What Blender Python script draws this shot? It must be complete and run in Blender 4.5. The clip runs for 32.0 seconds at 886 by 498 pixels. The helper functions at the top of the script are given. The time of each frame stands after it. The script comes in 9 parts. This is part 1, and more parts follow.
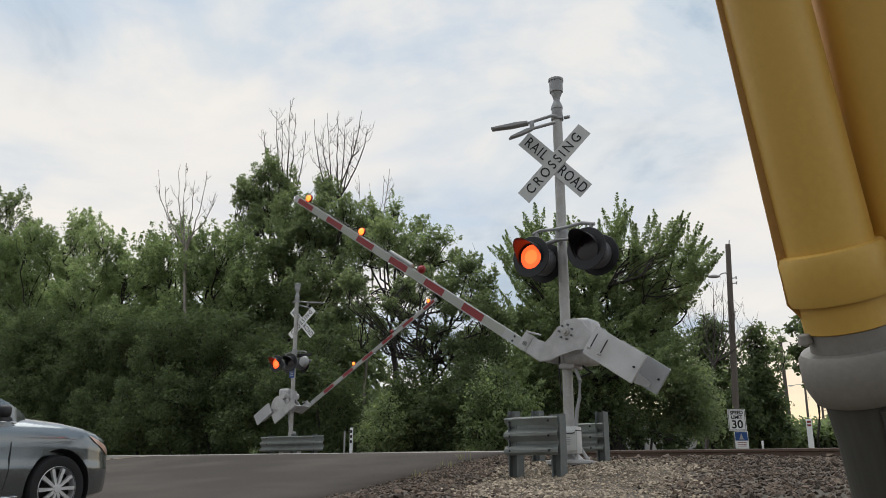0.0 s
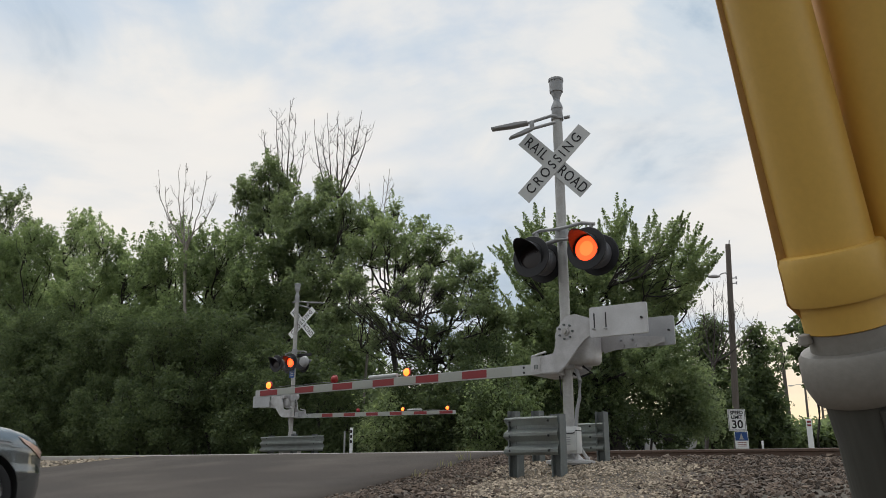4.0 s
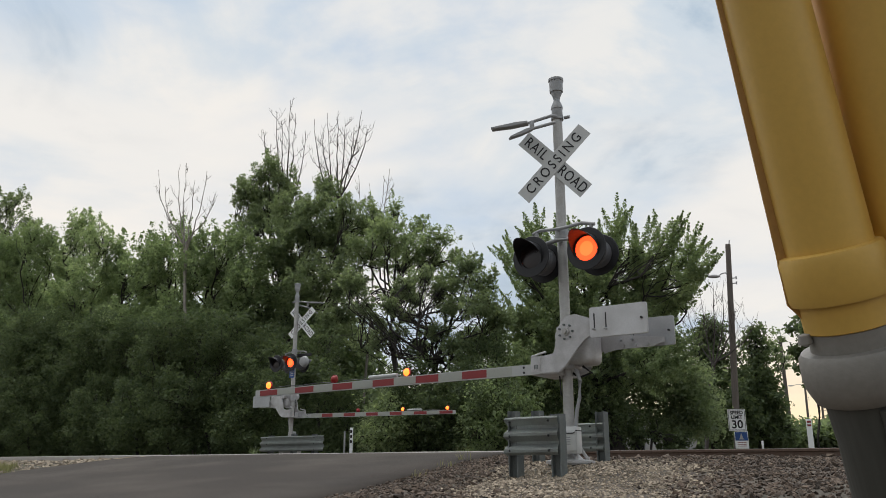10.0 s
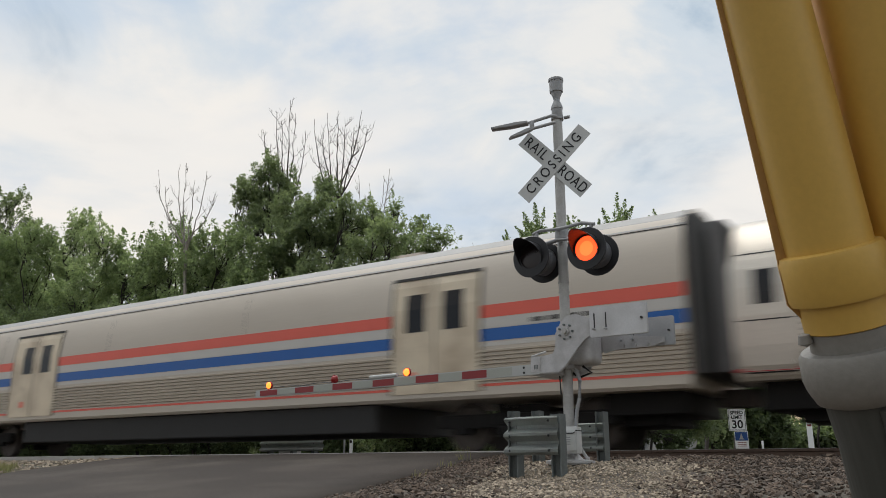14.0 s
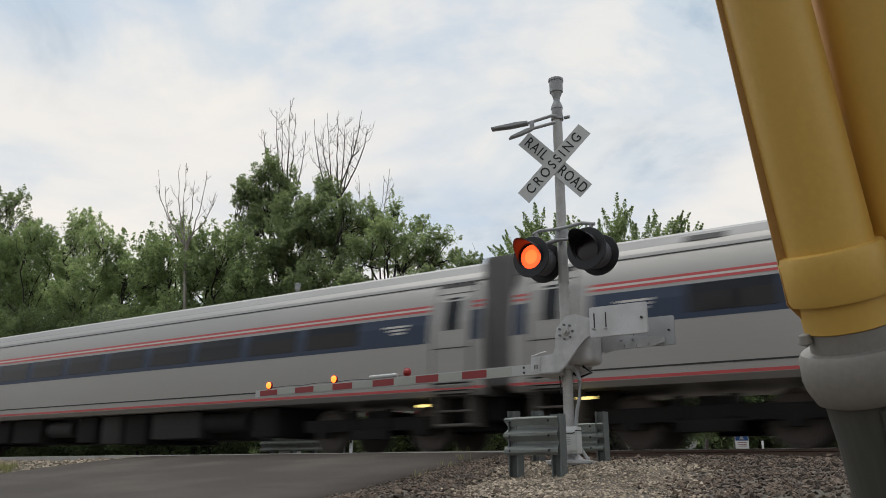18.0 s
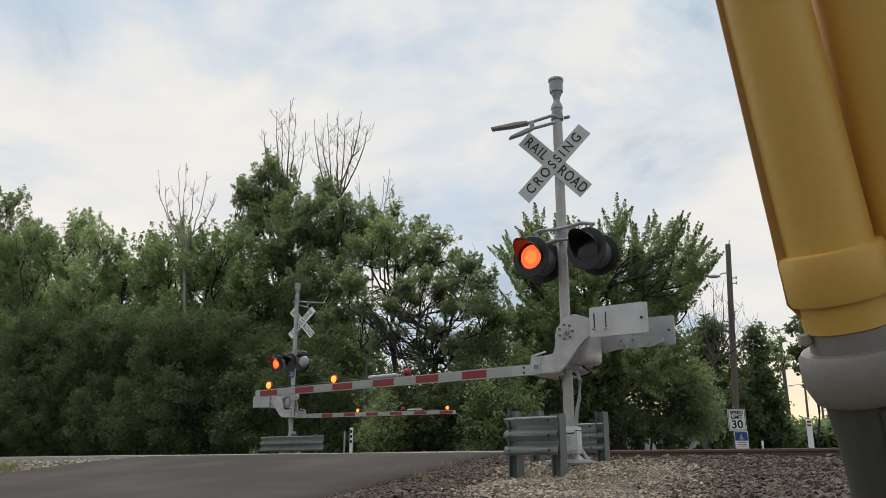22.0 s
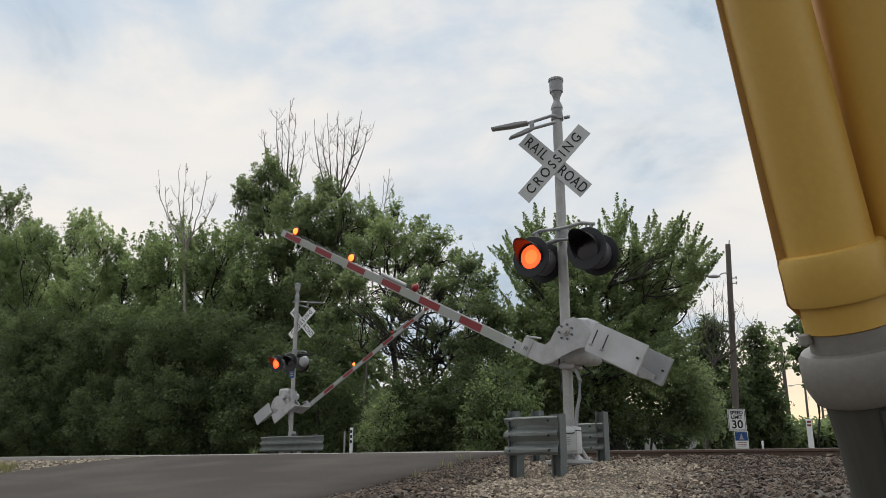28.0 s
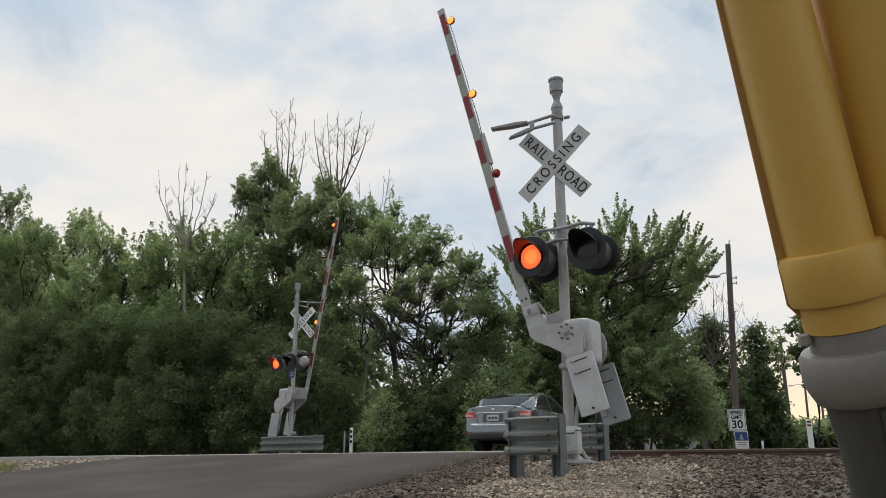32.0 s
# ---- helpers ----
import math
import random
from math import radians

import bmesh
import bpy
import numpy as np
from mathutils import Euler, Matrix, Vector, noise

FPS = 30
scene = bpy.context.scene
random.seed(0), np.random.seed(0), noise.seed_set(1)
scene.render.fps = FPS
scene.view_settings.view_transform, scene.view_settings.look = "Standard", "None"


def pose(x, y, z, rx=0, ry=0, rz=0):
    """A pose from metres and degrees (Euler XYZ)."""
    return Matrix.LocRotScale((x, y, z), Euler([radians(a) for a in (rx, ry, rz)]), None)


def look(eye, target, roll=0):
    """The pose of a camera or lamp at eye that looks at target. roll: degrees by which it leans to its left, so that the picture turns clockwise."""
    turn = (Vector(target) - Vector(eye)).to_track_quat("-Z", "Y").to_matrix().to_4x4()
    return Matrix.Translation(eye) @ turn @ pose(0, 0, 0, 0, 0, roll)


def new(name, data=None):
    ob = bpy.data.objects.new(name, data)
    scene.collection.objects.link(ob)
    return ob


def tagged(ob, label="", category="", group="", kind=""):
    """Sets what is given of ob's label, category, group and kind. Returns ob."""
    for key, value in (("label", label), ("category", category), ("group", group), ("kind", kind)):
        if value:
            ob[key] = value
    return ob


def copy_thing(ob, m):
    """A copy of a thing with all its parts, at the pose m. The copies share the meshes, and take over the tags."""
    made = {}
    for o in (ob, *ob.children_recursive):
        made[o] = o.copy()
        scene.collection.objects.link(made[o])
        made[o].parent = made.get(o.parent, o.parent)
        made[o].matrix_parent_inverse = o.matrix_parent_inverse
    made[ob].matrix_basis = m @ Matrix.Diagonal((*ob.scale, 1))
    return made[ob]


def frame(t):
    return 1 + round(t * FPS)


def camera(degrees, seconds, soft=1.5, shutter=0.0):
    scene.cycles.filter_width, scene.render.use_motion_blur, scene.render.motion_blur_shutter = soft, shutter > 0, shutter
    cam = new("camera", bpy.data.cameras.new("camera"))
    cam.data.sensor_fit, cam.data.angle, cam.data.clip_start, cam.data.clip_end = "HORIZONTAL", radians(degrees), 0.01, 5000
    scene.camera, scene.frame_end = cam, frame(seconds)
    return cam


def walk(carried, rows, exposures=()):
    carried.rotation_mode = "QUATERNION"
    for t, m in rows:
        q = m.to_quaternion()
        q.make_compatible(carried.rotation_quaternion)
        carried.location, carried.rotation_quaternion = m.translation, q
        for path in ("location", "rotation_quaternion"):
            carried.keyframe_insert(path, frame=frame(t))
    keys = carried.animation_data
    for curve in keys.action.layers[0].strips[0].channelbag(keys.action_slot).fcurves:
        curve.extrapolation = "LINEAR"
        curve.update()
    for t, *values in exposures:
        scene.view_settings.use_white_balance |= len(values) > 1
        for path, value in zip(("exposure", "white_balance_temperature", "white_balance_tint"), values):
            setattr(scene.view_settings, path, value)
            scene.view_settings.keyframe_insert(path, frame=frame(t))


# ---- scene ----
cam = camera(57.13, 32.0, soft=0.9, shutter=0.4)
EYE = pose(0, 0, 0.8, 104.97, 0, 33.4)
walk(cam, [(0.0, EYE), (32.0, EYE)], exposures=[(0.0, 0.25), (32.0, 0.25)])

# ---- light: a broken evening overcast, the low sun hidden behind cloud ----
SUN_ELEV, SUN_AZ = 74.0, -60.0         # azimuth from +Y towards +X, degrees
GLOW_AZ = -4.0                          # the clear strip low in the sky
world = bpy.data.worlds.new("evening_sky")
scene.world = world
world.use_nodes = True
wn, wl = world.node_tree.nodes, world.node_tree.links
wn.clear()


def wnode(kind, **values):
    n = wn.new(kind)
    for key, value in values.items():
        n.inputs[key].default_value = value
    return n


def wramp(stops, smooth=True):
    n = wn.new("ShaderNodeValToRGB")
    n.color_ramp.interpolation = "EASE" if smooth else "LINEAR"
    el = n.color_ramp.elements
    while len(el) < len(stops):
        el.new(0.5)
    for e, (p, c) in zip(el, stops):
        e.position, e.color = p, (c, c, c, 1) if not isinstance(c, tuple) else (*c, 1)
    return n


def build_sky():
    sky = wn.new("ShaderNodeTexSky")
    sky.sky_type, sky.sun_disc = "NISHITA", False
    sky.sun_elevation, sky.sun_rotation = radians(SUN_ELEV), radians(SUN_AZ)
    sky.dust_density, sky.ozone_density = 1.5, 1.2
    coord = wn.new("ShaderNodeTexCoord")
    sep = wn.new("ShaderNodeSeparateXYZ")
    wl.new(coord.outputs["Generated"], sep.inputs[0])
    # a flat cloud layer overhead: the direction divided by its height
    up = wn.new("ShaderNodeMath")
    up.operation = "MAXIMUM"
    wl.new(sep.outputs["Z"], up.inputs[0])
    up.inputs[1].default_value = 0.0
    lift = wn.new("ShaderNodeMath")
    lift.operation = "ADD"
    wl.new(up.outputs[0], lift.inputs[0])
    lift.inputs[1].default_value = 0.22
    flat = wn.new("ShaderNodeVectorMath")
    flat.operation = "DIVIDE"
    both = wn.new("ShaderNodeCombineXYZ")
    for i in range(3):
        wl.new(lift.outputs[0], both.inputs[i])
    wl.new(coord.outputs["Generated"], flat.inputs[0])
    wl.new(both.outputs[0], flat.inputs[1])
    turn = wn.new("ShaderNodeMapping")
    turn.inputs["Rotation"].default_value = (0, 0, radians(-33))
    turn.inputs["Scale"].default_value = (1.0, 1.1, 0.4)
    turn.inputs["Location"].default_value = (CLOUD_SHIFT[0], CLOUD_SHIFT[1], 0.0)
    wl.new(flat.outputs[0], turn.inputs["Vector"])
    big = wnode("ShaderNodeTexNoise", Scale=1.9, Detail=8.0, Roughness=0.55, Distortion=0.35)
    wl.new(turn.outputs[0], big.inputs["Vector"])
    cover = wramp([(0.32, 0.0), (0.56, 1.0)])
    wl.new(big.outputs["Fac"], cover.inputs[0])
    tone = wnode("ShaderNodeTexNoise", Scale=1.7, Detail=9.0, Roughness=0.56, Distortion=0.4)
    shift = wn.new("ShaderNodeVectorMath")
    shift.operation = "ADD"
    shift.inputs[1].default_value = (3.1, 1.7, 0.4)
    wl.new(turn.outputs[0], shift.inputs[0])
    wl.new(shift.outputs[0], tone.inputs["Vector"])
    shade = wramp([(0.38, (0.36, 0.45, 0.545)), (0.49, (0.54, 0.60, 0.655)), (0.62, (0.70, 0.695, 0.68))])
    wl.new(tone.outputs["Fac"], shade.inputs[0])
    blue = wn.new("ShaderNodeVectorMath")
    blue.operation = "SCALE"
    blue.inputs["Scale"].default_value = SKY_STRENGTH
    wl.new(sky.outputs[0], blue.inputs[0])
    thin = wn.new("ShaderNodeMix")
    thin.data_type = "RGBA"
    thin.inputs[0].default_value = 0.85
    thin.inputs[7].default_value = (0.46, 0.55, 0.65, 1)
    wl.new(blue.outputs[0], thin.inputs[6])
    mix = wn.new("ShaderNodeMix")
    mix.data_type = "RGBA"
    wl.new(cover.outputs[0], mix.inputs[0])
    wl.new(thin.outputs[2], mix.inputs[6])
    wl.new(shade.outputs[0], mix.inputs[7])
    # a broken bank of paler, warmer cloud half way down the sky
    bank = wramp([(0.0, 1.0), (0.37, 0.95), (0.49, 0.0)])
    wl.new(sep.outputs["Z"], bank.inputs[0])
    puff = wnode("ShaderNodeTexNoise", Scale=2.6, Detail=7.0, Roughness=0.5, Distortion=0.3)
    stretch = wn.new("ShaderNodeMapping")
    stretch.inputs["Scale"].default_value = (1.0, 1.0, 3.2)
    stretch.inputs["Location"].default_value = (0.7, 1.9, 0.35)
    wl.new(coord.outputs["Generated"], stretch.inputs["Vector"])
    wl.new(stretch.outputs[0], puff.inputs["Vector"])
    gaps = wramp([(0.38, 0.1), (0.62, 0.8)])
    wl.new(puff.outputs["Fac"], gaps.inputs[0])
    share = wn.new("ShaderNodeMath")
    share.operation = "MULTIPLY"
    wl.new(bank.outputs[0], share.inputs[0])
    wl.new(gaps.outputs[0], share.inputs[1])
    warm = wn.new("ShaderNodeMix")
    warm.data_type = "RGBA"
    warm.inputs[7].default_value = (0.80, 0.755, 0.70, 1)
    wl.new(share.outputs[0], warm.inputs[0])
    wl.new(mix.outputs[2], warm.inputs[6])
    # warm clear strip low towards the sunset
    low = wn.new("ShaderNodeMapRange")
    low.inputs["From Min"].default_value, low.inputs["From Max"].default_value = 0.16, 0.02
    wl.new(sep.outputs["Z"], low.inputs["Value"])
    near = wn.new("ShaderNodeVectorMath")
    near.operation = "DOT_PRODUCT"
    a = radians(GLOW_AZ)
    near.inputs[1].default_value = (math.sin(a), math.cos(a), 0)
    wl.new(coord.outputs["Generated"], near.inputs[0])
    side = wn.new("ShaderNodeMapRange")
    side.inputs["From Min"].default_value, side.inputs["From Max"].default_value = 0.80, 0.99
    wl.new(near.outputs["Value"], side.inputs["Value"])
    both2 = wn.new("ShaderNodeMath")
    both2.operation = "MULTIPLY"
    wl.new(low.outputs[0], both2.inputs[0])
    wl.new(side.outputs[0], both2.inputs[1])
    glow = wn.new("ShaderNodeMix")
    glow.data_type = "RGBA"
    glow.inputs[7].default_value = (1.05, 0.80, 0.46, 1)
    wl.new(both2.outputs[0], glow.inputs[0])
    wl.new(warm.outputs[2], glow.inputs[6])
    # the whole sky is brighter towards the sunset than opposite it
    fade = wn.new("ShaderNodeMapRange")
    fade.interpolation_type = "SMOOTHSTEP"
    fade.inputs["From Min"].default_value, fade.inputs["From Max"].default_value = -0.85, 0.45
    fade.inputs["To Min"].default_value, fade.inputs["To Max"].default_value = 0.78, 1.0
    wl.new(near.outputs["Value"], fade.inputs["Value"])
    bg = wnode("ShaderNodeBackground")
    wl.new(fade.outputs[0], bg.inputs["Strength"])
    wl.new(glow.outputs[2], bg.inputs[0])
    out = wn.new("ShaderNodeOutputWorld")
    wl.new(bg.outputs[0], out.inputs[0])


SKY_STRENGTH = 0.12
CLOUD_SHIFT = (4.2, 2.6)
build_sky()
sun_data = bpy.data.lights.new("sun", "SUN")
sun_data.energy, sun_data.angle, sun_data.color = 1.7, radians(60), (1.0, 0.975, 0.93)
sun = new("sun", sun_data)
sun.matrix_world = look((0, 0, 30), (-30 * math.sin(radians(SUN_AZ)), -30 * math.cos(radians(SUN_AZ)), 30 - 30 * math.tan(radians(SUN_ELEV))))

# ---- materials ----


def material(name, color, rough=0.6, metal=0.0, vary=0.15, scale=6.0, grain=40.0, bump=0.15, dirt=None,
             dirt_amount=0.35, dirt_scale=2.0, per=None, per_amount=0.25, coat=0.0, spec=0.5, stretch=(1, 1, 1)):
    """A worn surface: a base colour varied at two scales, patches of dirt, fine relief."""
    m = bpy.data.materials.new(name)
    m.use_nodes = True
    n, l = m.node_tree.nodes, m.node_tree.links
    b = n["Principled BSDF"]
    co = n.new("ShaderNodeTexCoord")
    mp = n.new("ShaderNodeMapping")
    mp.inputs["Scale"].default_value = stretch
    l.new(co.outputs["Object"], mp.inputs[0])

    def noise_tex(s, d=4.0):
        t = n.new("ShaderNodeTexNoise")
        t.inputs["Scale"].default_value, t.inputs["Detail"].default_value = s, d
        l.new(mp.outputs[0], t.inputs["Vector"])
        return t
    big, small = noise_tex(scale), noise_tex(grain, 3.0)
    add = n.new("ShaderNodeMath")
    add.operation = "ADD"
    l.new(big.outputs["Fac"], add.inputs[0])
    l.new(small.outputs["Fac"], add.inputs[1])
    rng = n.new("ShaderNodeMapRange")
    rng.inputs["From Min"].default_value, rng.inputs["From Max"].default_value = 0.6, 1.4
    rng.inputs["To Min"].default_value, rng.inputs["To Max"].default_value = 1 - vary, 1 + vary
    l.new(add.outputs[0], rng.inputs["Value"])
    level = rng.outputs[0]
    if per:
        src = n.new("ShaderNodeObjectInfo").outputs["Random"] if per == "object" else n.new("ShaderNodeNewGeometry").outputs["Random Per Island"]
        r2 = n.new("ShaderNodeMapRange")
        r2.inputs["To Min"].default_value, r2.inputs["To Max"].default_value = 1 - per_amount, 1 + per_amount
        l.new(src, r2.inputs["Value"])
        mul = n.new("ShaderNodeMath")
        mul.operation = "MULTIPLY"
        l.new(level, mul.inputs[0])
        l.new(r2.outputs[0], mul.inputs[1])
        level = mul.outputs[0]
    sc = n.new("ShaderNodeVectorMath")
    sc.operation = "SCALE"
    sc.inputs[0].default_value = color
    l.new(level, sc.inputs["Scale"])
    col = sc.outputs[0]
    if dirt:
        dn = noise_tex(dirt_scale, 6.0)
        dr = n.new("ShaderNodeMapRange")
        dr.inputs["From Min"].default_value, dr.inputs["From Max"].default_value = 0.45, 0.7
        dr.inputs["To Max"].default_value = dirt_amount
        l.new(dn.outputs["Fac"], dr.inputs["Value"])
        mx = n.new("ShaderNodeMix")
        mx.data_type = "RGBA"
        mx.inputs[7].default_value = (*dirt, 1)
        l.new(dr.outputs[0], mx.inputs[0])
        l.new(col, mx.inputs[6])
        col = mx.outputs[2]
    l.new(col, b.inputs["Base Color"])
    b.inputs["Metallic"].default_value = metal
    rr = n.new("ShaderNodeMapRange")
    rr.inputs["To Min"].default_value, rr.inputs["To Max"].default_value = max(0.02, rough - 0.1), min(1, rough + 0.1)
    l.new(big.outputs["Fac"], rr.inputs["Value"])
    l.new(rr.outputs[0], b.inputs["Roughness"])
    b.inputs["Coat Weight"].default_value = coat
    b.inputs["Specular IOR Level"].default_value = spec
    if bump:
        bp = n.new("ShaderNodeBump")
        bp.inputs["Strength"].default_value, bp.inputs["Distance"].default_value = bump, 0.01
        l.new(small.outputs["Fac"], bp.inputs["Height"])
        l.new(bp.outputs[0], b.inputs["Normal"])
    return m


def glowing(name, color, strength):
    m = bpy.data.materials.new(name)
    m.use_nodes = True
    b = m.node_tree.nodes["Principled BSDF"]
    b.inputs["Base Color"].default_value = (*color, 1)
    b.inputs["Emission Color"].default_value = (*color, 1)
    b.inputs["Emission Strength"].default_value = strength
    return m


def leaf_material(name, color, second, through_light=0.35):
    m = bpy.data.materials.new(name)
    m.use_nodes = True
    n, l = m.node_tree.nodes, m.node_tree.links
    n.clear()
    geo = n.new("ShaderNodeNewGeometry")
    co = n.new("ShaderNodeTexCoord")
    tex = n.new("ShaderNodeTexNoise")
    tex.inputs["Scale"].default_value, tex.inputs["Detail"].default_value = 0.45, 3.0
    l.new(co.outputs["Object"], tex.inputs["Vector"])
    add = n.new("ShaderNodeMath")
    add.operation = "MULTIPLY_ADD"
    add.inputs[1].default_value = 0.8
    l.new(geo.outputs["Random Per Island"], add.inputs[0])
    l.new(tex.outputs["Fac"], add.inputs[2])
    rng = n.new("ShaderNodeMapRange")
    rng.inputs["From Min"].default_value, rng.inputs["From Max"].default_value = 0.45, 1.35
    l.new(add.outputs[0], rng.inputs["Value"])
    mx = n.new("ShaderNodeMix")
    mx.data_type = "RGBA"
    mx.inputs[6].default_value, mx.inputs[7].default_value = (*color, 1), (*second, 1)
    l.new(rng.outputs[0], mx.inputs[0])
    d = n.new("ShaderNodeBsdfPrincipled")
    d.inputs["Roughness"].default_value = 0.6
    d.inputs["Specular IOR Level"].default_value = 0.25
    t = n.new("ShaderNodeBsdfTranslucent")
    l.new(mx.outputs[2], d.inputs["Base Color"])
    lit = n.new("ShaderNodeVectorMath")
    lit.operation = "MULTIPLY"
    lit.inputs[1].default_value = (1.9, 1.9, 1.35)
    l.new(mx.outputs[2], lit.inputs[0])
    l.new(lit.outputs[0], t.inputs["Color"])
    s = n.new("ShaderNodeMixShader")
    s.inputs[0].default_value = through_light
    l.new(d.outputs[0], s.inputs[1])
    l.new(t.outputs[0], s.inputs[2])
    o = n.new("ShaderNodeOutputMaterial")
    l.new(s.outputs[0], o.inputs[0])
    return m


ASPHALT = material("asphalt", (0.058, 0.0495, 0.0438), 0.85, vary=0.22, scale=0.5, grain=70, bump=0.5, dirt=(0.098, 0.084, 0.072), dirt_amount=0.75, dirt_scale=0.6, spec=0.15)
GROUND = material("gravel_ground", (0.085, 0.068, 0.054), 0.95, vary=0.45, scale=0.8, grain=22, bump=1.0, dirt=(0.09, 0.10, 0.045), dirt_amount=0.3, dirt_scale=0.25)
PEA = material("pale_gravel", (0.32, 0.265, 0.20), 0.9, vary=0.2, scale=3, grain=60, bump=0.3, per="island", per_amount=0.45)
BALLAST = material("brown_ballast", (0.098, 0.072, 0.054), 0.9, vary=0.25, scale=3, grain=60, bump=0.4, per="island", per_amount=0.7)
GUARD_STEEL = material("weathered_guard_steel", (0.335, 0.36, 0.345), 0.55, 0.3, vary=0.14, scale=5, grain=50, bump=0.1, dirt=(0.22, 0.22, 0.20), dirt_amount=0.5, dirt_scale=3)
RAIL_STEEL = material("rusty_rail", (0.115, 0.075, 0.055), 0.75, 0.2, vary=0.3, scale=2, grain=50, bump=0.4)
RAIL_HEAD = material("polished_rail_head", (0.45, 0.44, 0.43), 0.3, 1.0, vary=0.1)
TIE_WOOD = material("creosoted_wood", (0.10, 0.08, 0.065), 0.9, vary=0.35, grain=25, bump=0.5, per="object")
CONCRETE = material("concrete", (0.42, 0.40, 0.37), 0.85, vary=0.15, scale=2, grain=50, bump=0.4, dirt=(0.2, 0.18, 0.16))
GALV = material("galvanised_steel", (0.45, 0.445, 0.43), 0.55, 0.35, vary=0.16, scale=9, grain=60, bump=0.1, dirt=(0.30, 0.28, 0.25), dirt_amount=0.5, dirt_scale=5)
ALU = material("cast_aluminium", (0.49, 0.485, 0.485), 0.5, 0.25, vary=0.14, scale=7, grain=70, bump=0.1, dirt=(0.30, 0.285, 0.275), dirt_amount=0.55, dirt_scale=5)
POST_STEEL = material("weathered_post_steel", (0.15, 0.165, 0.16), 0.7, 0.2, vary=0.2, scale=8, grain=50, bump=0.15)
GREY_PAINT = material("grey_paint", (0.34, 0.345, 0.35), 0.5, 0.1, vary=0.1, dirt=(0.2, 0.19, 0.18))
BLACK_PAINT = material("black_paint", (0.012, 0.012, 0.014), 0.5, 0.0, vary=0.3, bump=0.1)
WHITE_SHEET = material("white_reflective_sheet", (0.43, 0.44, 0.43), 0.45, vary=0.04, scale=4, grain=120, bump=0.03, dirt=(0.48, 0.46, 0.43), dirt_amount=0.25)
FADED_SHEET = material("yellowed_reflective_sheet", (0.36, 0.37, 0.33), 0.45, vary=0.08, scale=3, grain=120, bump=0.03, dirt=(0.30, 0.32, 0.27), dirt_amount=0.4)
BUCK_WHITE = material("crossbuck_white", (0.56, 0.57, 0.56), 0.45, vary=0.04, scale=4, grain=120, bump=0.02, dirt=(0.45, 0.43, 0.40), dirt_amount=0.3)
SIGN_WHITE = material("bright_sign_white", (0.90, 0.91, 0.91), 0.4, vary=0.04, scale=4, grain=120, bump=0.02)
RED_SHEET = material("red_reflective_sheet", (0.24, 0.022, 0.024), 0.4, vary=0.1, scale=6, grain=120, bump=0.03)
BLACK_INK = material("black_ink", (0.02, 0.02, 0.022), 0.6, vary=0.1, bump=0)
BLUE_SIGN = material("blue_sign", (0.015, 0.075, 0.27), 0.45, vary=0.06)
RED_PLASTIC = material("red_lamp_plastic", (0.30, 0.02, 0.02), 0.35, vary=0.1, bump=0)
RED_DARK = material("dark_red_lens", (0.012, 0.006, 0.006), 0.3, vary=0.2, bump=0.05)
LIT_RED = glowing("lit_red_lens", (1.0, 0.062, 0.014), 2.2)
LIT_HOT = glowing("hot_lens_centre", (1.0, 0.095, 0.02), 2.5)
LIT_AMBER = glowing("lit_gate_lamp", (1.0, 0.15, 0.02), 3.2)
BARK = material("bark", (0.034, 0.029, 0.025), 0.95, vary=0.4, scale=3, grain=25, bump=0.8)
PALE_BARK = material("dead_bark", (0.27, 0.24, 0.21), 0.9, vary=0.3, scale=3, grain=25, bump=0.5)
POLE_WOOD = material("weathered_pole", (0.13, 0.11, 0.095), 0.9, vary=0.25, scale=2, grain=30, bump=0.5, stretch=(1, 1, 0.1))
LEAF_WOODS = leaf_material("woodland_leaf", (0.124, 0.166, 0.092), (0.264, 0.326, 0.178), 0.5)
LEAF_DARK = leaf_material("dark_leaf", (0.116, 0.152, 0.092), (0.222, 0.268, 0.156), 0.5)
LEAF_BRIGHT = leaf_material("fresh_leaf", (0.160, 0.208, 0.118), (0.320, 0.385, 0.222), 0.5)
LEAF_MAPLE = leaf_material("maple_leaf", (0.130, 0.172, 0.102), (0.265, 0.318, 0.175), 0.5)
# leaves low in the woods: the shade there is put into this darker green
LEAF_SHADED = leaf_material("shaded_leaf", (0.062, 0.087, 0.048), (0.128, 0.164, 0.083), 0.45)
GRASS_LEAF = leaf_material("dry_grass", (0.12, 0.13, 0.06), (0.26, 0.245, 0.13))

# ---- mesh helpers ----


def mesh_ob(name, verts, faces, mat, parent=None, label="", smooth=False):
    me = bpy.data.meshes.new(name)
    me.from_pydata([tuple(v) for v in verts], [], [tuple(f) for f in faces])
    me.materials.append(mat)
    if smooth:
        me.shade_smooth()
    me.update()
    ob = new(name, me)
    if parent:
        ob.parent = parent
    if label:
        ob["label"] = label
    return ob


def part(name, bm, mat, parent=None, label="", smooth=None):
    """Links a bmesh as one mesh object. smooth: the angle in degrees up to which edges look rounded."""
    bmesh.ops.recalc_face_normals(bm, faces=bm.faces)
    me = bpy.data.meshes.new(name)
    bm.to_mesh(me)
    bm.free()
    for one in (mat if isinstance(mat, (list, tuple)) else [mat]):
        me.materials.append(one)
    if smooth:
        me.shade_smooth()
        me.set_sharp_from_angle(angle=radians(smooth))
    ob = new(name, me)
    if parent:
        ob.parent = parent
    if label:
        ob["label"] = label
    return ob


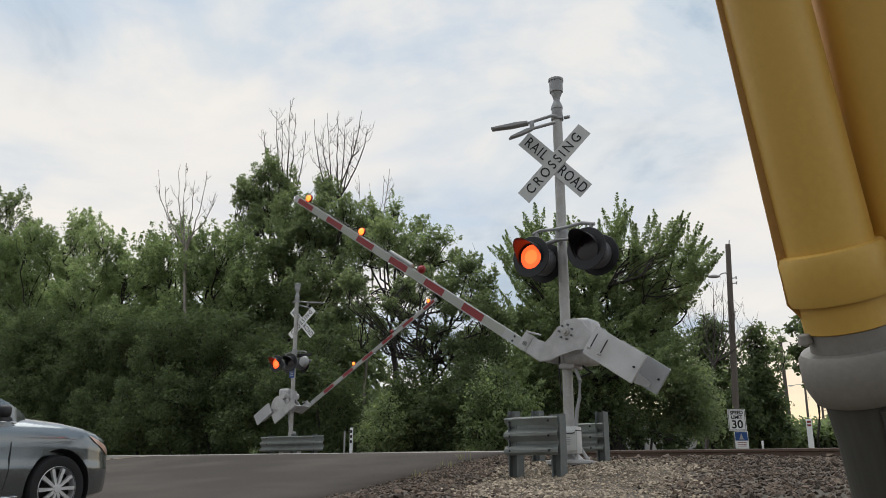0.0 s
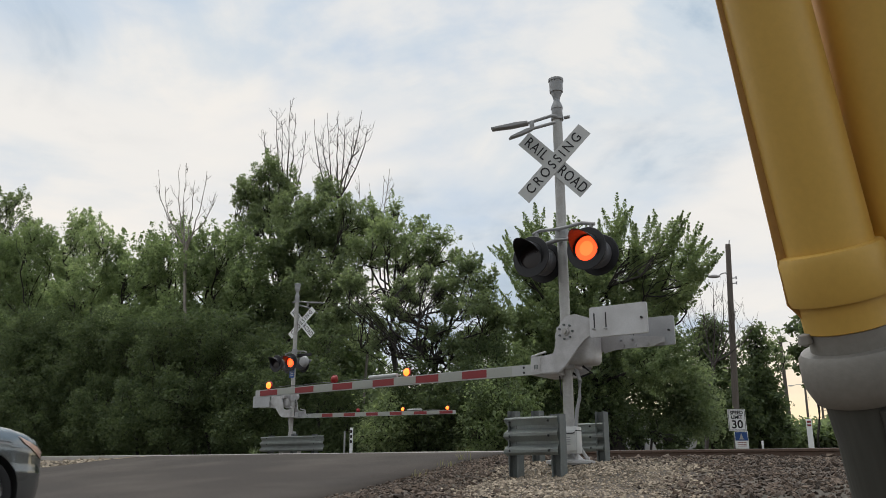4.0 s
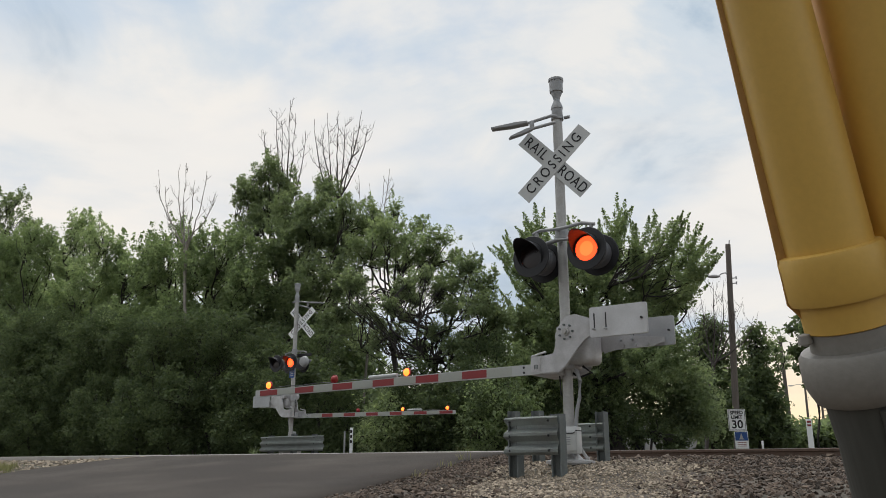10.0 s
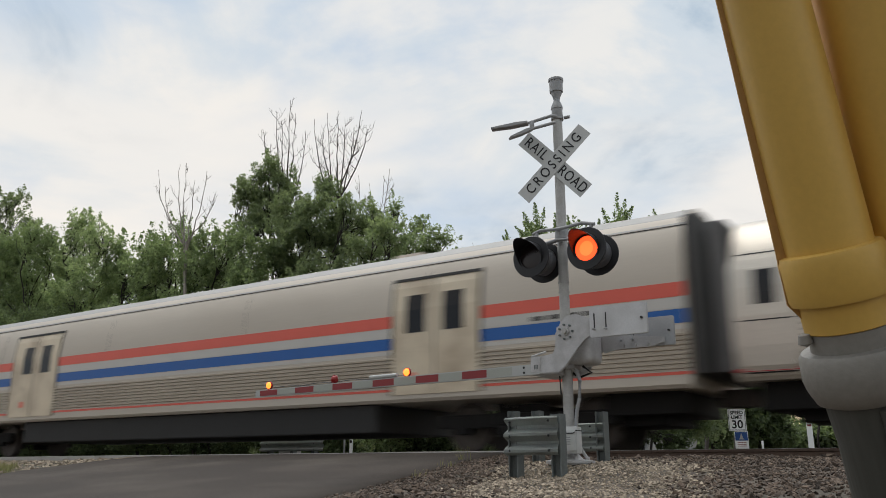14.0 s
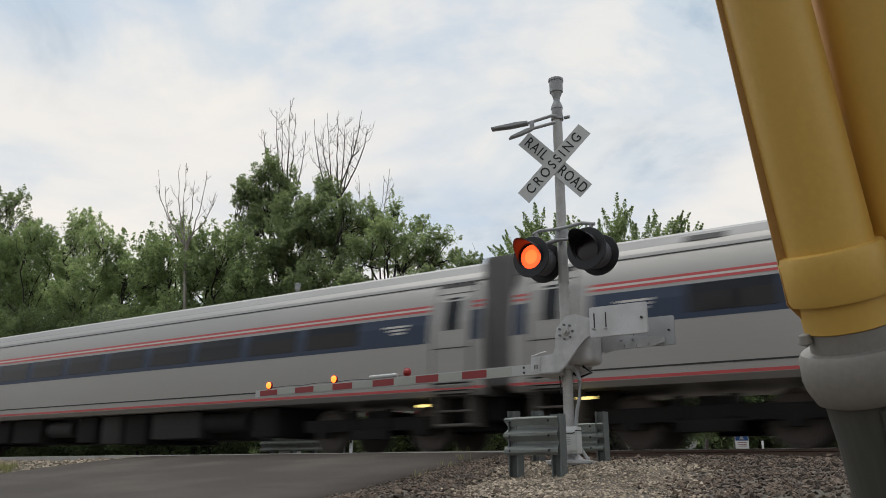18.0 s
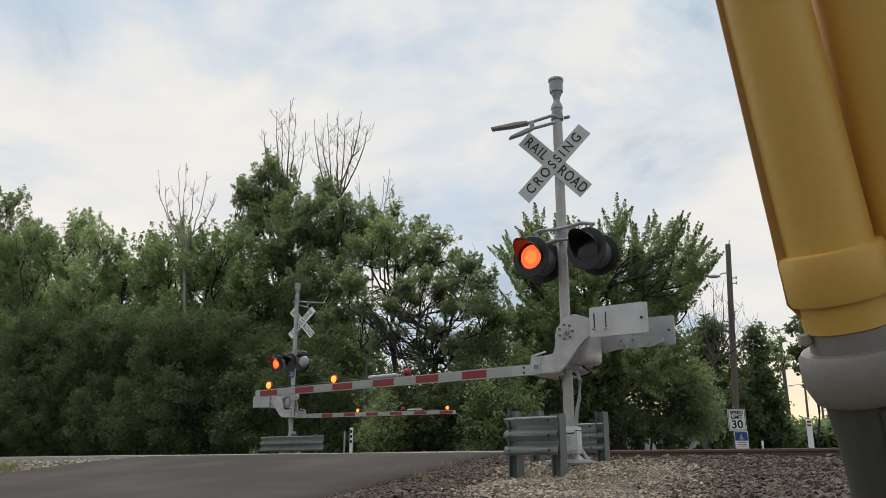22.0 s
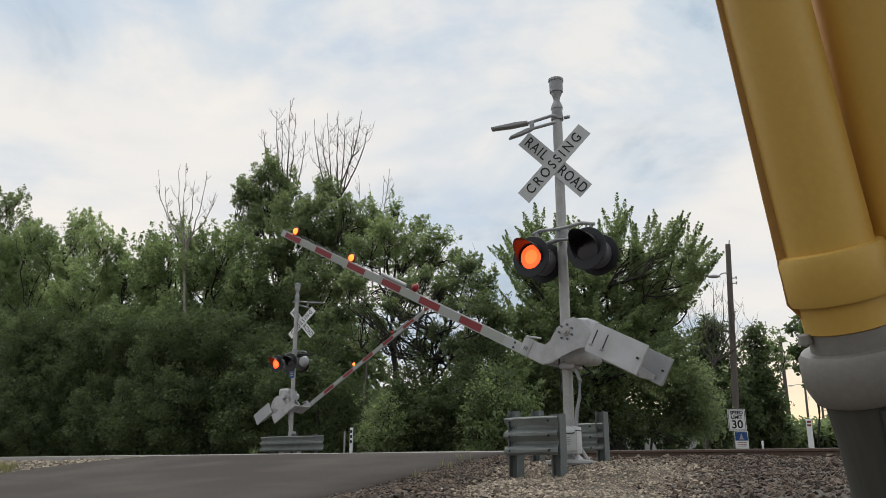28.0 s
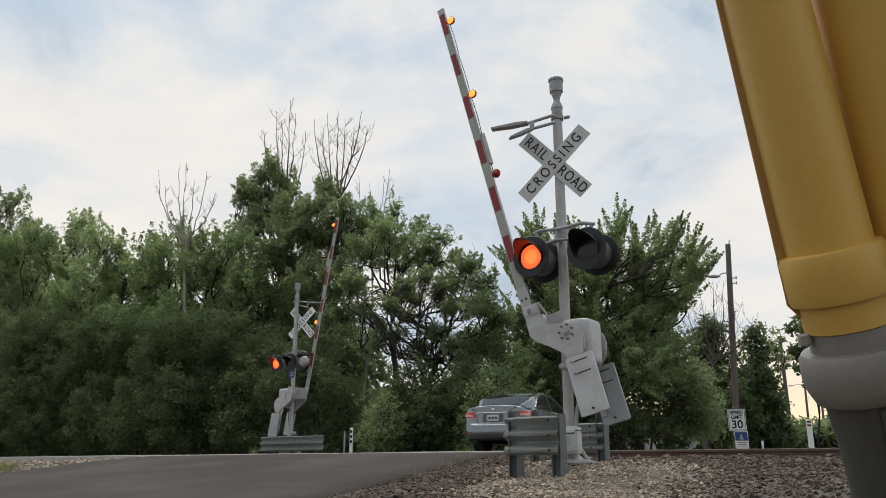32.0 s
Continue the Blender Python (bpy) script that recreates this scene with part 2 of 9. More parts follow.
def empty(name, m=None, label="", category="", group="", kind=""):
    ob = new(name)
    ob.empty_display_size = 0.2
    if m is not None:
        ob.matrix_world = m
    return tagged(ob, label, category, group, kind)


def box(bm, sx, sy, sz, at=(0, 0, 0), turn=(0, 0, 0), bevel=0.0, segs=2, mi=0):
    r = bmesh.ops.create_cube(bm, size=1)
    vs = r["verts"]
    bmesh.ops.scale(bm, vec=(sx, sy, sz), verts=vs)
    fs = {f for v in vs for f in v.link_faces}
    if bevel:
        e = list({e for v in vs for e in v.link_edges})
        rb = bmesh.ops.bevel(bm, geom=e, offset=bevel, segments=segs, affect="EDGES", profile=0.6)
        vs = list({v for f in rb["faces"] for v in f.verts} | {v for v in vs if v.is_valid})
        fs = {f for v in vs for f in v.link_faces}
    bmesh.ops.transform(bm, matrix=pose(*at, *turn), verts=vs)
    for f in fs:
        f.material_index = mi
    return vs


def cyl(bm, r1, h, at=(0, 0, 0), turn=(0, 0, 0), r2=None, seg=20, caps=True, mi=0):
    """A cylinder or cone along its z, its base at the given place."""
    r = bmesh.ops.create_cone(bm, cap_ends=caps, segments=seg, radius1=r1, radius2=r1 if r2 is None else r2, depth=h)
    bmesh.ops.transform(bm, matrix=pose(*at, *turn) @ Matrix.Translation((0, 0, h / 2)), verts=r["verts"])
    for f in {f for v in r["verts"] for f in v.link_faces}:
        f.material_index = mi
    return r["verts"]


def rod(bm, a, b, r1, r2=None, seg=10, mi=0):
    a, b = Vector(a), Vector(b)
    d = b - a
    r = bmesh.ops.create_cone(bm, cap_ends=True, segments=seg, radius1=r1, radius2=r1 if r2 is None else r2, depth=d.length)
    m = Matrix.Translation((a + b) / 2) @ d.to_track_quat("Z", "Y").to_matrix().to_4x4()
    bmesh.ops.transform(bm, matrix=m, verts=r["verts"])
    for f in {f for v in r["verts"] for f in v.link_faces}:
        f.material_index = mi
    return r["verts"]


def lathe(bm, profile, m=None, seg=24, mi=0):
    """Turns (radius, height) pairs round z."""
    rings = []
    for r, z in profile:
        if r < 1e-5:
            rings.append([bm.verts.new((0, 0, z))])
        else:
            rings.append([bm.verts.new((r * math.cos(i * math.tau / seg), r * math.sin(i * math.tau / seg), z)) for i in range(seg)])
    faces = []
    for a, b in zip(rings, rings[1:]):
        for i in range(seg):
            j = (i + 1) % seg
            if len(a) == 1 and len(b) == 1:
                continue
            if len(a) == 1:
                faces.append(bm.faces.new((a[0], b[j], b[i])))
            elif len(b) == 1:
                faces.append(bm.faces.new((a[i], a[j], b[0])))
            else:
                faces.append(bm.faces.new((a[i], a[j], b[j], b[i])))
    for f in faces:
        f.material_index = mi
    if m is not None:
        bmesh.ops.transform(bm, matrix=m, verts=[v for ring in rings for v in ring])
    return rings


def prism(bm, outline, depth, m=None, bevel=0.0, mi=0):
    """A flat outline in x, z pushed through y by depth, centred."""
    a = [bm.verts.new((x, -depth / 2, z)) for x, z in outline]
    b = [bm.verts.new((x, depth / 2, z)) for x, z in outline]
    fs = [bm.faces.new(a), bm.faces.new(b[::-1])]
    k = len(outline)
    for i in range(k):
        fs.append(bm.faces.new((a[(i + 1) % k], a[i], b[i], b[(i + 1) % k])))
    vs = a + b
    if bevel:
        e = list(fs[0].edges) + list(fs[1].edges)
        rb = bmesh.ops.bevel(bm, geom=e, offset=bevel, segments=2, affect="EDGES")
        vs = list({v for f in rb["faces"] for v in f.verts} | {v for v in vs if v.is_valid})
    for f in {f for v in vs for f in v.link_faces}:
        f.material_index = mi
    if m is not None:
        bmesh.ops.transform(bm, matrix=m, verts=vs)
    return vs


def tube(bm, pts, r, seg=8, mi=0):
    """A round bar along a line of points."""
    pts = [Vector(p) for p in pts]
    rings = []
    for i, p in enumerate(pts):
        d = (pts[min(i + 1, len(pts) - 1)] - pts[max(i - 1, 0)]).normalized()
        q = d.to_track_quat("Z", "Y").to_matrix()
        rings.append([bm.verts.new(p + q @ Vector((r * math.cos(k * math.tau / seg), r * math.sin(k * math.tau / seg), 0))) for k in range(seg)])
    for a, b in zip(rings, rings[1:]):
        for k in range(seg):
            f = bm.faces.new((a[k], a[(k + 1) % seg], b[(k + 1) % seg], b[k]))
            f.material_index = mi
    bm.faces.new(rings[0][::-1]).material_index = mi
    bm.faces.new(rings[-1]).material_index = mi


def text_part(name, words, size, m, mat, parent, label="", squeeze=1.0, thick=0.002, space=1.0, bold=0.0):
    """Lettering as a thin mesh, centred on its pose, facing its -y."""
    cu = bpy.data.curves.new(name, "FONT")
    cu.body, cu.size, cu.align_x, cu.align_y, cu.extrude = words, size, "CENTER", "CENTER", thick
    cu.space_character, cu.offset = space, bold
    tmp = bpy.data.objects.new(name, cu)
    scene.collection.objects.link(tmp)
    me = bpy.data.meshes.new_from_object(tmp.evaluated_get(bpy.context.evaluated_depsgraph_get()))
    bpy.data.objects.remove(tmp)
    bpy.data.curves.remove(cu)
    me.transform(pose(0, 0, 0, 90) @ Matrix.Diagonal((squeeze, 1, 1, 1)))
    me.materials.clear()
    me.materials.append(mat)
    me.name = name
    ob = new(name, me)
    ob.parent = parent
    ob.matrix_local = m
    if label:
        ob["label"] = label
    return ob

# ---- ground, road and track ----
TRACK_Y, RAIL_TOP = 14.6, 1.07
ROAD_EDGE_R, ROAD_EDGE_L = -7.1, -16.9
ROAD_Y = (-400, -30, 0, 3, 5.9, 8.1, 10.8, 12.6, 13.7, 15.5, 16.6, 19, 22, 28, 60, 900)
ROAD_Z = (-0.1, 0.02, 0.13, 0.20, 0.33, 0.53, 0.86, 1.03, 1.075, 1.075, 1.10, 1.17, 1.18, 1.10, 0.80, 0.80)
BED_Y = (-900, -30, 0, 3, 6, 7.5, 8.2, 9, 11, 12.6, 16.6, 19, 22, 60, 900)
BED_Z = (0.10, 0.20, 0.32, 0.41, 0.54, 0.64, 0.70, 0.82, 0.88, 0.92, 0.92, 1.05, 1.05, 0.80, 0.80)
SKEW = 0.11


def road_z(y):
    w = np.array([0.25, 0.5, 0.25])
    return sum(k * np.interp(np.asarray(y, float) + d, ROAD_Y, ROAD_Z) for k, d in zip(w, (-0.8, 0, 0.8)))


def ground_z(x, y):
    x, y = np.asarray(x, float), np.asarray(y, float)
    x = x + SKEW * np.clip(y - 12, -60, 80)
    bed = sum(np.interp(y + d, BED_Y, BED_Z) for d in (-0.5, 0, 0.5)) / 3
    # beside the road the ground is drawn to the road's shoulder
    off = np.maximum(np.maximum(x - ROAD_EDGE_R, ROAD_EDGE_L - x), 0)
    k = np.clip(1 - off / 2.0, 0, 1)
    k = k * k * (3 - 2 * k)
    shoulder = road_z(y) - 0.03
    inside = (x < ROAD_EDGE_R) & (x > ROAD_EDGE_L)
    z = bed * (1 - k) + shoulder * k
    z = np.where(inside, road_z(y) - 0.12, z)
    rough = 0.035 * np.sin(1.7 * x + 0.6 * y) * np.sin(1.1 * y - 0.4 * x) + 0.02 * np.sin(4.1 * x + 1) * np.sin(3.7 * y)
    near = np.clip((np.abs(y - TRACK_Y) - 2.0) / 1.0, 0, 1)
    return z + np.where(inside, 0, rough) * (1 - k) * near


def spread(lo, a, b, hi, step):
    core = np.arange(a, b, step)
    out = [np.array([b + (hi - b) * (i / 24) ** 3 for i in range(25)])]
    pre = [np.array([a - (a - lo) * (i / 24) ** 3 for i in range(24, 0, -1)])]
    return np.unique(np.round(np.concatenate(pre + [core] + out), 4))


def grid_mesh(name, xs, ys, zfun, mat, kind="structure", label="", category=""):
    gx, gy = np.meshgrid(xs, ys)
    v = np.stack([gx, gy, zfun(gx, gy)], -1).reshape(-1, 3)
    nx, ny = len(xs), len(ys)
    i = (np.arange(ny - 1)[:, None] * nx + np.arange(nx - 1)[None, :]).ravel()
    faces = np.stack([i, i + 1, i + nx + 1, i + nx], -1)
    ob = mesh_ob(name, v.tolist(), faces.tolist(), mat, smooth=True)
    return tagged(ob, label, category, kind=kind)


xs = spread(-1500, -30, 12, 1500, 0.2)
grid_mesh("ground", xs, spread(-1500, -4, 32, 1500, 0.25), ground_z, GROUND, label="brown gravelly ground with thin weeds beside the track", category="ground")


def build_road():
    """The carriageway: a slab with a cambered top and sides that reach into the ground."""
    ys = spread(-400, -10, 34, 600, 0.5)
    cols = np.linspace(ROAD_EDGE_L, ROAD_EDGE_R, 15)
    v, f = [], []
    for y in ys:
        z = float(road_z(y))
        sh = -SKEW * min(max(y - 12, -60), 80)
        flat = min(1.0, abs(y - TRACK_Y) / 6)
        for j, x in enumerate(cols):
            wob = 0.05 * noise.noise((y * 0.9, x, 0)) + 0.03 * noise.noise((y * 3.1, x, 5)) if j in (0, 14) else 0
            v.append((x + wob + sh, y, z + 0.05 * flat * (1 - ((x + 12) / 4.9) ** 2)))
        v.append((ROAD_EDGE_R + 0.1 + sh, y, z - 0.3))
        v.append((ROAD_EDGE_L - 0.1 + sh, y, z - 0.3))
    k = 17
    for i in range(len(ys) - 1):
        a, b = i * k, (i + 1) * k
        for j in range(14):
            f.append((a + j, a + j + 1, b + j + 1, b + j))
        f.append((a + 14, a + 15, b + 15, b + 14))
        f.append((a + 16, a, b, b + 16))
    tagged(mesh_ob("road", v, f, ASPHALT, smooth=True), "worn grey asphalt road rising over the railway", "road", kind="structure")


build_road()


def build_track():
    track = empty("railway_track", label="single railway track with rusty rails on wooden ties", category="railway", kind="structure")
    prof = [(-0.07, 0), (0.07, 0), (0.07, 0.02), (0.012, 0.04), (0.012, 0.125), (0.036, 0.135), (0.036, 0.168), (0.028, 0.175),
            (-0.028, 0.175), (-0.036, 0.168), (-0.036, 0.135), (-0.012, 0.125), (-0.012, 0.04), (-0.07, 0.02)]
    for side in (-1, 1):
        bm = bmesh.new()
        prism(bm, prof, 1200, Matrix.Translation((0, TRACK_Y + side * 0.755, RAIL_TOP - 0.175)) @ pose(0, 0, 0, 0, 0, 90))
        part("rail", bm, RAIL_STEEL, track)
        bm = bmesh.new()
        box(bm, 1200, 0.045, 0.006, (0, TRACK_Y + side * 0.755, RAIL_TOP + 0.001))
        part("rail_head", bm, RAIL_HEAD, track, "bright worn running surface")
    bm = bmesh.new()
    box(bm, 0.23, 2.6, 0.16, (0, 0, 0), bevel=0.012, segs=1)
    first = None
    rest_v, rest_f = [], []
    for i in range(-140, 520):
        x = 10 - i * 0.52
        if -28.2 < x < ROAD_EDGE_R + 0.3:
            continue
        m = pose(x + random.uniform(-0.03, 0.03), TRACK_Y + random.uniform(-0.05, 0.05), RAIL_TOP - 0.26, 0, 0, random.uniform(-1.2, 1.2))
        if -42 < x < 12:
            if first is None:
                first = part("tie", bm, TIE_WOOD, track)
                ob = first
            else:
                ob = first.copy()
                scene.collection.objects.link(ob)
            ob.matrix_local = m
        else:
            b = len(rest_v)
            for cx, cy, cz in ((-1, -1, -1), (1, -1, -1), (1, 1, -1), (-1, 1, -1), (-1, -1, 1), (1, -1, 1), (1, 1, 1), (-1, 1, 1)):
                rest_v.append(m @ Vector((cx * 0.115, cy * 1.3, cz * 0.08)))
            rest_f += [tuple(b + k for k in q) for q in ((4, 5, 6, 7), (0, 1, 5, 4), (1, 2, 6, 5), (2, 3, 7, 6), (3, 0, 4, 7))]
    far = mesh_ob("ties", rest_v, rest_f, TIE_WOOD, track)
    far["kind"] = "stuff"
    # concrete crossing panels between and beside the rails
    bm = bmesh.new()
    box(bm, 2.44, 1.28, 0.16, bevel=0.015, segs=1)
    panel = part("crossing_panel", bm, CONCRETE, track)
    bm = bmesh.new()
    box(bm, 2.44, 0.55, 0.16, bevel=0.015, segs=1)
    edge = part("crossing_panel", bm, CONCRETE, track)
    spots = [(-8.4 - 2.46 * i, dy, src) for i in range(8) for dy, src in ((0, panel), (-1.15, edge), (1.15, edge))]
    used = set()
    for x, dy, src in spots:
        ob = src
        if src in used:
            ob = src.copy()
            scene.collection.objects.link(ob)
        used.add(src)
        ob.matrix_local = pose(x, TRACK_Y + dy, RAIL_TOP - 0.079 + random.uniform(-0.004, 0.004))


build_track()


def stones(name, n, area, size, mat, label, seed, keep=None):
    """Loose broken stones over part of the ground, joined."""
    rng = np.random.default_rng(seed)
    base = np.array([(1, 0, 0), (-1, 0, 0), (0, 1, 0), (0, -1, 0), (0, 0, 1), (0, 0, -1)], float)
    tri = np.array([(0, 2, 4), (2, 1, 4), (1, 3, 4), (3, 0, 4), (2, 0, 5), (1, 2, 5), (3, 1, 5), (0, 3, 5)])
    x = rng.uniform(area[0], area[1], n)
    y = area[2] + (area[3] - area[2]) * rng.random(n) ** area[4]
    xr = x + SKEW * (y - 12)
    ok = (xr > ROAD_EDGE_R + rng.normal(0.05, 0.12, n)) | (xr < ROAD_EDGE_L - rng.normal(0.05, 0.12, n))
    if keep is not None:
        ok &= keep(x, y, rng.random(n))
    x, y = x[ok], y[ok]
    n = len(x)
    s = size * rng.lognormal(0, 0.35, n)
    v = base[None] * s[:, None, None] * rng.uniform(0.55, 1.2, (n, 6, 1)) + rng.normal(0, 0.18, (n, 6, 3)) * s[:, None, None]
    q = rng.normal(0, 1, (n, 3, 3))
    u, _, w = np.linalg.svd(q)
    v = np.einsum("nij,nkj->nki", u @ w, v)
    v[:, :, 2] *= 0.7
    v += np.stack([x, y, ground_z(x, y) + 0.25 * s], -1)[:, None, :]
    f = (np.arange(n)[:, None, None] * 6 + tri[None]).reshape(-1, 3)
    me = bpy.data.meshes.new(name)
    me.from_pydata(v.reshape(-1, 3), [], f)
    me.materials.append(mat)
    tagged(new(name, me), label, "gravel", kind="stuff")


def pale_zone(x, y):
    d = ((x + 3.6 + 0.32 * (y - 8.2)) / 1.2) ** 2 + ((y - 7.8) / 2.9) ** 2
    return d + 0.35 * np.sin(2.3 * x + 1.0) * np.sin(1.9 * y)


stones("pale_gravel", 52000, (-6.5, 0.5, 4.6, 12.2, 0.8), 0.0145, PEA, "pale beige crushed gravel round the signal mast", 3, lambda x, y, r: pale_zone(x, y) < 0.6 + 0.8 * r)
stones("brown_ballast", 66000, (-7.4, 7.0, 4.8, 13.2, 0.7), 0.0185, BALLAST, "brown and grey track ballast stones", 4, lambda x, y, r: pale_zone(x, y) > 0.4 + 0.8 * r)
stones("track_ballast", 9000, (-42, 14, 12.0, 17.2, 1.0), 0.035, BALLAST, "brown and grey ballast between the ties", 5)
stones("roadside_gravel", 3500, (-24, -16.6, 9.0, 13.5, 1.0), 0.035, PEA, "pale gravel at the road's edge", 6)


# ---- crossing signals ----
NEAR_MAST, FAR_MAST = (-4.11, 8.91, 0.82), (-17.25, 18.02, 1.38)
PLATE_ALU = material("pale_plate_aluminium", (0.56, 0.56, 0.565), 0.45, 0.2, vary=0.1, scale=5, grain=60, bump=0.05, dirt=(0.38, 0.37, 0.36), dirt_amount=0.5, dirt_scale=3)
# rear counterweight plate, darker than the front one
DARKER_PLATE = material("darker_plate_aluminium", (0.40, 0.41, 0.42), 0.5, 0.3, vary=0.12, scale=4, grain=60, bump=0.05, dirt=(0.28, 0.28, 0.28), dirt_amount=0.5, dirt_scale=2.5)
HOUSING_GREY = material("worn_black_housing", (0.105, 0.105, 0.112), 0.4, vary=0.2)
HALF, FLASH_START, CLIP = 0.6155, 0.10, 32.0
flashers = []           # (lens, lit while the first of the pair is lit)


def light_head(parent, x, y, z, facing, lit_first, tilt=0.0):
    """A round flashing light: dark target disc, hood, housing, and a lens that turns its lit or unlit face out."""
    m = pose(x, y, z, 0, 0, (0 if facing < 0 else 180) + tilt)
    bm = bmesh.new()
    lathe(bm, [(0.148, 0), (0.25, 0.004), (0.255, 0.012), (0.25, 0.02), (0.148, 0.02)], pose(0, 0, 0, 90), 36)
    head = part("light_head", bm, BLACK_PAINT, parent, "black round target disc of a flashing light", 40)
    head.matrix_local = m
    bm = bmesh.new()
    lathe(bm, [(0.168, 0.0), (0.178, -0.02), (0.175, -0.14), (0.14, -0.165), (0.0, -0.168)], pose(0, 0, 0, 90), 28)
    part("housing", bm, HOUSING_GREY, head, smooth=40)
    # hood: a long half-tube over the lens, cut back below
    bm = bmesh.new()
    seg, rows = 28, []
    for k in range(seg + 1):
        a = radians(-35 + 250 * k / seg)
        s = (math.sin(a) + 0.58) / 1.58
        reach = 0.03 + 0.28 * max(0.0, s) ** 2.0
        rows.append([(r * math.cos(a), -d, r * math.sin(a)) for r, d in ((0.170, 0.0), (0.172, reach), (0.166, reach), (0.163, 0.0))])
    vs = [[bm.verts.new(p) for p in row] for row in rows]
    for a, b in zip(vs, vs[1:]):
        for k in range(4):
            bm.faces.new((a[k], a[(k + 1) % 4], b[(k + 1) % 4], b[k]))
    bm.faces.new(vs[0])
    bm.faces.new(vs[-1][::-1])
    part("hood", bm, BLACK_PAINT, head, smooth=40)
    bm = bmesh.new()
    lathe(bm, [(0.0, 0.016), (0.04, 0.0155), (0.088, 0.0125)], pose(0, 0, 0, 90), 32, mi=2)
    lathe(bm, [(0.088, 0.0125), (0.12, 0.008), (0.150, 0.002)], pose(0, 0, 0, 90), 32, mi=0)
    lathe(bm, [(0.0, -0.016), (0.08, -0.013), (0.150, -0.002)], pose(0, 0, 0, 90), 32, mi=1)
    lens = part("lens", bm, [LIT_RED, RED_DARK, LIT_HOT], head, "round red signal lens", 60)
    flashers.append((lens, lit_first, (0, 0, 0)))
    return head


def crossbuck(parent, y, z, facing, x=0.0):
    turn = 0 if facing < 0 else 180
    made = []
    for k, (ang, off) in enumerate(((-45, 0.0), (45, -0.014))):
        bm = bmesh.new()
        box(bm, 1.15, 0.004, 0.215, bevel=0.0015, segs=1)
        b = part("crossbuck_blade", bm, SIGN_WHITE if facing > 0 else BUCK_WHITE, parent, "white sign blade with black lettering")
        b.matrix_local = pose(x, y, z, 0, 0, turn + 7.5) @ pose(0, off, 0, 0, -ang + 1.5, 0)
        made.append(b)
    # the falling blade carries RAIL and ROAD, the rising one CROSSING over it
    text_part("lettering", "RAIL", 0.19, pose(-0.335, -0.005, 0), BLACK_INK, made[0], squeeze=0.84, space=1.2, bold=0.001)
    text_part("lettering", "ROAD", 0.19, pose(0.335, -0.005, 0), BLACK_INK, made[0], squeeze=0.80, space=1.12, bold=0.001)
    text_part("lettering", "CROSSING", 0.19, pose(0, -0.005, 0), BLACK_INK, made[1], squeeze=0.80, space=1.42, bold=0.001)
    return made


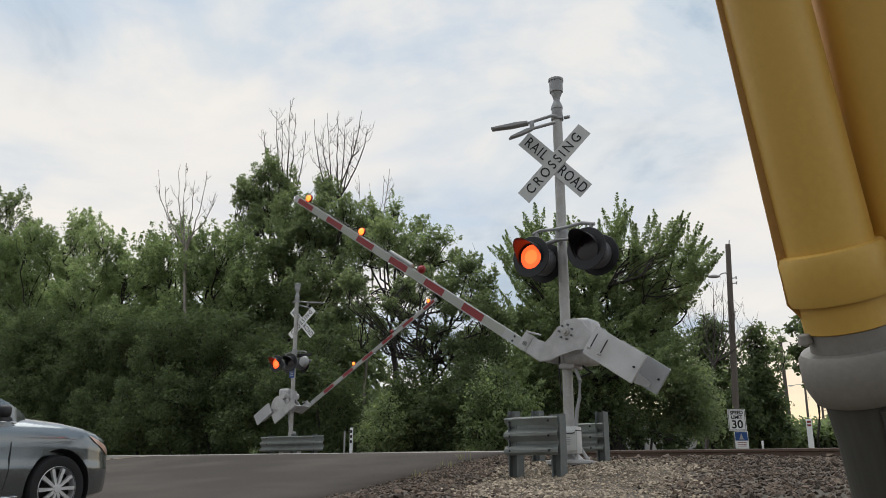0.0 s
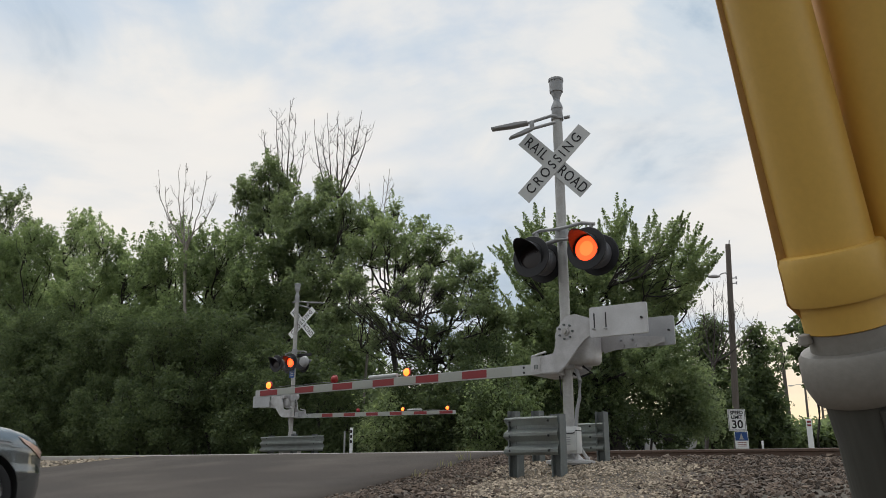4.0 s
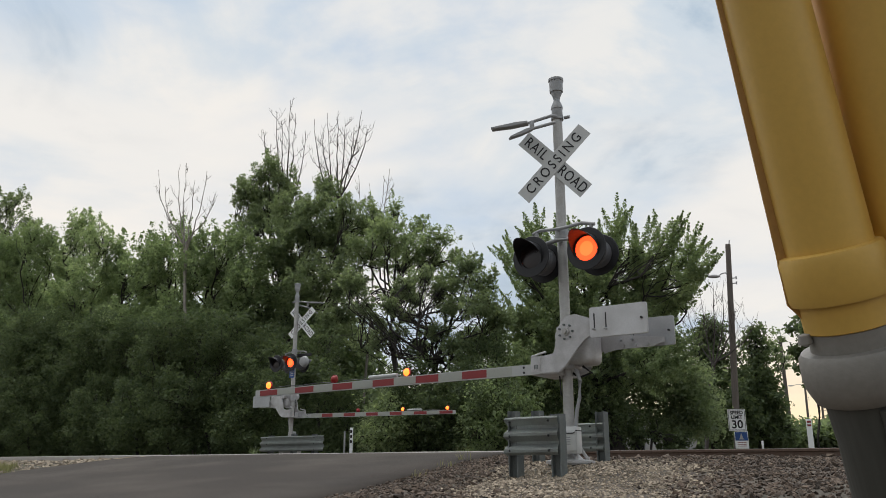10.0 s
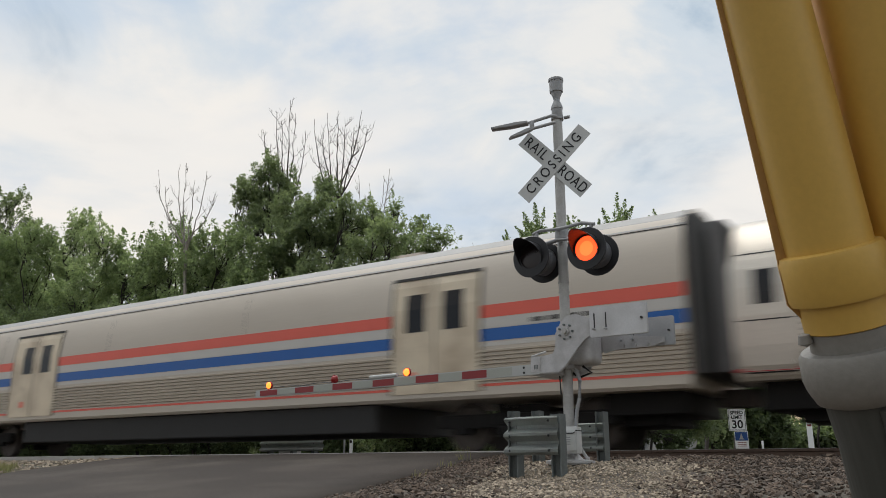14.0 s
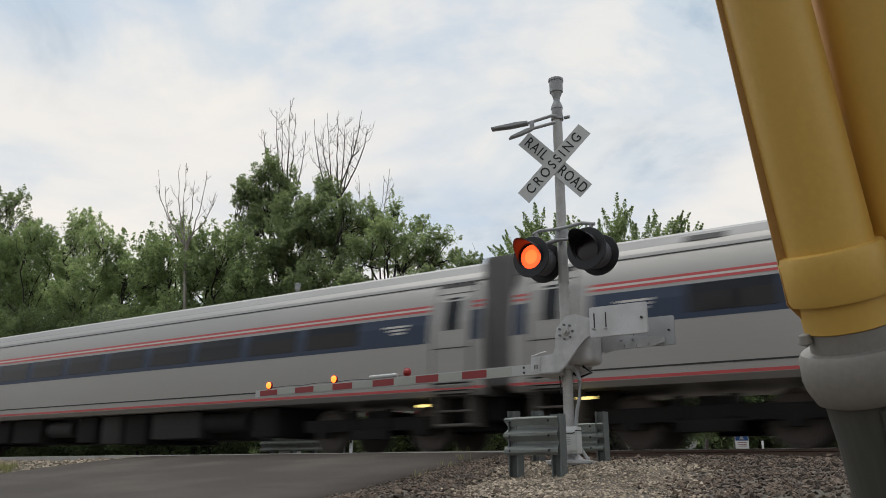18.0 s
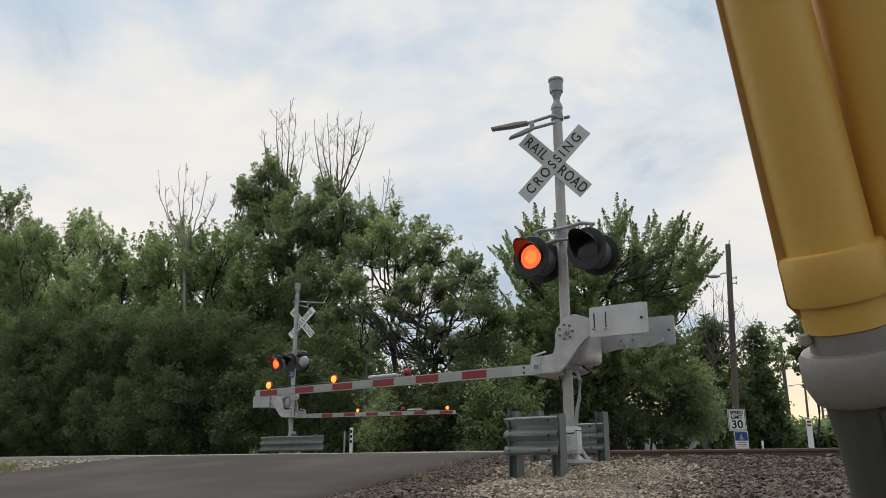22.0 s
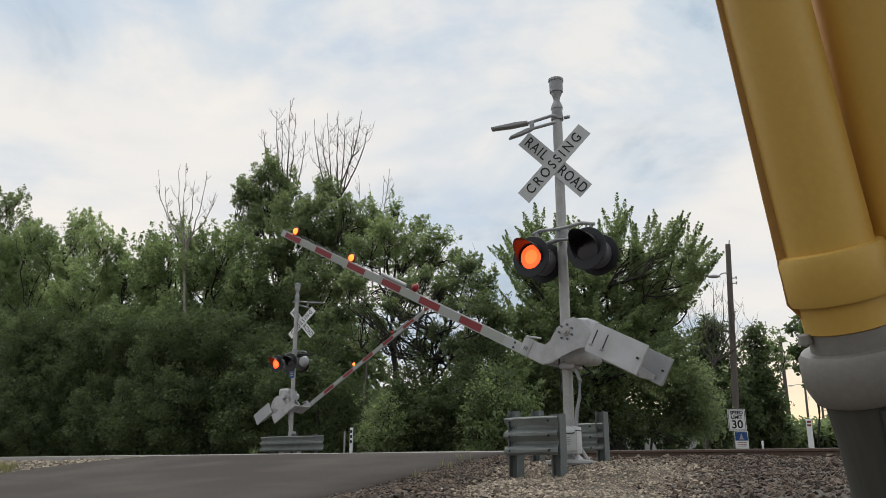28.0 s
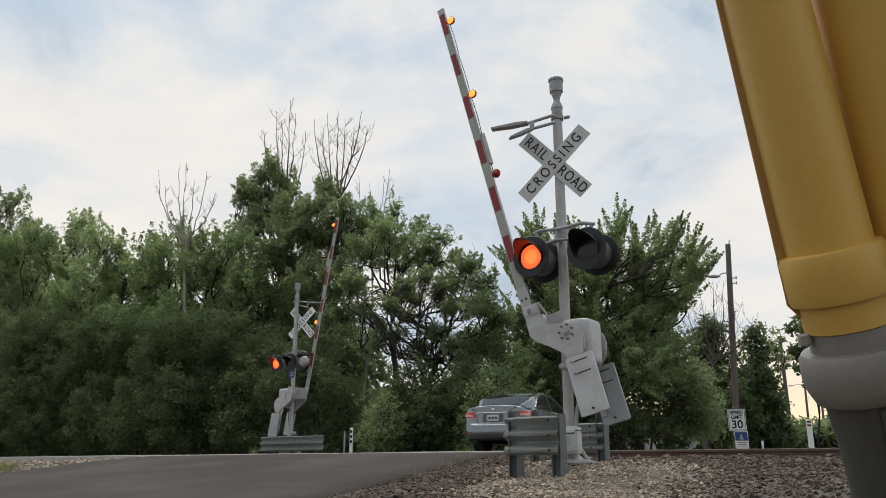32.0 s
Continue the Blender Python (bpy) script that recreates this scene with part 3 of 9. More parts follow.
def build_signal(m, label, back_sign=False, left_first=True):
    s = empty("crossing_signal", m, label, "crossing signal", "signals at the level crossing")
    bm = bmesh.new()
    cyl(bm, 0.062, 4.14, (0, 0, 0.22), seg=24)
    for z in (1.15, 2.02, 2.14, 3.6):
        cyl(bm, 0.068, 0.018, (0, 0, z), seg=24)
    part("mast", bm, GALV, s, "weathered galvanised steel pole", 40)
    bm = bmesh.new()
    lathe(bm, [(0.0, 0.0), (0.25, 0.0), (0.25, 0.012), (0.28, 0.014), (0.28, 0.045), (0.15, 0.06), (0.095, 0.12), (0.085, 0.22), (0.085, 0.30), (0.0, 0.30)], seg=28)
    for k in range(4):
        a = radians(45 + 90 * k)
        rod(bm, (0.24 * math.cos(a), 0.24 * math.sin(a), 0.02), (0.09 * math.cos(a), 0.09 * math.sin(a), 0.24), 0.02, seg=8)
        cyl(bm, 0.022, 0.07, (0.21 * math.cos(a), 0.21 * math.sin(a), 0.02), seg=6)
    part("base_casting", bm, ALU, s, smooth=40)
    bm = bmesh.new()
    box(bm, 0.20, 0.14, 0.30, (0.09, -0.15, 0.27), bevel=0.02)
    box(bm, 0.17, 0.02, 0.24, (0.09, -0.225, 0.27), bevel=0.008)
    cyl(bm, 0.012, 0.05, (0.06, -0.26, 0.08), (0, 0, 0))
    jb = part("junction_box", bm, BUCK_WHITE, s, "pale grey junction box at the foot", 40)
    bm = bmesh.new()
    box(bm, 0.205, 0.145, 0.012, (0.09, -0.155, 0.375), bevel=0.004)
    tube(bm, [(0.0, -0.24, 0.36), (0.03, -0.245, 0.345), (0.15, -0.245, 0.345), (0.18, -0.24, 0.36)], 0.006, 6)
    part("lid_seam", bm, BLACK_PAINT, jb)
    for q in range(4):
        bm = bmesh.new()
        box(bm, 0.09, 0.002, 0.010, (0.07, -0.2365, 0.30 - 0.025 * q))
        part("print_bar", bm, GREY_PAINT, jb)
    bm = bmesh.new()
    tube(bm, [(0.1, -0.05, 0.35), (0.13, -0.06, 0.6), (0.17, -0.06, 0.75), (0.18, -0.05, 0.95), (0.12, -0.03, 1.1)], 0.022)
    part("cable_conduit", bm, GREY_PAINT, s, smooth=60)
    bm = bmesh.new()
    tube(bm, [(-0.075, -0.03, 0.8), (-0.08, -0.05, 1.1), (-0.06, -0.06, 1.4)], 0.009)
    part("cable", bm, BLACK_PAINT, s, smooth=60)
    # bell on the mast head
    bm = bmesh.new()
    lathe(bm, [(r, z - 0.16) for r, z in ((0.064, 4.46), (0.070, 4.47), (0.070, 4.60), (0.076, 4.605), (0.074, 4.64), (0.044, 4.71), (0.038, 4.73), (0.052, 4.78), (0.070, 4.82), (0.072, 4.835), (0.086, 4.84), (0.088, 4.99), (0.098, 4.995), (0.098, 5.025), (0.06, 5.04), (0.0, 5.042))], seg=28)
    part("bell", bm, GREY_PAINT, s, "grey electronic bell on the mast head", 35)
    # two flat street-side light arms near the top
    bm = bmesh.new()
    cyl(bm, 0.080, 0.05, (0, 0, 4.29), seg=20)
    tube(bm, [(0.024, -0.07, 4.315), (-0.04, -0.10, 4.325), (-0.34, -0.16, 4.274)], 0.022)
    tube(bm, [(0.023, -0.11, 4.215), (-0.05, -0.14, 4.20), (-0.24, -0.26, 4.136)], 0.022)
    box(bm, 0.05, 0.05, 0.10, (-0.27, -0.19, 4.22), bevel=0.01)
    cyl(bm, 0.022, 0.07, (0.10, 0.0, 4.30), (0, 90, 0), seg=10)
    part("lamp_bracket", bm, GREY_PAINT, s, smooth=50)
    for x0, y0, z0, rz, ry, k in ((-0.57, -0.235, 4.255, 17.7, -3.4, 1.0), (-0.335, -0.365, 4.055, 45, -26, 0.7)):
        bm = bmesh.new()
        prism(bm, [(-0.24 * k, -0.012), (-0.24 * k, 0.012), (0.1 * k, 0.026), (0.24 * k, 0.020), (0.24 * k, -0.012), (0.02, -0.020)], 0.11, bevel=0.006)
        part("slim_lamp", bm, GREY_PAINT, s, "slim grey lamp on an arm", 40).matrix_local = pose(x0, y0, z0, 0, ry, rz)
    if back_sign:
        crossbuck(s, -0.12, 3.66, 1, -0.14)
        bm = bmesh.new()
        cyl(bm, 0.32, 0.36, (0, 0, -0.36), seg=24)
        part("foundation", bm, CONCRETE, s, "round concrete foundation", 40)
    else:
        crossbuck(s, -0.085, 3.67, -1, -0.028)
    half, mid = (0.30, 0.255) if back_sign else (0.36, 0.115)
    # light crossarm and four heads
    bm = bmesh.new()
    tube(bm, [(-0.30, -0.20, 2.76), (-0.20, -0.20, 2.79), (0.0, -0.12, 2.80), (0.12, -0.14, 2.80), (0.36, -0.20, 2.80), (0.52, -0.20, 2.76)], 0.022)
    tube(bm, [(-0.26, -0.18, 2.60), (0.0, -0.10, 2.66), (0.2, -0.12, 2.66), (0.46, -0.18, 2.60)], 0.02)
    cyl(bm, 0.085, 0.14, (0, 0, 2.70), seg=20)
    for sx in (-1, 1):
        rod(bm, (sx * half + mid, -0.2, 2.78), (sx * half + mid, -0.2, 2.58), 0.022)
        rod(bm, (0.0, -0.14, 2.66), (sx * half + mid, -0.2, 2.60), 0.02)
    part("crossarm", bm, GREY_PAINT, s, smooth=50)
    for sx in (-1, 1):
        light_head(s, sx * half + mid, -0.36, 2.43, -1, (sx < 0) == left_first, -5)
        light_head(s, sx * half + mid, 0.18 if back_sign else -0.02, 2.43, 1, (sx < 0) == left_first, 0)
    if back_sign:
        bm = bmesh.new()
        lathe(bm, [(0.0, 0.10), (0.08, 0.095), (0.14, 0.06), (0.16, 0.0), (0.17, -0.02), (0.0, -0.03)], pose(-0.50, 0.10, 2.43, -90), 28)
        part("side_light", bm, GREY_PAINT, s, "pale grey back of a side light", 40)
        bm = bmesh.new()
        box(bm, 1.25, 0.05, 0.10, (0.05, -0.12, 2.66), bevel=0.02)
        part("cross_beam", bm, BLACK_PAINT, s, "black beam carrying the lights")
    # gate machine: rounded casing behind the pivot
    bm = bmesh.new()
    box(bm, 0.36, 0.40, 0.54, (0.20, 0.02, 1.40), bevel=0.09, segs=4)
    box(bm, 0.10, 0.26, 0.30, (-0.02, 0, 1.45), bevel=0.03)
    cyl(bm, 0.10, 0.62, (0.1, -0.30, 1.45), (-90, 0, 0), seg=20)
    box(bm, 0.2, 0.26, 0.06, (0.05, 0, 1.12), bevel=0.02)
    part("gate_machine", bm, ALU, s, "cast grey gate machine casing", 40)
    bm = bmesh.new()
    tube(bm, [(0.2, 0.0, 1.12), (0.3, 0.02, 1.04), (0.15, 0.05, 1.0), (0.05, 0.05, 1.05)], 0.015)
    part("hose", bm, BLACK_PAINT, s, smooth=60)
    return s


def build_gate(m, boom, label, lamps_at, group):
    """The moving gate, hung on its pivot, drawn in its lowered pose with the boom along -x."""
    g = empty("crossing_gate", m, label, "crossing gate", group)
    prof = [(-0.475, -0.25), (-0.27, -0.262), (-0.17, -0.245), (-0.15, -0.17), (-0.135, -0.06), (-0.085, 0.10), (0.0, 0.19), (0.12, 0.20), (0.28, 0.14), (0.36, 0.05), (0.40, -0.02),
            (0.34, -0.04), (0.22, -0.10), (0.10, -0.24), (-0.02, -0.40), (-0.12, -0.465), (-0.475, -0.46)]
    for y, nm in ((0.0, "side_casting"), (0.62, "side_casting")):
        bm = bmesh.new()
        prism(bm, prof, 0.035, Matrix.Translation((0, y, 0)), bevel=0.01)
        if y == 0:
            box(bm, 0.13, 0.010, 0.17, (-0.405, -0.018, -0.355), bevel=0.004)
        sc = part(nm, bm, ALU, g, smooth=40)
        if y == 0:
            for k in range(7):
                a = k * math.tau / 7
                bm = bmesh.new()
                cyl(bm, 0.013, 0.022, (0.085 * math.cos(a), -0.022, 0.085 * math.sin(a)), (90, 0, 0), seg=8)
                part("pivot_bolt", bm, POST_STEEL, sc)
            bm = bmesh.new()
            lathe(bm, [(0.0, 0.055), (0.022, 0.053), (0.026, 0.03), (0.042, 0.028), (0.045, 0.0)], pose(0, -0.012, 0, 90), 20)
            part("pivot_hub", bm, GALV, sc, "bright pivot bolt", 40)
            for k in range(3):
                bm = bmesh.new()
                box(bm, 0.012, 0.002, 0.05, (-0.42 + 0.02 * k, -0.0245, -0.38))
                part("print_bar", bm, POST_STEEL, sc)
    bm = bmesh.new()
    box(bm, 0.32, 0.60, 0.02, (-0.32, 0.31, -0.46), bevel=0.004)
    box(bm, 0.03, 0.60, 0.16, (-0.19, 0.31, -0.37), bevel=0.004)
    rod(bm, (-0.47, 0.0, -0.25), (-0.30, 0.05, -0.20), 0.012)
    part("boom_bracket", bm, ALU, g, smooth=40)
    for y, x0, x1, z0, z1 in ((-0.03, 0.31, 0.99, -0.10, 0.245), (0.66, 0.36, 1.05, -0.15, 0.19)):
        bm = bmesh.new()
        rim = []
        for cx, cz, a0 in ((x1 - 0.02, z1 - 0.02, 0), (x0 + 0.02, z1 - 0.02, 90), (x0 + 0.02, z0 + 0.02, 180), (x1 - 0.02, z0 + 0.02, 270)):
            rim += [(cx + 0.02 * math.cos(radians(a0 + 22.5 * q)), cz + 0.02 * math.sin(radians(a0 + 22.5 * q))) for q in range(5)]
        prism(bm, rim, 0.035, Matrix.Translation((0, y, 0)), bevel=0.005)
        for sx in (0.06, 0.20):
            cyl(bm, 0.013, 0.09, (x0 + sx, y - 0.015, z0 + 0.09), (90, 0, 0), seg=8)
        w = part("counterweight", bm, PLATE_ALU if y < 0.3 else DARKER_PLATE, g, "flat pale grey counterweight plate" if y < 0.3 else "flat darker grey counterweight plate", 40)
        bm = bmesh.new()
        cyl(bm, 0.013, 0.022, (x1 - 0.06, y - 0.018, (z0 + z1) / 2), (90, 0, 0), seg=10)
        part("plate_bolt", bm, BLACK_PAINT, w)
        for sx in (0.06, 0.20):
            bm = bmesh.new()
            box(bm, 0.014, 0.004, 0.17, (x0 + sx, y - 0.0195, z0 + 0.19), bevel=0.0015, segs=1)
            part("slot", bm, BLACK_PAINT, w, "dark adjusting slot")
    bm = bmesh.new()
    prism(bm, [(0.30, 0.02), (0.95, -0.06), (0.95, -0.115), (0.80, -0.16), (0.36, -0.16), (0.20, -0.20), (0.16, -0.1)], 0.02, Matrix.Translation((0, 0.60, 0)), bevel=0.005)
    for sx in (0.45, 0.60, 0.75):
        cyl(bm, 0.018, 0.03, (sx, 0.59, -0.125), (90, 0, 0), seg=8)
    part("counterweight_arm", bm, ALU, g, "cast grey counterweight arm", 40)
    # the boom: a flat tapering strip with red and white sheeting, drooping a little
    droop = radians(-0.75)

    def at(d):
        return Vector((-0.475 - d * math.cos(droop), 0.0, -0.405 + d * math.sin(droop)))
    L = boom
    bm = bmesh.new()
    a = [bm.verts.new(at(-0.12) + Vector((0, y, z))) for y, z in ((-0.02, -0.062), (0.02, -0.062), (0.02, 0.062), (-0.02, 0.062))]
    b = [bm.verts.new(at(L) + Vector((0, y, z))) for y, z in ((-0.014, -0.05), (0.014, -0.05), (0.014, 0.05), (-0.014, 0.05))]
    bm.faces.new(a)
    bm.faces.new(b[::-1])
    for k in range(4):
        bm.faces.new((a[(k + 1) % 4], a[k], b[k], b[(k + 1) % 4]))
    bo = part("boom", bm, WHITE_SHEET, g, "long red and white striped gate boom")
    step = (L - 0.53) / 11.5
    for k in range(12):
        d0, d1 = 0.25 + k * step, 0.25 + (k + 1) * step
        red = k % 2 == 1
        bm = bmesh.new()
        h0, h1 = 0.049 - 0.011 * d0 / L, 0.049 - 0.011 * min(d1, L) / L
        for face in (-1, 1):
            y = face * 0.0215
            p0, p1 = at(d0), at(min(d1, L - 0.03))
            q = [bm.verts.new(p + Vector((0, y, z))) for p, z in ((p0, -h0), (p1, -h1), (p1, h1), (p0, h0))]
            bm.faces.new(q)
        part("stripe", bm, RED_SHEET if red else FADED_SHEET, bo, "red reflective stripe" if red else "")
    for z in (0.03, -0.03):
        bm = bmesh.new()
        cyl(bm, 0.014, 0.05, at(0.09) + Vector((0, 0.025, z)), (90, 0, 0), seg=8)
        part("boom_bolt", bm, BLACK_PAINT, bo)
    # the lamps' thin cable, slack between its clips along the boom's upper edge
    bm = bmesh.new()
    span = lamps_at[0] - lamps_at[2]
    tube(bm, [at(lamps_at[2] + span * q / 24) + Vector((0, 0.012, 0.066 + 0.014 * abs(math.sin(q * math.pi / 6)))) for q in range(25)], 0.0055, 6)
    part("lamp_cable", bm, BLACK_PAINT, g, "thin black lamp cable", 60)
    # white cable cover between the second and third lamps
    bm = bmesh.new()
    p0, p1 = at(lamps_at[2] + 0.16), at(lamps_at[2] + 0.62)
    rod(bm, p0 + Vector((0, 0, 0.085)), p1 + Vector((0, 0, 0.085)), 0.028, seg=12)
    part("cable_cover", bm, WHITE_SHEET, g, "white lamp cable cover", 40)
    for k, d in enumerate(lamps_at):
        p = at(d) + Vector((0, 0, 0.11))
        bm = bmesh.new()
        lathe(bm, [(0.050, -0.016), (0.058, -0.014), (0.058, 0.014), (0.050, 0.016), (0.050, -0.016)], Matrix.Translation(p) @ pose(0, 0, 0, 90), 20)
        box(bm, 0.04, 0.03, 0.06, p + Vector((0, 0, -0.078)), bevel=0.006)
        lamp = part("gate_lamp", bm, RED_PLASTIC, g, "small red boom lamp", 40)
        bm = bmesh.new()
        arc = [(0.051 * math.cos(radians(q)), 0.050 * math.sin(radians(q))) for q in (0, 18, 36, 54, 72, 90)]
        lathe(bm, [(max(r, 0.0), h) for r, h in arc], pose(0, 0, 0, 90), 20, mi=0)
        lathe(bm, [(max(r, 0.0), -h) for r, h in arc], pose(0, 0, 0, 90), 20, mi=1 if k else 0)
        lens = part("lens", bm, [LIT_AMBER, RED_PLASTIC], g, "lit boom lamp lens", 60)
        lens.matrix_local = Matrix.Translation(p)
        if k:
            flashers.append((lens, k == (2 if boom > 5 else 1), tuple(p)))
    return g


near_signal = build_signal(pose(*NEAR_MAST), "grey steel crossing signal with crossbuck, bell and paired flashing lights")
far_signal = build_signal(pose(*FAR_MAST, 0, 0, 180), "grey steel crossing signal across the track, seen from behind", True, False)
NEAR_PIVOT, FAR_PIVOT = pose(-3.957, 8.607, 2.307, 0, 0, -1.0), pose(-17.44, 18.31, 2.66, 0, 0, 180)
near_gate = build_gate(NEAR_PIVOT, 4.63, "red and white crossing gate with three lamps, near lane", (4.36, 3.09, 1.83), "gates at the level crossing")
far_gate = build_gate(FAR_PIVOT, 5.28, "red and white crossing gate with three lamps, across the track", (5.04, 2.0, 3.58), "gates at the level crossing")

# blue notice on the far mast
bm = bmesh.new()
box(bm, 0.2, 0.006, 0.28, bevel=0.002, segs=1)
notice = part("notice", bm, BLUE_SIGN, far_signal, "small blue emergency notice")
notice.matrix_local = pose(0, 0.075, 2.12)
for k in range(4):
    bm = bmesh.new()
    box(bm, 0.14 if k else 0.1, 0.002, 0.02)
    part("print_bar", bm, WHITE_SHEET, notice).matrix_local = pose(0, 0.0045, 0.09 - k * 0.055)


def build_guard(name_label, plan, height, bottom, posts):
    """A short W-beam guard bent along a plan line, on steel posts."""
    g = empty("guard_rail", pose(0, 0, 0), name_label, "guard rail", "guard rails round the masts")
    w = [(0.0, -0.01), (0.05, -0.03), (0.12, -0.012), (0.22, 0.03), (0.30, 0.03), (0.38, -0.012), (0.43, -0.036), (0.50, -0.036), (0.56, -0.012),
         (0.64, 0.03), (0.71, 0.03), (0.79, -0.012), (0.86, -0.036), (0.93, -0.036), (1.0, 0.0)]
    p = [Vector((*q, 0)) for q in plan]
    bm = bmesh.new()
    rings = []
    for i, q in enumerate(p):
        d = (p[min(i + 1, len(p) - 1)] - p[max(i - 1, 0)]).normalized()
        out = Vector((d.y, -d.x, 0))
        rings.append([bm.verts.new(q - out * o + Vector((0, 0, bottom + height * (1 - h)))) for h, o in w])
    for a, b in zip(rings, rings[1:]):
        for k in range(len(w) - 1):
            bm.faces.new((a[k], b[k], b[k + 1], a[k + 1]))
    bmesh.ops.solidify(bm, geom=bm.faces[:], thickness=0.006)
    beam = part("beam", bm, GUARD_STEEL, g, "corrugated galvanised steel beam", 30)
    for q in (p[1], p[-2]):
        for h in (0.12, 0.5, 0.88):
            bm = bmesh.new()
            bmesh.ops.create_uvsphere(bm, u_segments=8, v_segments=6, radius=0.014, matrix=Matrix.Translation(q + Vector((0, -0.035, bottom + height * h))))
            part("bolt", bm, BLACK_PAINT, beam)
    for x, y, top in posts:
        bm = bmesh.new()
        z0 = float(ground_z(x, y)) - 0.15
        for dx in (-0.05, 0.05):
            box(bm, 0.012, 0.15, top - z0, (x + dx, y, (top + z0) / 2))
        box(bm, 0.10, 0.010, top - z0, (x, y, (top + z0) / 2))
        part("post", bm, POST_STEEL, g, "steel post")
    return g


build_guard("bent corrugated steel guard before the signal mast", [(-4.46 + 0.68 * k / 8, 8.02 - 0.14 * math.sin(k / 8 * 2.2)) for k in range(9)], 0.40, 0.915,
            [(-4.36, 8.06, 1.28), (-3.83, 8.02, 1.34)])
build_guard("short corrugated steel guard behind the signal mast", [(-5.32 + 1.36 * k / 8, 9.66 - 0.09 * k / 8) for k in range(9)], 0.34, 0.98,
            [(-4.00, 9.62, 1.455), (-4.91, 9.68, 1.50), (-5.28, 9.72, 1.51)])
build_guard("corrugated steel guard before the far signal mast", [(-18.05 + 2.45 * k / 8, 17.62 - 0.10 * math.sin(k / 8 * 3.14)) for k in range(9)], 0.42, 1.22,
            [(-17.7, 17.7, 1.68), (-16.8, 17.7, 1.70), (-16.0, 17.7, 1.68)])

# ---- yellow cable guards right beside the camera ----
YELLOW = material("yellow_plastic", (0.62, 0.385, 0.085), 0.42, vary=0.06, scale=12, grain=180, bump=0.02, dirt=(0.46, 0.27, 0.05), dirt_amount=0.35, dirt_scale=9)
# the thin flange's backlit look is put into this browner yellow
YELLOW_EDGE = material("backlit_yellow_edge", (0.42, 0.225, 0.06), 0.5, vary=0.1, scale=12, grain=180, bump=0.02)
ROD_STEEL = material("dark_rod_steel", (0.085, 0.085, 0.075), 0.65, 0.3, vary=0.2, scale=20, grain=150, bump=0.1, stretch=(1, 1, 0.1))
DULL_GREY = material("dull_grey_metal", (0.25, 0.235, 0.21), 0.6, 0.2, vary=0.12, scale=20, grain=200, bump=0.05, dirt=(0.17, 0.16, 0.145), dirt_amount=0.5, dirt_scale=14)
AXIS_TOP, AXIS_LOW = Vector((-0.0938, 0.5469, 1.1448)), Vector((-0.0647, 0.6857, 0.7712))


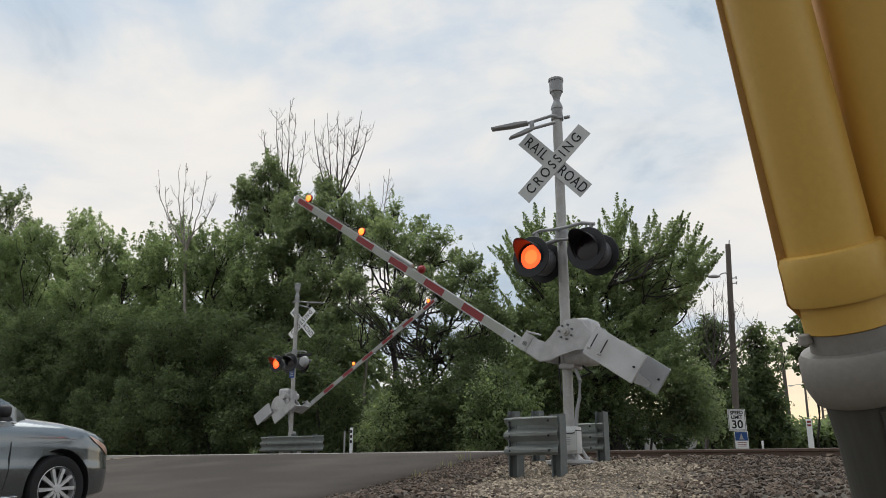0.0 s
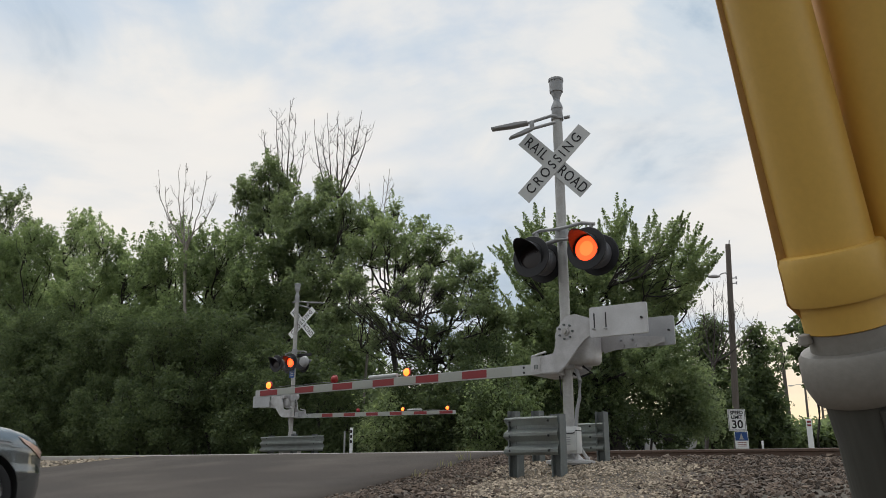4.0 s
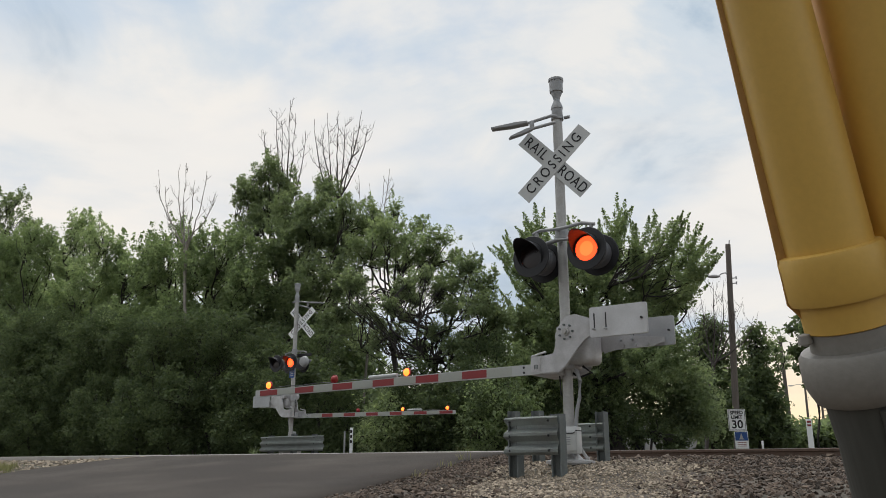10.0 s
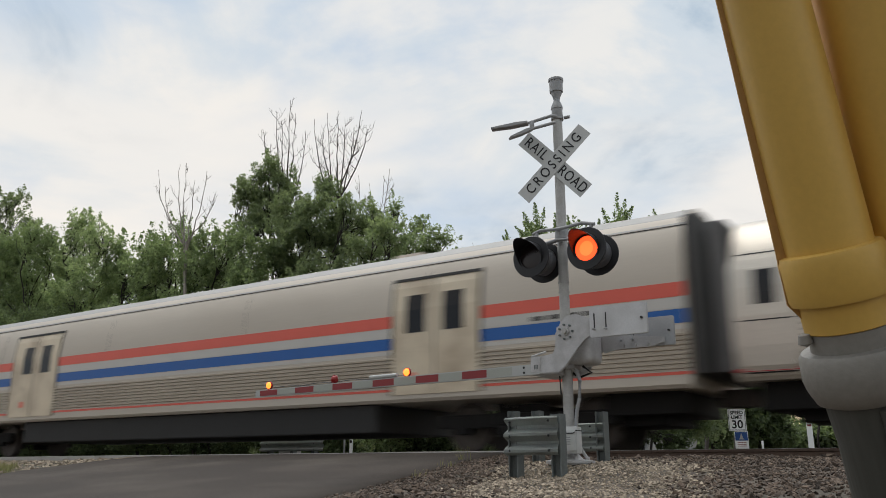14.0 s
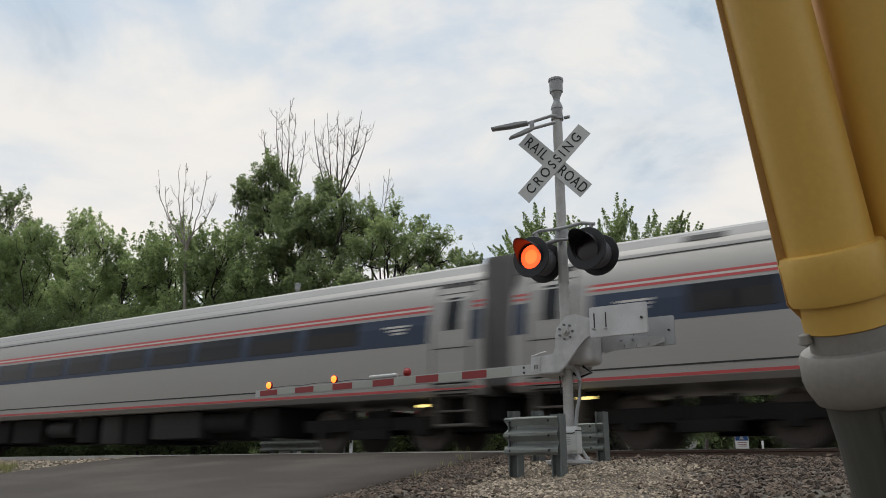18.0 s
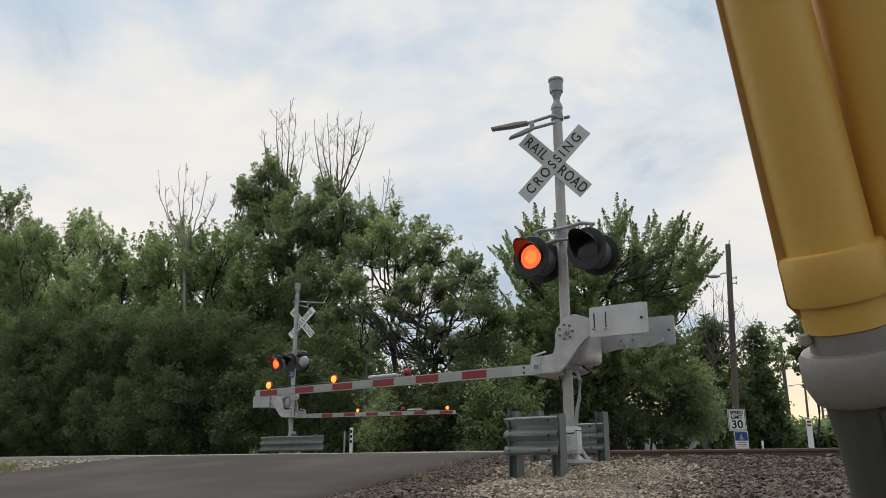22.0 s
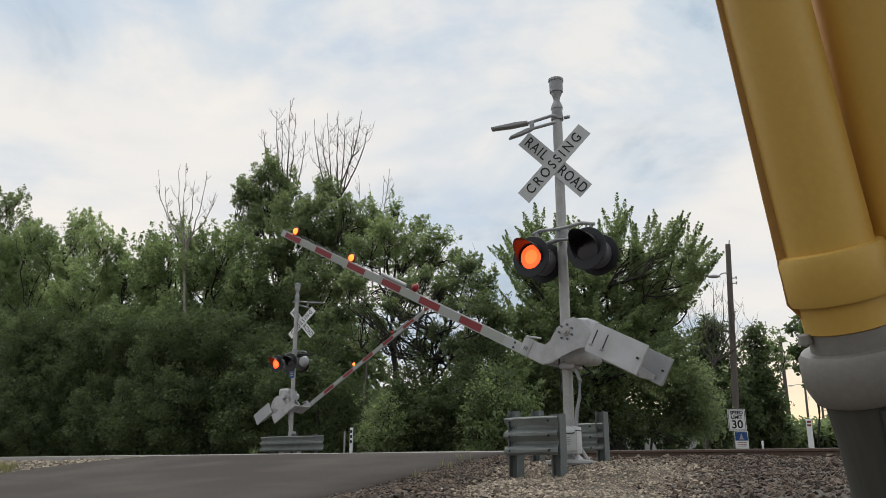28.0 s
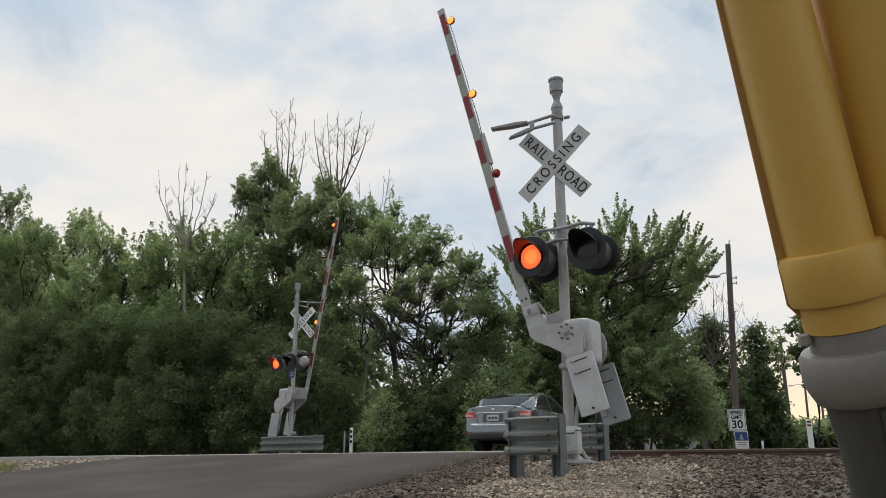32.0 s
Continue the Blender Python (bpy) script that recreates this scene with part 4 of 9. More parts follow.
def build_cable_guard():
    down = (AXIS_LOW - AXIS_TOP).normalized()
    base = AXIS_TOP + down * ((AXIS_TOP.z - 0.30) / -down.z)
    q = (-down).to_track_quat("Z", "Y").to_matrix().to_4x4()
    m = Matrix.Translation(base) @ q
    g = empty("cable_guard", m, "yellow plastic guard tubes clamped round an anchor rod", "cable guard")
    inv = m.inverted()

    def h(p):
        return (inv @ Vector(p)).z
    z_clamp, z_clamp2, z_end, z_ring, z_ring2 = h((-0.0787, 0.6191, 0.9502)), h((-0.0762, 0.6314, 0.9171)), h((-0.0746, 0.6393, 0.8957)), h((-0.0737, 0.6437, 0.884)), h((-0.0697, 0.6625, 0.8335)) + 0.015
    top = h(AXIS_TOP) + 1.1
    bm = bmesh.new()
    lathe(bm, [(0.026, z_end), (0.0300, z_end + 0.002), (0.0302, z_clamp2), (0.0300, z_clamp + 0.01), (0.0282, z_clamp + 0.22), (0.028, top), (0.026, top), (0.026, z_clamp), (0.026, z_end)], seg=48)
    part("guard_tube", bm, YELLOW, g, "round yellow plastic guard tube", 50)
    # the open edge of the split tube stands out as a thin flange
    bm = bmesh.new()
    side = inv.to_3x3() @ Vector((-0.93, -0.37, 0.0)).normalized()
    a0 = math.atan2(side.y, side.x)
    c, s = math.cos(a0), math.sin(a0)
    rows = [[bm.verts.new(((r - 0.006 * min(1, 0.2 * k)) * c - t * s, (r - 0.006 * min(1, 0.2 * k)) * s + t * c, z_clamp2 - 0.016 + (top - z_clamp2) * k / 24 + lean * (0.018 if k == 0 else 0))) for r, t, lean in ((0.026, 0.0016, 0), (0.037, 0.0016, 1), (0.037, -0.0016, 1), (0.026, -0.0016, 0))] for k in range(25)]
    for a, b in zip(rows, rows[1:]):
        for i in range(4):
            bm.faces.new((a[i], a[(i + 1) % 4], b[(i + 1) % 4], b[i]))
    bm.faces.new(rows[0])
    bm.faces.new(rows[-1][::-1])
    part("flange", bm, YELLOW_EDGE, g, "thin yellow edge of the split tube", 40)
    bm = bmesh.new()
    lathe(bm, [(0.030, z_clamp2 - 0.001), (0.0350, z_clamp2), (0.0362, z_clamp2 + 0.004), (0.0362, z_clamp - 0.004), (0.0350, z_clamp), (0.030, z_clamp + 0.001)], seg=48)
    part("band_clamp", bm, YELLOW, g, "raised yellow band", 50)
    bm = bmesh.new()
    c2 = inv.to_3x3() @ Vector((0.834, 0.55, 0)).normalized()
    o = c2 * 0.034 - (inv.to_3x3() @ Vector((-0.55, 0.834, 0)).normalized()) * 0.022
    cyl(bm, 0.006, 0.012, (o.x * 1.02, o.y * 1.02, (z_clamp + z_clamp2) / 2), (0, 90, 0), seg=16)
    part("bolt", bm, BLACK_PAINT, g, "black clamp bolt", 40)
    # second tube, leaning beside the first
    bm = bmesh.new()
    pa, pb = inv @ Vector((-0.0338, 0.5752, 1.1798)), inv @ Vector((-0.0201, 0.6678, 0.9191))
    rod(bm, pb, pa, 0.035, 0.036, seg=48)
    part("guard_tube", bm, YELLOW, g, "second yellow guard tube", 50)
    # grey fitting and rod below
    bm = bmesh.new()
    lathe(bm, [(0.0, z_end + 0.002), (0.0285, z_end + 0.001), (0.0290, z_ring), (0.036, z_ring - 0.0005), (0.0385, z_ring - 0.004), (0.0395, z_ring - 0.02), (0.038, z_ring2 + 0.012),
               (0.034, z_ring2 + 0.002), (0.024, z_ring2 - 0.002), (0.0, z_ring2 - 0.002)], seg=48)
    part("grey_collar", bm, DULL_GREY, g, "dull grey metal collar", 50)
    bm = bmesh.new()
    lathe(bm, [(0.0, z_ring2), (0.029, z_ring2), (0.027, z_ring2 - 0.03), (0.025, 0.1), (0.025, -0.1), (0.0, -0.1)], seg=40)
    rod(bm, (0.016, -0.020, -0.05), (0.018, -0.024, z_ring2 - 0.002), 0.0045)
    part("anchor_rod", bm, ROD_STEEL, g, "grey anchor rod into the ground", 50)
    bm = bmesh.new()
    tip = inv.to_3x3() @ Vector((-0.834, -0.55, 0)).normalized()
    lathe(bm, [(0.0, 0.004), (0.004, 0.003), (0.0055, -0.003), (0.0, -0.006)], Matrix.Translation(tip * 0.034 + Vector((0, 0, z_ring + 0.004))), seg=16)
    part("clamp_screw", bm, DULL_GREY, g, "grey clamp screw", 50)


build_cable_guard()


# ---- the passing train ----
STAINLESS = material("stainless_steel", (0.60, 0.545, 0.47), 0.42, 0.55, vary=0.08, scale=1.5, grain=30, bump=0.05, dirt=(0.36, 0.33, 0.30), dirt_amount=0.4, dirt_scale=0.8, stretch=(0.25, 1, 1))
SILVER_PAINT = material("silver_paint", (0.33, 0.32, 0.30), 0.42, 0.25, vary=0.07, scale=1.2, grain=30, bump=0.04, dirt=(0.28, 0.26, 0.24), dirt_amount=0.4, dirt_scale=0.6, stretch=(0.3, 1, 1))
CREAM_SIDE = material("pale_coach_side", (0.54, 0.48, 0.405), 0.5, 0.0, vary=0.06, scale=1.2, grain=30, bump=0.04, dirt=(0.42, 0.36, 0.29), dirt_amount=0.35, dirt_scale=0.7, stretch=(0.3, 1, 1))
LOCO_BLUE = material("dark_blue_paint", (0.013, 0.022, 0.052), 0.5, vary=0.12, scale=1.5, bump=0.03, spec=0.3)
PRINT_BLUE = material("faded_blue_print", (0.10, 0.115, 0.15), 0.5, vary=0.1)
LOWER_BROWN = material("dusty_brown_skirt", (0.050, 0.044, 0.037), 0.8, vary=0.2, scale=2)
RADIATOR = material("brown_radiator_panel", (0.085, 0.072, 0.058), 0.7, vary=0.2, scale=3, grain=40)
GANGWAY_GREY = material("dim_gangway_grey", (0.115, 0.11, 0.108), 0.75, vary=0.2)
TAN_PANEL = material("tan_service_panel", (0.27, 0.215, 0.16), 0.5, vary=0.15, scale=2, dirt=(0.16, 0.13, 0.10), dirt_amount=0.5)
WING_BLUE = material("slate_blue_mark", (0.045, 0.065, 0.095), 0.5, vary=0.1)
BELLOWS = material("grey_bellows", (0.065, 0.064, 0.062), 0.8, vary=0.2)
LOCO_GREY = material("locomotive_grey", (0.31, 0.312, 0.312), 0.45, 0.2, vary=0.07, scale=1.2, grain=30, bump=0.03, dirt=(0.2, 0.18, 0.16), dirt_amount=0.35, dirt_scale=0.6)
TRAIN_RED = material("red_stripe_paint", (0.74, 0.125, 0.085), 0.45, vary=0.08, scale=2, bump=0.02)
CRIMSON = material("crimson_stripe_paint", (0.47, 0.065, 0.065), 0.45, vary=0.08, scale=2, bump=0.02)
# steel toned darker for the shade in the grooves, less so on the roof
PALE_GROOVE = material("shaded_roof_groove", (0.42, 0.375, 0.315), 0.55, 0.3, vary=0.15, scale=2)
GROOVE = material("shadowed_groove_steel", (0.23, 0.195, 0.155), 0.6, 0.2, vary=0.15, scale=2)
TRAIN_BLUE = material("blue_stripe_paint", (0.010, 0.105, 0.37), 0.45, vary=0.08, scale=2, bump=0.02)
NAVY_BAND = material("navy_window_band", (0.012, 0.026, 0.058), 0.5, vary=0.1, scale=2, bump=0.02)
TEAL_BAND = material("teal_blue_window_band", (0.020, 0.060, 0.095), 0.35, vary=0.1, scale=2, bump=0.02)
TRAIN_WHITE = material("white_stripe_paint", (0.55, 0.53, 0.49), 0.45, vary=0.06, scale=2, bump=0.02)
SWOOSH = material("tan_stripe_paint", (0.62, 0.52, 0.36), 0.45, vary=0.06, scale=2, bump=0.02)
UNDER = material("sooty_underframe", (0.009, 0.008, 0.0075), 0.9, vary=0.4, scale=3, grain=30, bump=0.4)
STEP_STEEL = material("sooty_step_steel", (0.11, 0.098, 0.085), 0.8, vary=0.3, scale=3)
SKIRT = material("dark_grey_skirt", (0.026, 0.025, 0.024), 0.75, vary=0.15, scale=2)
RUBBER = material("black_rubber", (0.018, 0.018, 0.018), 0.8, vary=0.2)
WHEEL_STEEL = material("dark_wheel_steel", (0.10, 0.085, 0.075), 0.6, 0.5, vary=0.25)
TINTED = material("tinted_coach_glass", (0.020, 0.020, 0.022), 0.08, vary=0.1, bump=0.0, spec=0.25)
DOOR_TAN = material("brushed_door", (0.62, 0.53, 0.40), 0.4, 0.45, vary=0.12, scale=2, dirt=(0.30, 0.22, 0.15), dirt_amount=0.6, dirt_scale=1.4)
# steel ribs tinted bronze for their warm reflection, with patches of dirt
BRONZE_FLUTE = material("warm_reflection_fluting", (0.43, 0.375, 0.30), 0.45, 0.5, vary=0.1, scale=1.5, grain=30, bump=0.05, dirt=(0.28, 0.23, 0.18), dirt_amount=0.5, dirt_scale=0.8, stretch=(0.25, 1, 1))
# coach roof toned darker to offset the sky's light on it
ROOF_SILVER = material("toned_down_silver_roof", (0.25, 0.247, 0.24), 0.6, 0.1, vary=0.14, scale=1.0, dirt=(0.17, 0.165, 0.16), dirt_scale=0.5, stretch=(0.4, 1, 1))
ROOF_GREY = material("dull_roof_paint", (0.36, 0.35, 0.335), 0.55, 0.1, vary=0.12, scale=1.0, dirt=(0.26, 0.25, 0.24), dirt_scale=0.5)
# louvre bands: the shadow between the slats is in this dark grey
LOUVRE = material("shadowed_louvre", (0.075, 0.075, 0.076), 0.6, vary=0.15)
LIT_WINDOW = glowing("lit_coach_window", (1.0, 0.90, 0.72), 0.45)
STEP_LAMP = glowing("lit_step_lamp", (1.0, 0.78, 0.25), 1.6)
MARKER_RED = glowing("lit_marker", (1.0, 0.10, 0.05), 1.6)

ROUND_PROF = ((0.0, 3.86), (0.4, 3.82), (0.8, 3.68), (1.1, 3.46), (1.33, 3.16), (1.48, 2.80), (1.56, 2.40), (1.59, 2.0), (1.58, 1.55), (1.54, 1.12), (1.46, 1.0))
SMOOTH_PROF = ((0.0, 3.84), (0.5, 3.79), (0.9, 3.64), (1.15, 3.42), (1.31, 3.15), (1.45, 2.85), (1.55, 2.45), (1.60, 2.0), (1.60, 1.55), (1.60, 1.12), (1.52, 1.02))
TALL_PROF = ((0.0, 4.22), (0.6, 4.17), (1.0, 4.04), (1.28, 3.83), (1.44, 3.56), (1.55, 3.2), (1.60, 2.75), (1.60, 2.0), (1.60, 1.5), (1.60, 1.0), (1.55, 0.94))
LOCO_PROF = ((0.0, 4.36), (0.55, 4.33), (0.9, 4.24), (1.15, 4.06), (1.32, 3.80), (1.46, 3.35), (1.56, 2.85), (1.58, 2.2), (1.58, 1.8), (1.58, 1.05), (1.56, 1.02))


def prof_y(prof, z):
    return float(np.interp(z, [p[1] for p in prof[::-1]], [p[0] for p in prof[::-1]]))


def shell(prof, x0, x1, mat, parent, name, label=""):
    bm = bmesh.new()
    half = list(prof)
    ring = [(-y, z) for y, z in half[::-1]] + [(y, z) for y, z in half[1:]]
    a = [bm.verts.new((x0, y, z)) for y, z in ring]
    b = [bm.verts.new((x1, y, z)) for y, z in ring]
    for k in range(len(ring) - 1):
        bm.faces.new((a[k], a[k + 1], b[k + 1], b[k]))
    bm.faces.new((a[-1], a[0], b[0], b[-1]))
    bm.faces.new(a)
    bm.faces.new(b[::-1])
    return part(name, bm, mat, parent, label, 35)


def strip(bm, prof, x0, x1, z0, z1, out=0.004, sides=(-1, 1), n=None):
    """A band that lies just proud of the coach's side."""
    n = n or max(1, int((z1 - z0) / 0.15))
    for s in sides:
        zs = [z0 + (z1 - z0) * k / n for k in range(n + 1)]
        ins = [(s * (prof_y(prof, z) - 0.01), z) for z in zs]
        outs = [(s * (prof_y(prof, z) + out), z) for z in zs]
        va = [bm.verts.new((x0, y, z)) for y, z in outs]
        vb = [bm.verts.new((x1, y, z)) for y, z in outs]
        ia = [bm.verts.new((x0, y, z)) for y, z in ins]
        ib = [bm.verts.new((x1, y, z)) for y, z in ins]
        for k in range(n):
            bm.faces.new((va[k], va[k + 1], vb[k + 1], vb[k]))
            bm.faces.new((ia[k], ia[k + 1], va[k + 1], va[k]))
            bm.faces.new((ib[k + 1], ib[k], vb[k], vb[k + 1]))
        bm.faces.new((va[n], ia[n], ib[n], vb[n]))
        bm.faces.new((ia[0], va[0], vb[0], ib[0]))


def band(prof, x0, x1, z0, z1, mat, parent, name, label="", out=0.004, sides=(-1, 1)):
    for s in sides:
        bm = bmesh.new()
        strip(bm, prof, x0, x1, z0, z1, out, (s,))
        ob = part(name, bm, mat, parent, label)
    return ob


def flutes(prof, spans, z0, z1, step, mat, parent, label="horizontal fluted steel ribs"):
    """Rounded horizontal ribs along the side."""
    v, f = [], []
    z = z0
    while z < z1 - step * 0.5:
        for s in (-1, 1):
            for x0, x1 in spans:
                b = len(v)
                for x in (x0, x1):
                    for dz, o in ((0.04, 0.0), (0.16, 0.030), (0.60, 0.030), (0.72, 0.0)):
                        v.append((x, s * (prof_y(prof, z + dz * step) + o), z + dz * step))
                for k in range(3):
                    f.append((b + k, b + k + 1, b + 5 + k, b + 4 + k))
                f += [(b, b + 1, b + 2, b + 3), (b + 4, b + 5, b + 6, b + 7)]
        z += step
    ob = mesh_ob("fluting", v, f, mat, parent, label)
    ob["kind"] = "stuff"


def truck(parent, x, base=2.6, r=0.46):
    bm = bmesh.new()
    for s in (-1, 1):
        box(bm, base + 1.0, 0.16, 0.26, (0, s * 1.05, 0.56), bevel=0.04)
        box(bm, 1.0, 0.2, 0.20, (0, s * 1.07, 0.36), bevel=0.04)
        for dx in (-base / 2, base / 2):
            box(bm, 0.34, 0.2, 0.34, (dx, s * 1.06, 0.48), bevel=0.05)
        for dx in (-0.45, 0.45):
            cyl(bm, 0.12, 0.36, (dx, s * 1.08, 0.5), seg=12)
    box(bm, 0.5, 2.0, 0.3, (0, 0, 0.7), bevel=0.04)
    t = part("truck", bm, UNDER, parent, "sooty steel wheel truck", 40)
    t.matrix_local = pose(x, 0, 0)
    for dx in (-base / 2, base / 2):
        bm = bmesh.new()
        for s in (-1, 1):
            lathe(bm, [(0.0, 0.05), (0.1, 0.06), (0.12, 0.03), (r - 0.08, 0.02), (r - 0.05, 0.055), (r, 0.05), (r + 0.0, -0.07), (r + 0.025, -0.08), (r + 0.025, -0.1), (0.0, -0.1)], pose(0, s * 0.78, 0, -90 * s), 24)
        rod(bm, (0, -0.75, 0), (0, 0.75, 0), 0.09)
        part("wheelset", bm, WHEEL_STEEL, t, "", 40).matrix_local = pose(dx, 0, r)


def under_gear(parent, x0, x1, seed):
    rng = random.Random(seed)
    x = x0
    while x < x1 - 0.6:
        w, h = min(rng.uniform(0.7, 1.8), x1 - x), rng.uniform(0.50, 0.72)
        bm = bmesh.new()
        if rng.random() < 0.25:
            cyl(bm, 0.22, w, (x, -1.05, 0.72), (0, 90, 0), seg=16)
        else:
            box(bm, w, 2.5, h, (x + w / 2, 0, 1.0 - h / 2), bevel=0.03)
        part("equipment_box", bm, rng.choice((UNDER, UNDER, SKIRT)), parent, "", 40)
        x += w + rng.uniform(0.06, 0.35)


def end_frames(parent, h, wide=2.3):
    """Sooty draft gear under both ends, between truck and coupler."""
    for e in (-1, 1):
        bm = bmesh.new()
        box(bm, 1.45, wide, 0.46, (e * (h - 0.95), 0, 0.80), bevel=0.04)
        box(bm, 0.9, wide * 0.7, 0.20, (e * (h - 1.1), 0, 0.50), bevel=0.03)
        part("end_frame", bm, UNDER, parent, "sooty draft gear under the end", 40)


def diaphragm(parent, x, s, top, mat=None):
    bm = bmesh.new()
    box(bm, 0.30, 2.9, top - 1.2, (x + s * 0.15, 0, (top + 1.1) / 2), bevel=0.08)
    d = part("diaphragm", bm, mat or BELLOWS, parent, "dark grey rubber gangway diaphragm", 40)
    bm = bmesh.new()
    box(bm, 0.5, 0.35, 0.3, (x + s * 0.3, 0, 0.85), bevel=0.05)
    part("coupler", bm, WHEEL_STEEL, parent, "", 40)
    return d


def end_door(parent, x, s, top):
    bm = bmesh.new()
    box(bm, 0.05, 0.8, 1.95, (x + s * 0.03, 0, 2.15), bevel=0.02)
    part("end_door", bm, BELLOWS, parent, "dull grey gangway door")
    for y in (-0.98, 0.98):
        bm = bmesh.new()
        box(bm, 0.10, 0.20, 0.10, (x - s * 0.11, y, 2.98), bevel=0.015)
        part("marker_light", bm, MARKER_RED, parent, "lit red marker light")


TRAIN_GROUP = "vehicles of the passing train"


def coach(kind, label, lit=(), vestibules=(True, True), last=False):
    """A passenger coach, its middle over the origin, the front towards -x."""
    L = 25.4
    h = L / 2
    fluted = kind == "fluted"
    prof = ROUND_PROF if fluted else SMOOTH_PROF
    c = empty("passenger_coach", None, label, "railway coach", TRAIN_GROUP)
    steel = STAINLESS if fluted else SILVER_PAINT
    back = h if fluted else h - 0.30
    shell(prof, -h, back, steel, c, "body_shell", "bare steel body" if fluted else "smooth silver body")
    e0, e1 = (-h + 1.05, h - 1.05) if fluted else (-h + 1.55, h - 1.55)
    bandmat = TEAL_BAND if fluted else NAVY_BAND
    band(prof, e0, e1, 2.04, 2.62, bandmat, c, "window_band", "dark blue window band")
    for z in (2.68, 2.77):
        band(prof, e0, e1, z, z + 0.045, CRIMSON, c, "pinstripe", "thin red stripe")
    band(prof, e0, e1, 2.728, 2.766, TRAIN_WHITE, c, "pinstripe", "thin white stripe between the red ones")
    if fluted:
        band(prof, e0, e1, 1.94, 2.035, TRAIN_WHITE, c, "lower_stripe", "white stripe under the windows")
    band(prof, -h, back, 1.13, 1.18, CRIMSON, c, "sill_stripe", "thin red stripe along the sill")
    if fluted:
        # sheets behind the ribs carry the grooves' shade as colour
        band(prof, e0, e1, 1.215, 1.925, GROOVE, c, "groove_sheet", "dark sheet for the shade between the ribs", 0.004)
        band(prof, e0, e1, 2.855, 3.70, PALE_GROOVE, c, "groove_sheet", "dull sheet for the shade between the roof ribs", 0.004)
        flutes(prof, [(e0, e1)], 1.22, 1.92, 0.085, steel, c)
        flutes(prof, [(e0, e1)], 2.86, 3.78, 0.085, steel, c, "horizontal fluted roof ribs")
        n, first, pitch, w = 9, e0 + 1.75, 2.08, 1.42
    else:
        bm = bmesh.new()
        strip(bm, prof, -h, back, 3.24, 3.255, 0.012)
        part("roof_seam", bm, SKIRT, c)
        # dark strip: the seam above the sill drawn together with its shadow
        bm = bmesh.new()
        strip(bm, prof, -h, back, 1.295, 1.322, 0.006)
        part("sill_seam", bm, SKIRT, c)
        band(prof, -h, back, 3.262, 3.83, ROOF_SILVER, c, "roof_skin", "silver roof toned darker than the sides", 0.006)
        band(prof, -h + 3.15, -h + 3.85, 3.44, 3.57, SKIRT, c, "vent_grille", "dark roof grille", 0.02)
        n, first, pitch, w = 11, e0 + 1.7, 1.74, 1.44
    panes = [(first + k * pitch, w) for k in range(n)]
    if last:
        panes = [(e0 + d, k) for d, k in ((2.75, 1.4), (4.7, 1.5), (6.75, 1.5), (13.3, 1.55), (15.55, 1.45), (17.4, 1.6), (19.6, 1.5))]
    for k, (x0, w) in enumerate(panes):
        if k in lit:
            x0, w = x0 - 0.27, 1.22
        for s in (-1, 1):
            glass = LIT_WINDOW if (k in lit and s == -1) else TINTED
            band(prof, x0, x0 + w, 2.11 if fluted else 2.14, 2.56 if fluted else 2.612, glass, c, "window", "lit coach window" if glass is LIT_WINDOW else "", 0.010, (s,))
            if fluted and s == -1:
                band(prof, x0, x0 + w, 2.085, 2.10, TRAIN_WHITE, c, "window_sill", "", 0.014, (s,))
    # pale winged mark near the ends
    for x0 in (e0 + 0.5,) + ((e1 - 1.1,) if not fluted else ()):
        for k in range(3):
            band(prof, x0 + 0.12 * k, x0 + 0.62 - 0.05 * k, 2.42 - 0.07 * k, 2.46 - 0.07 * k, TRAIN_WHITE, c, "winged_mark", "small white winged mark", 0.008)
    inset = 0.12 if fluted else 0.40
    if not fluted:
        for xa, xb in ((-h + 0.04, -h + 0.30), (h - 0.56, h - 0.34)):
            band(prof, xa, xb, 2.04, 2.62, bandmat, c, "window_band", "dark blue window band")
            for z in (2.68, 2.77):
                band(prof, xa, xb, z, z + 0.045, CRIMSON, c, "pinstripe", "thin red stripe")
    for x0, on in ((-h + inset, vestibules[0]), (back - (0.12 if fluted else 0.28) - 0.82, vestibules[1])):
        if not on:
            continue
        for s in (-1, 1):
            top, z0, z1 = (3.06, 2.16, 2.72) if fluted else (3.16, 2.26, 2.92)
            d = band(prof, x0, x0 + 0.82, 1.06, top, steel, c, "side_door", "bare steel vestibule door", 0.02, (s,))
            band(prof, x0 + 0.24, x0 + 0.58, z0, z1, TINTED, d, "pane", "", 0.026, (s,))
            if not fluted:
                band(prof, x0 - 0.02, x0 + 0.84, top, top + 0.06, SKIRT, d, "door_rail", "dark gutter over the door", 0.03, (s,))
                # a flat dark band stands for the shade inside the step well
                band(prof, x0 + 0.02, x0 + 0.80, 1.03, 1.26, UNDER, d, "step_well", "dark band for the shaded entrance step well", 0.03, (s,))
                for xs in (x0 - 0.025, x0 + 0.82):
                    band(prof, xs, xs + 0.03, 1.06, top, SKIRT, d, "door_gap", "", 0.022, (s,))
            for z in (1.1, 1.9, 3.0):
                band(prof, x0, x0 + 0.82, z, z + 0.02, SKIRT, d, "door_seam", "", 0.024, (s,))
            if not fluted:
                bm = bmesh.new()
                box(bm, 0.8, 0.35, 0.05, (x0 + 0.41, s * 1.38, 0.48), bevel=0.01)
                box(bm, 0.8, 0.30, 0.04, (x0 + 0.41, s * 1.35, 0.74), bevel=0.01)
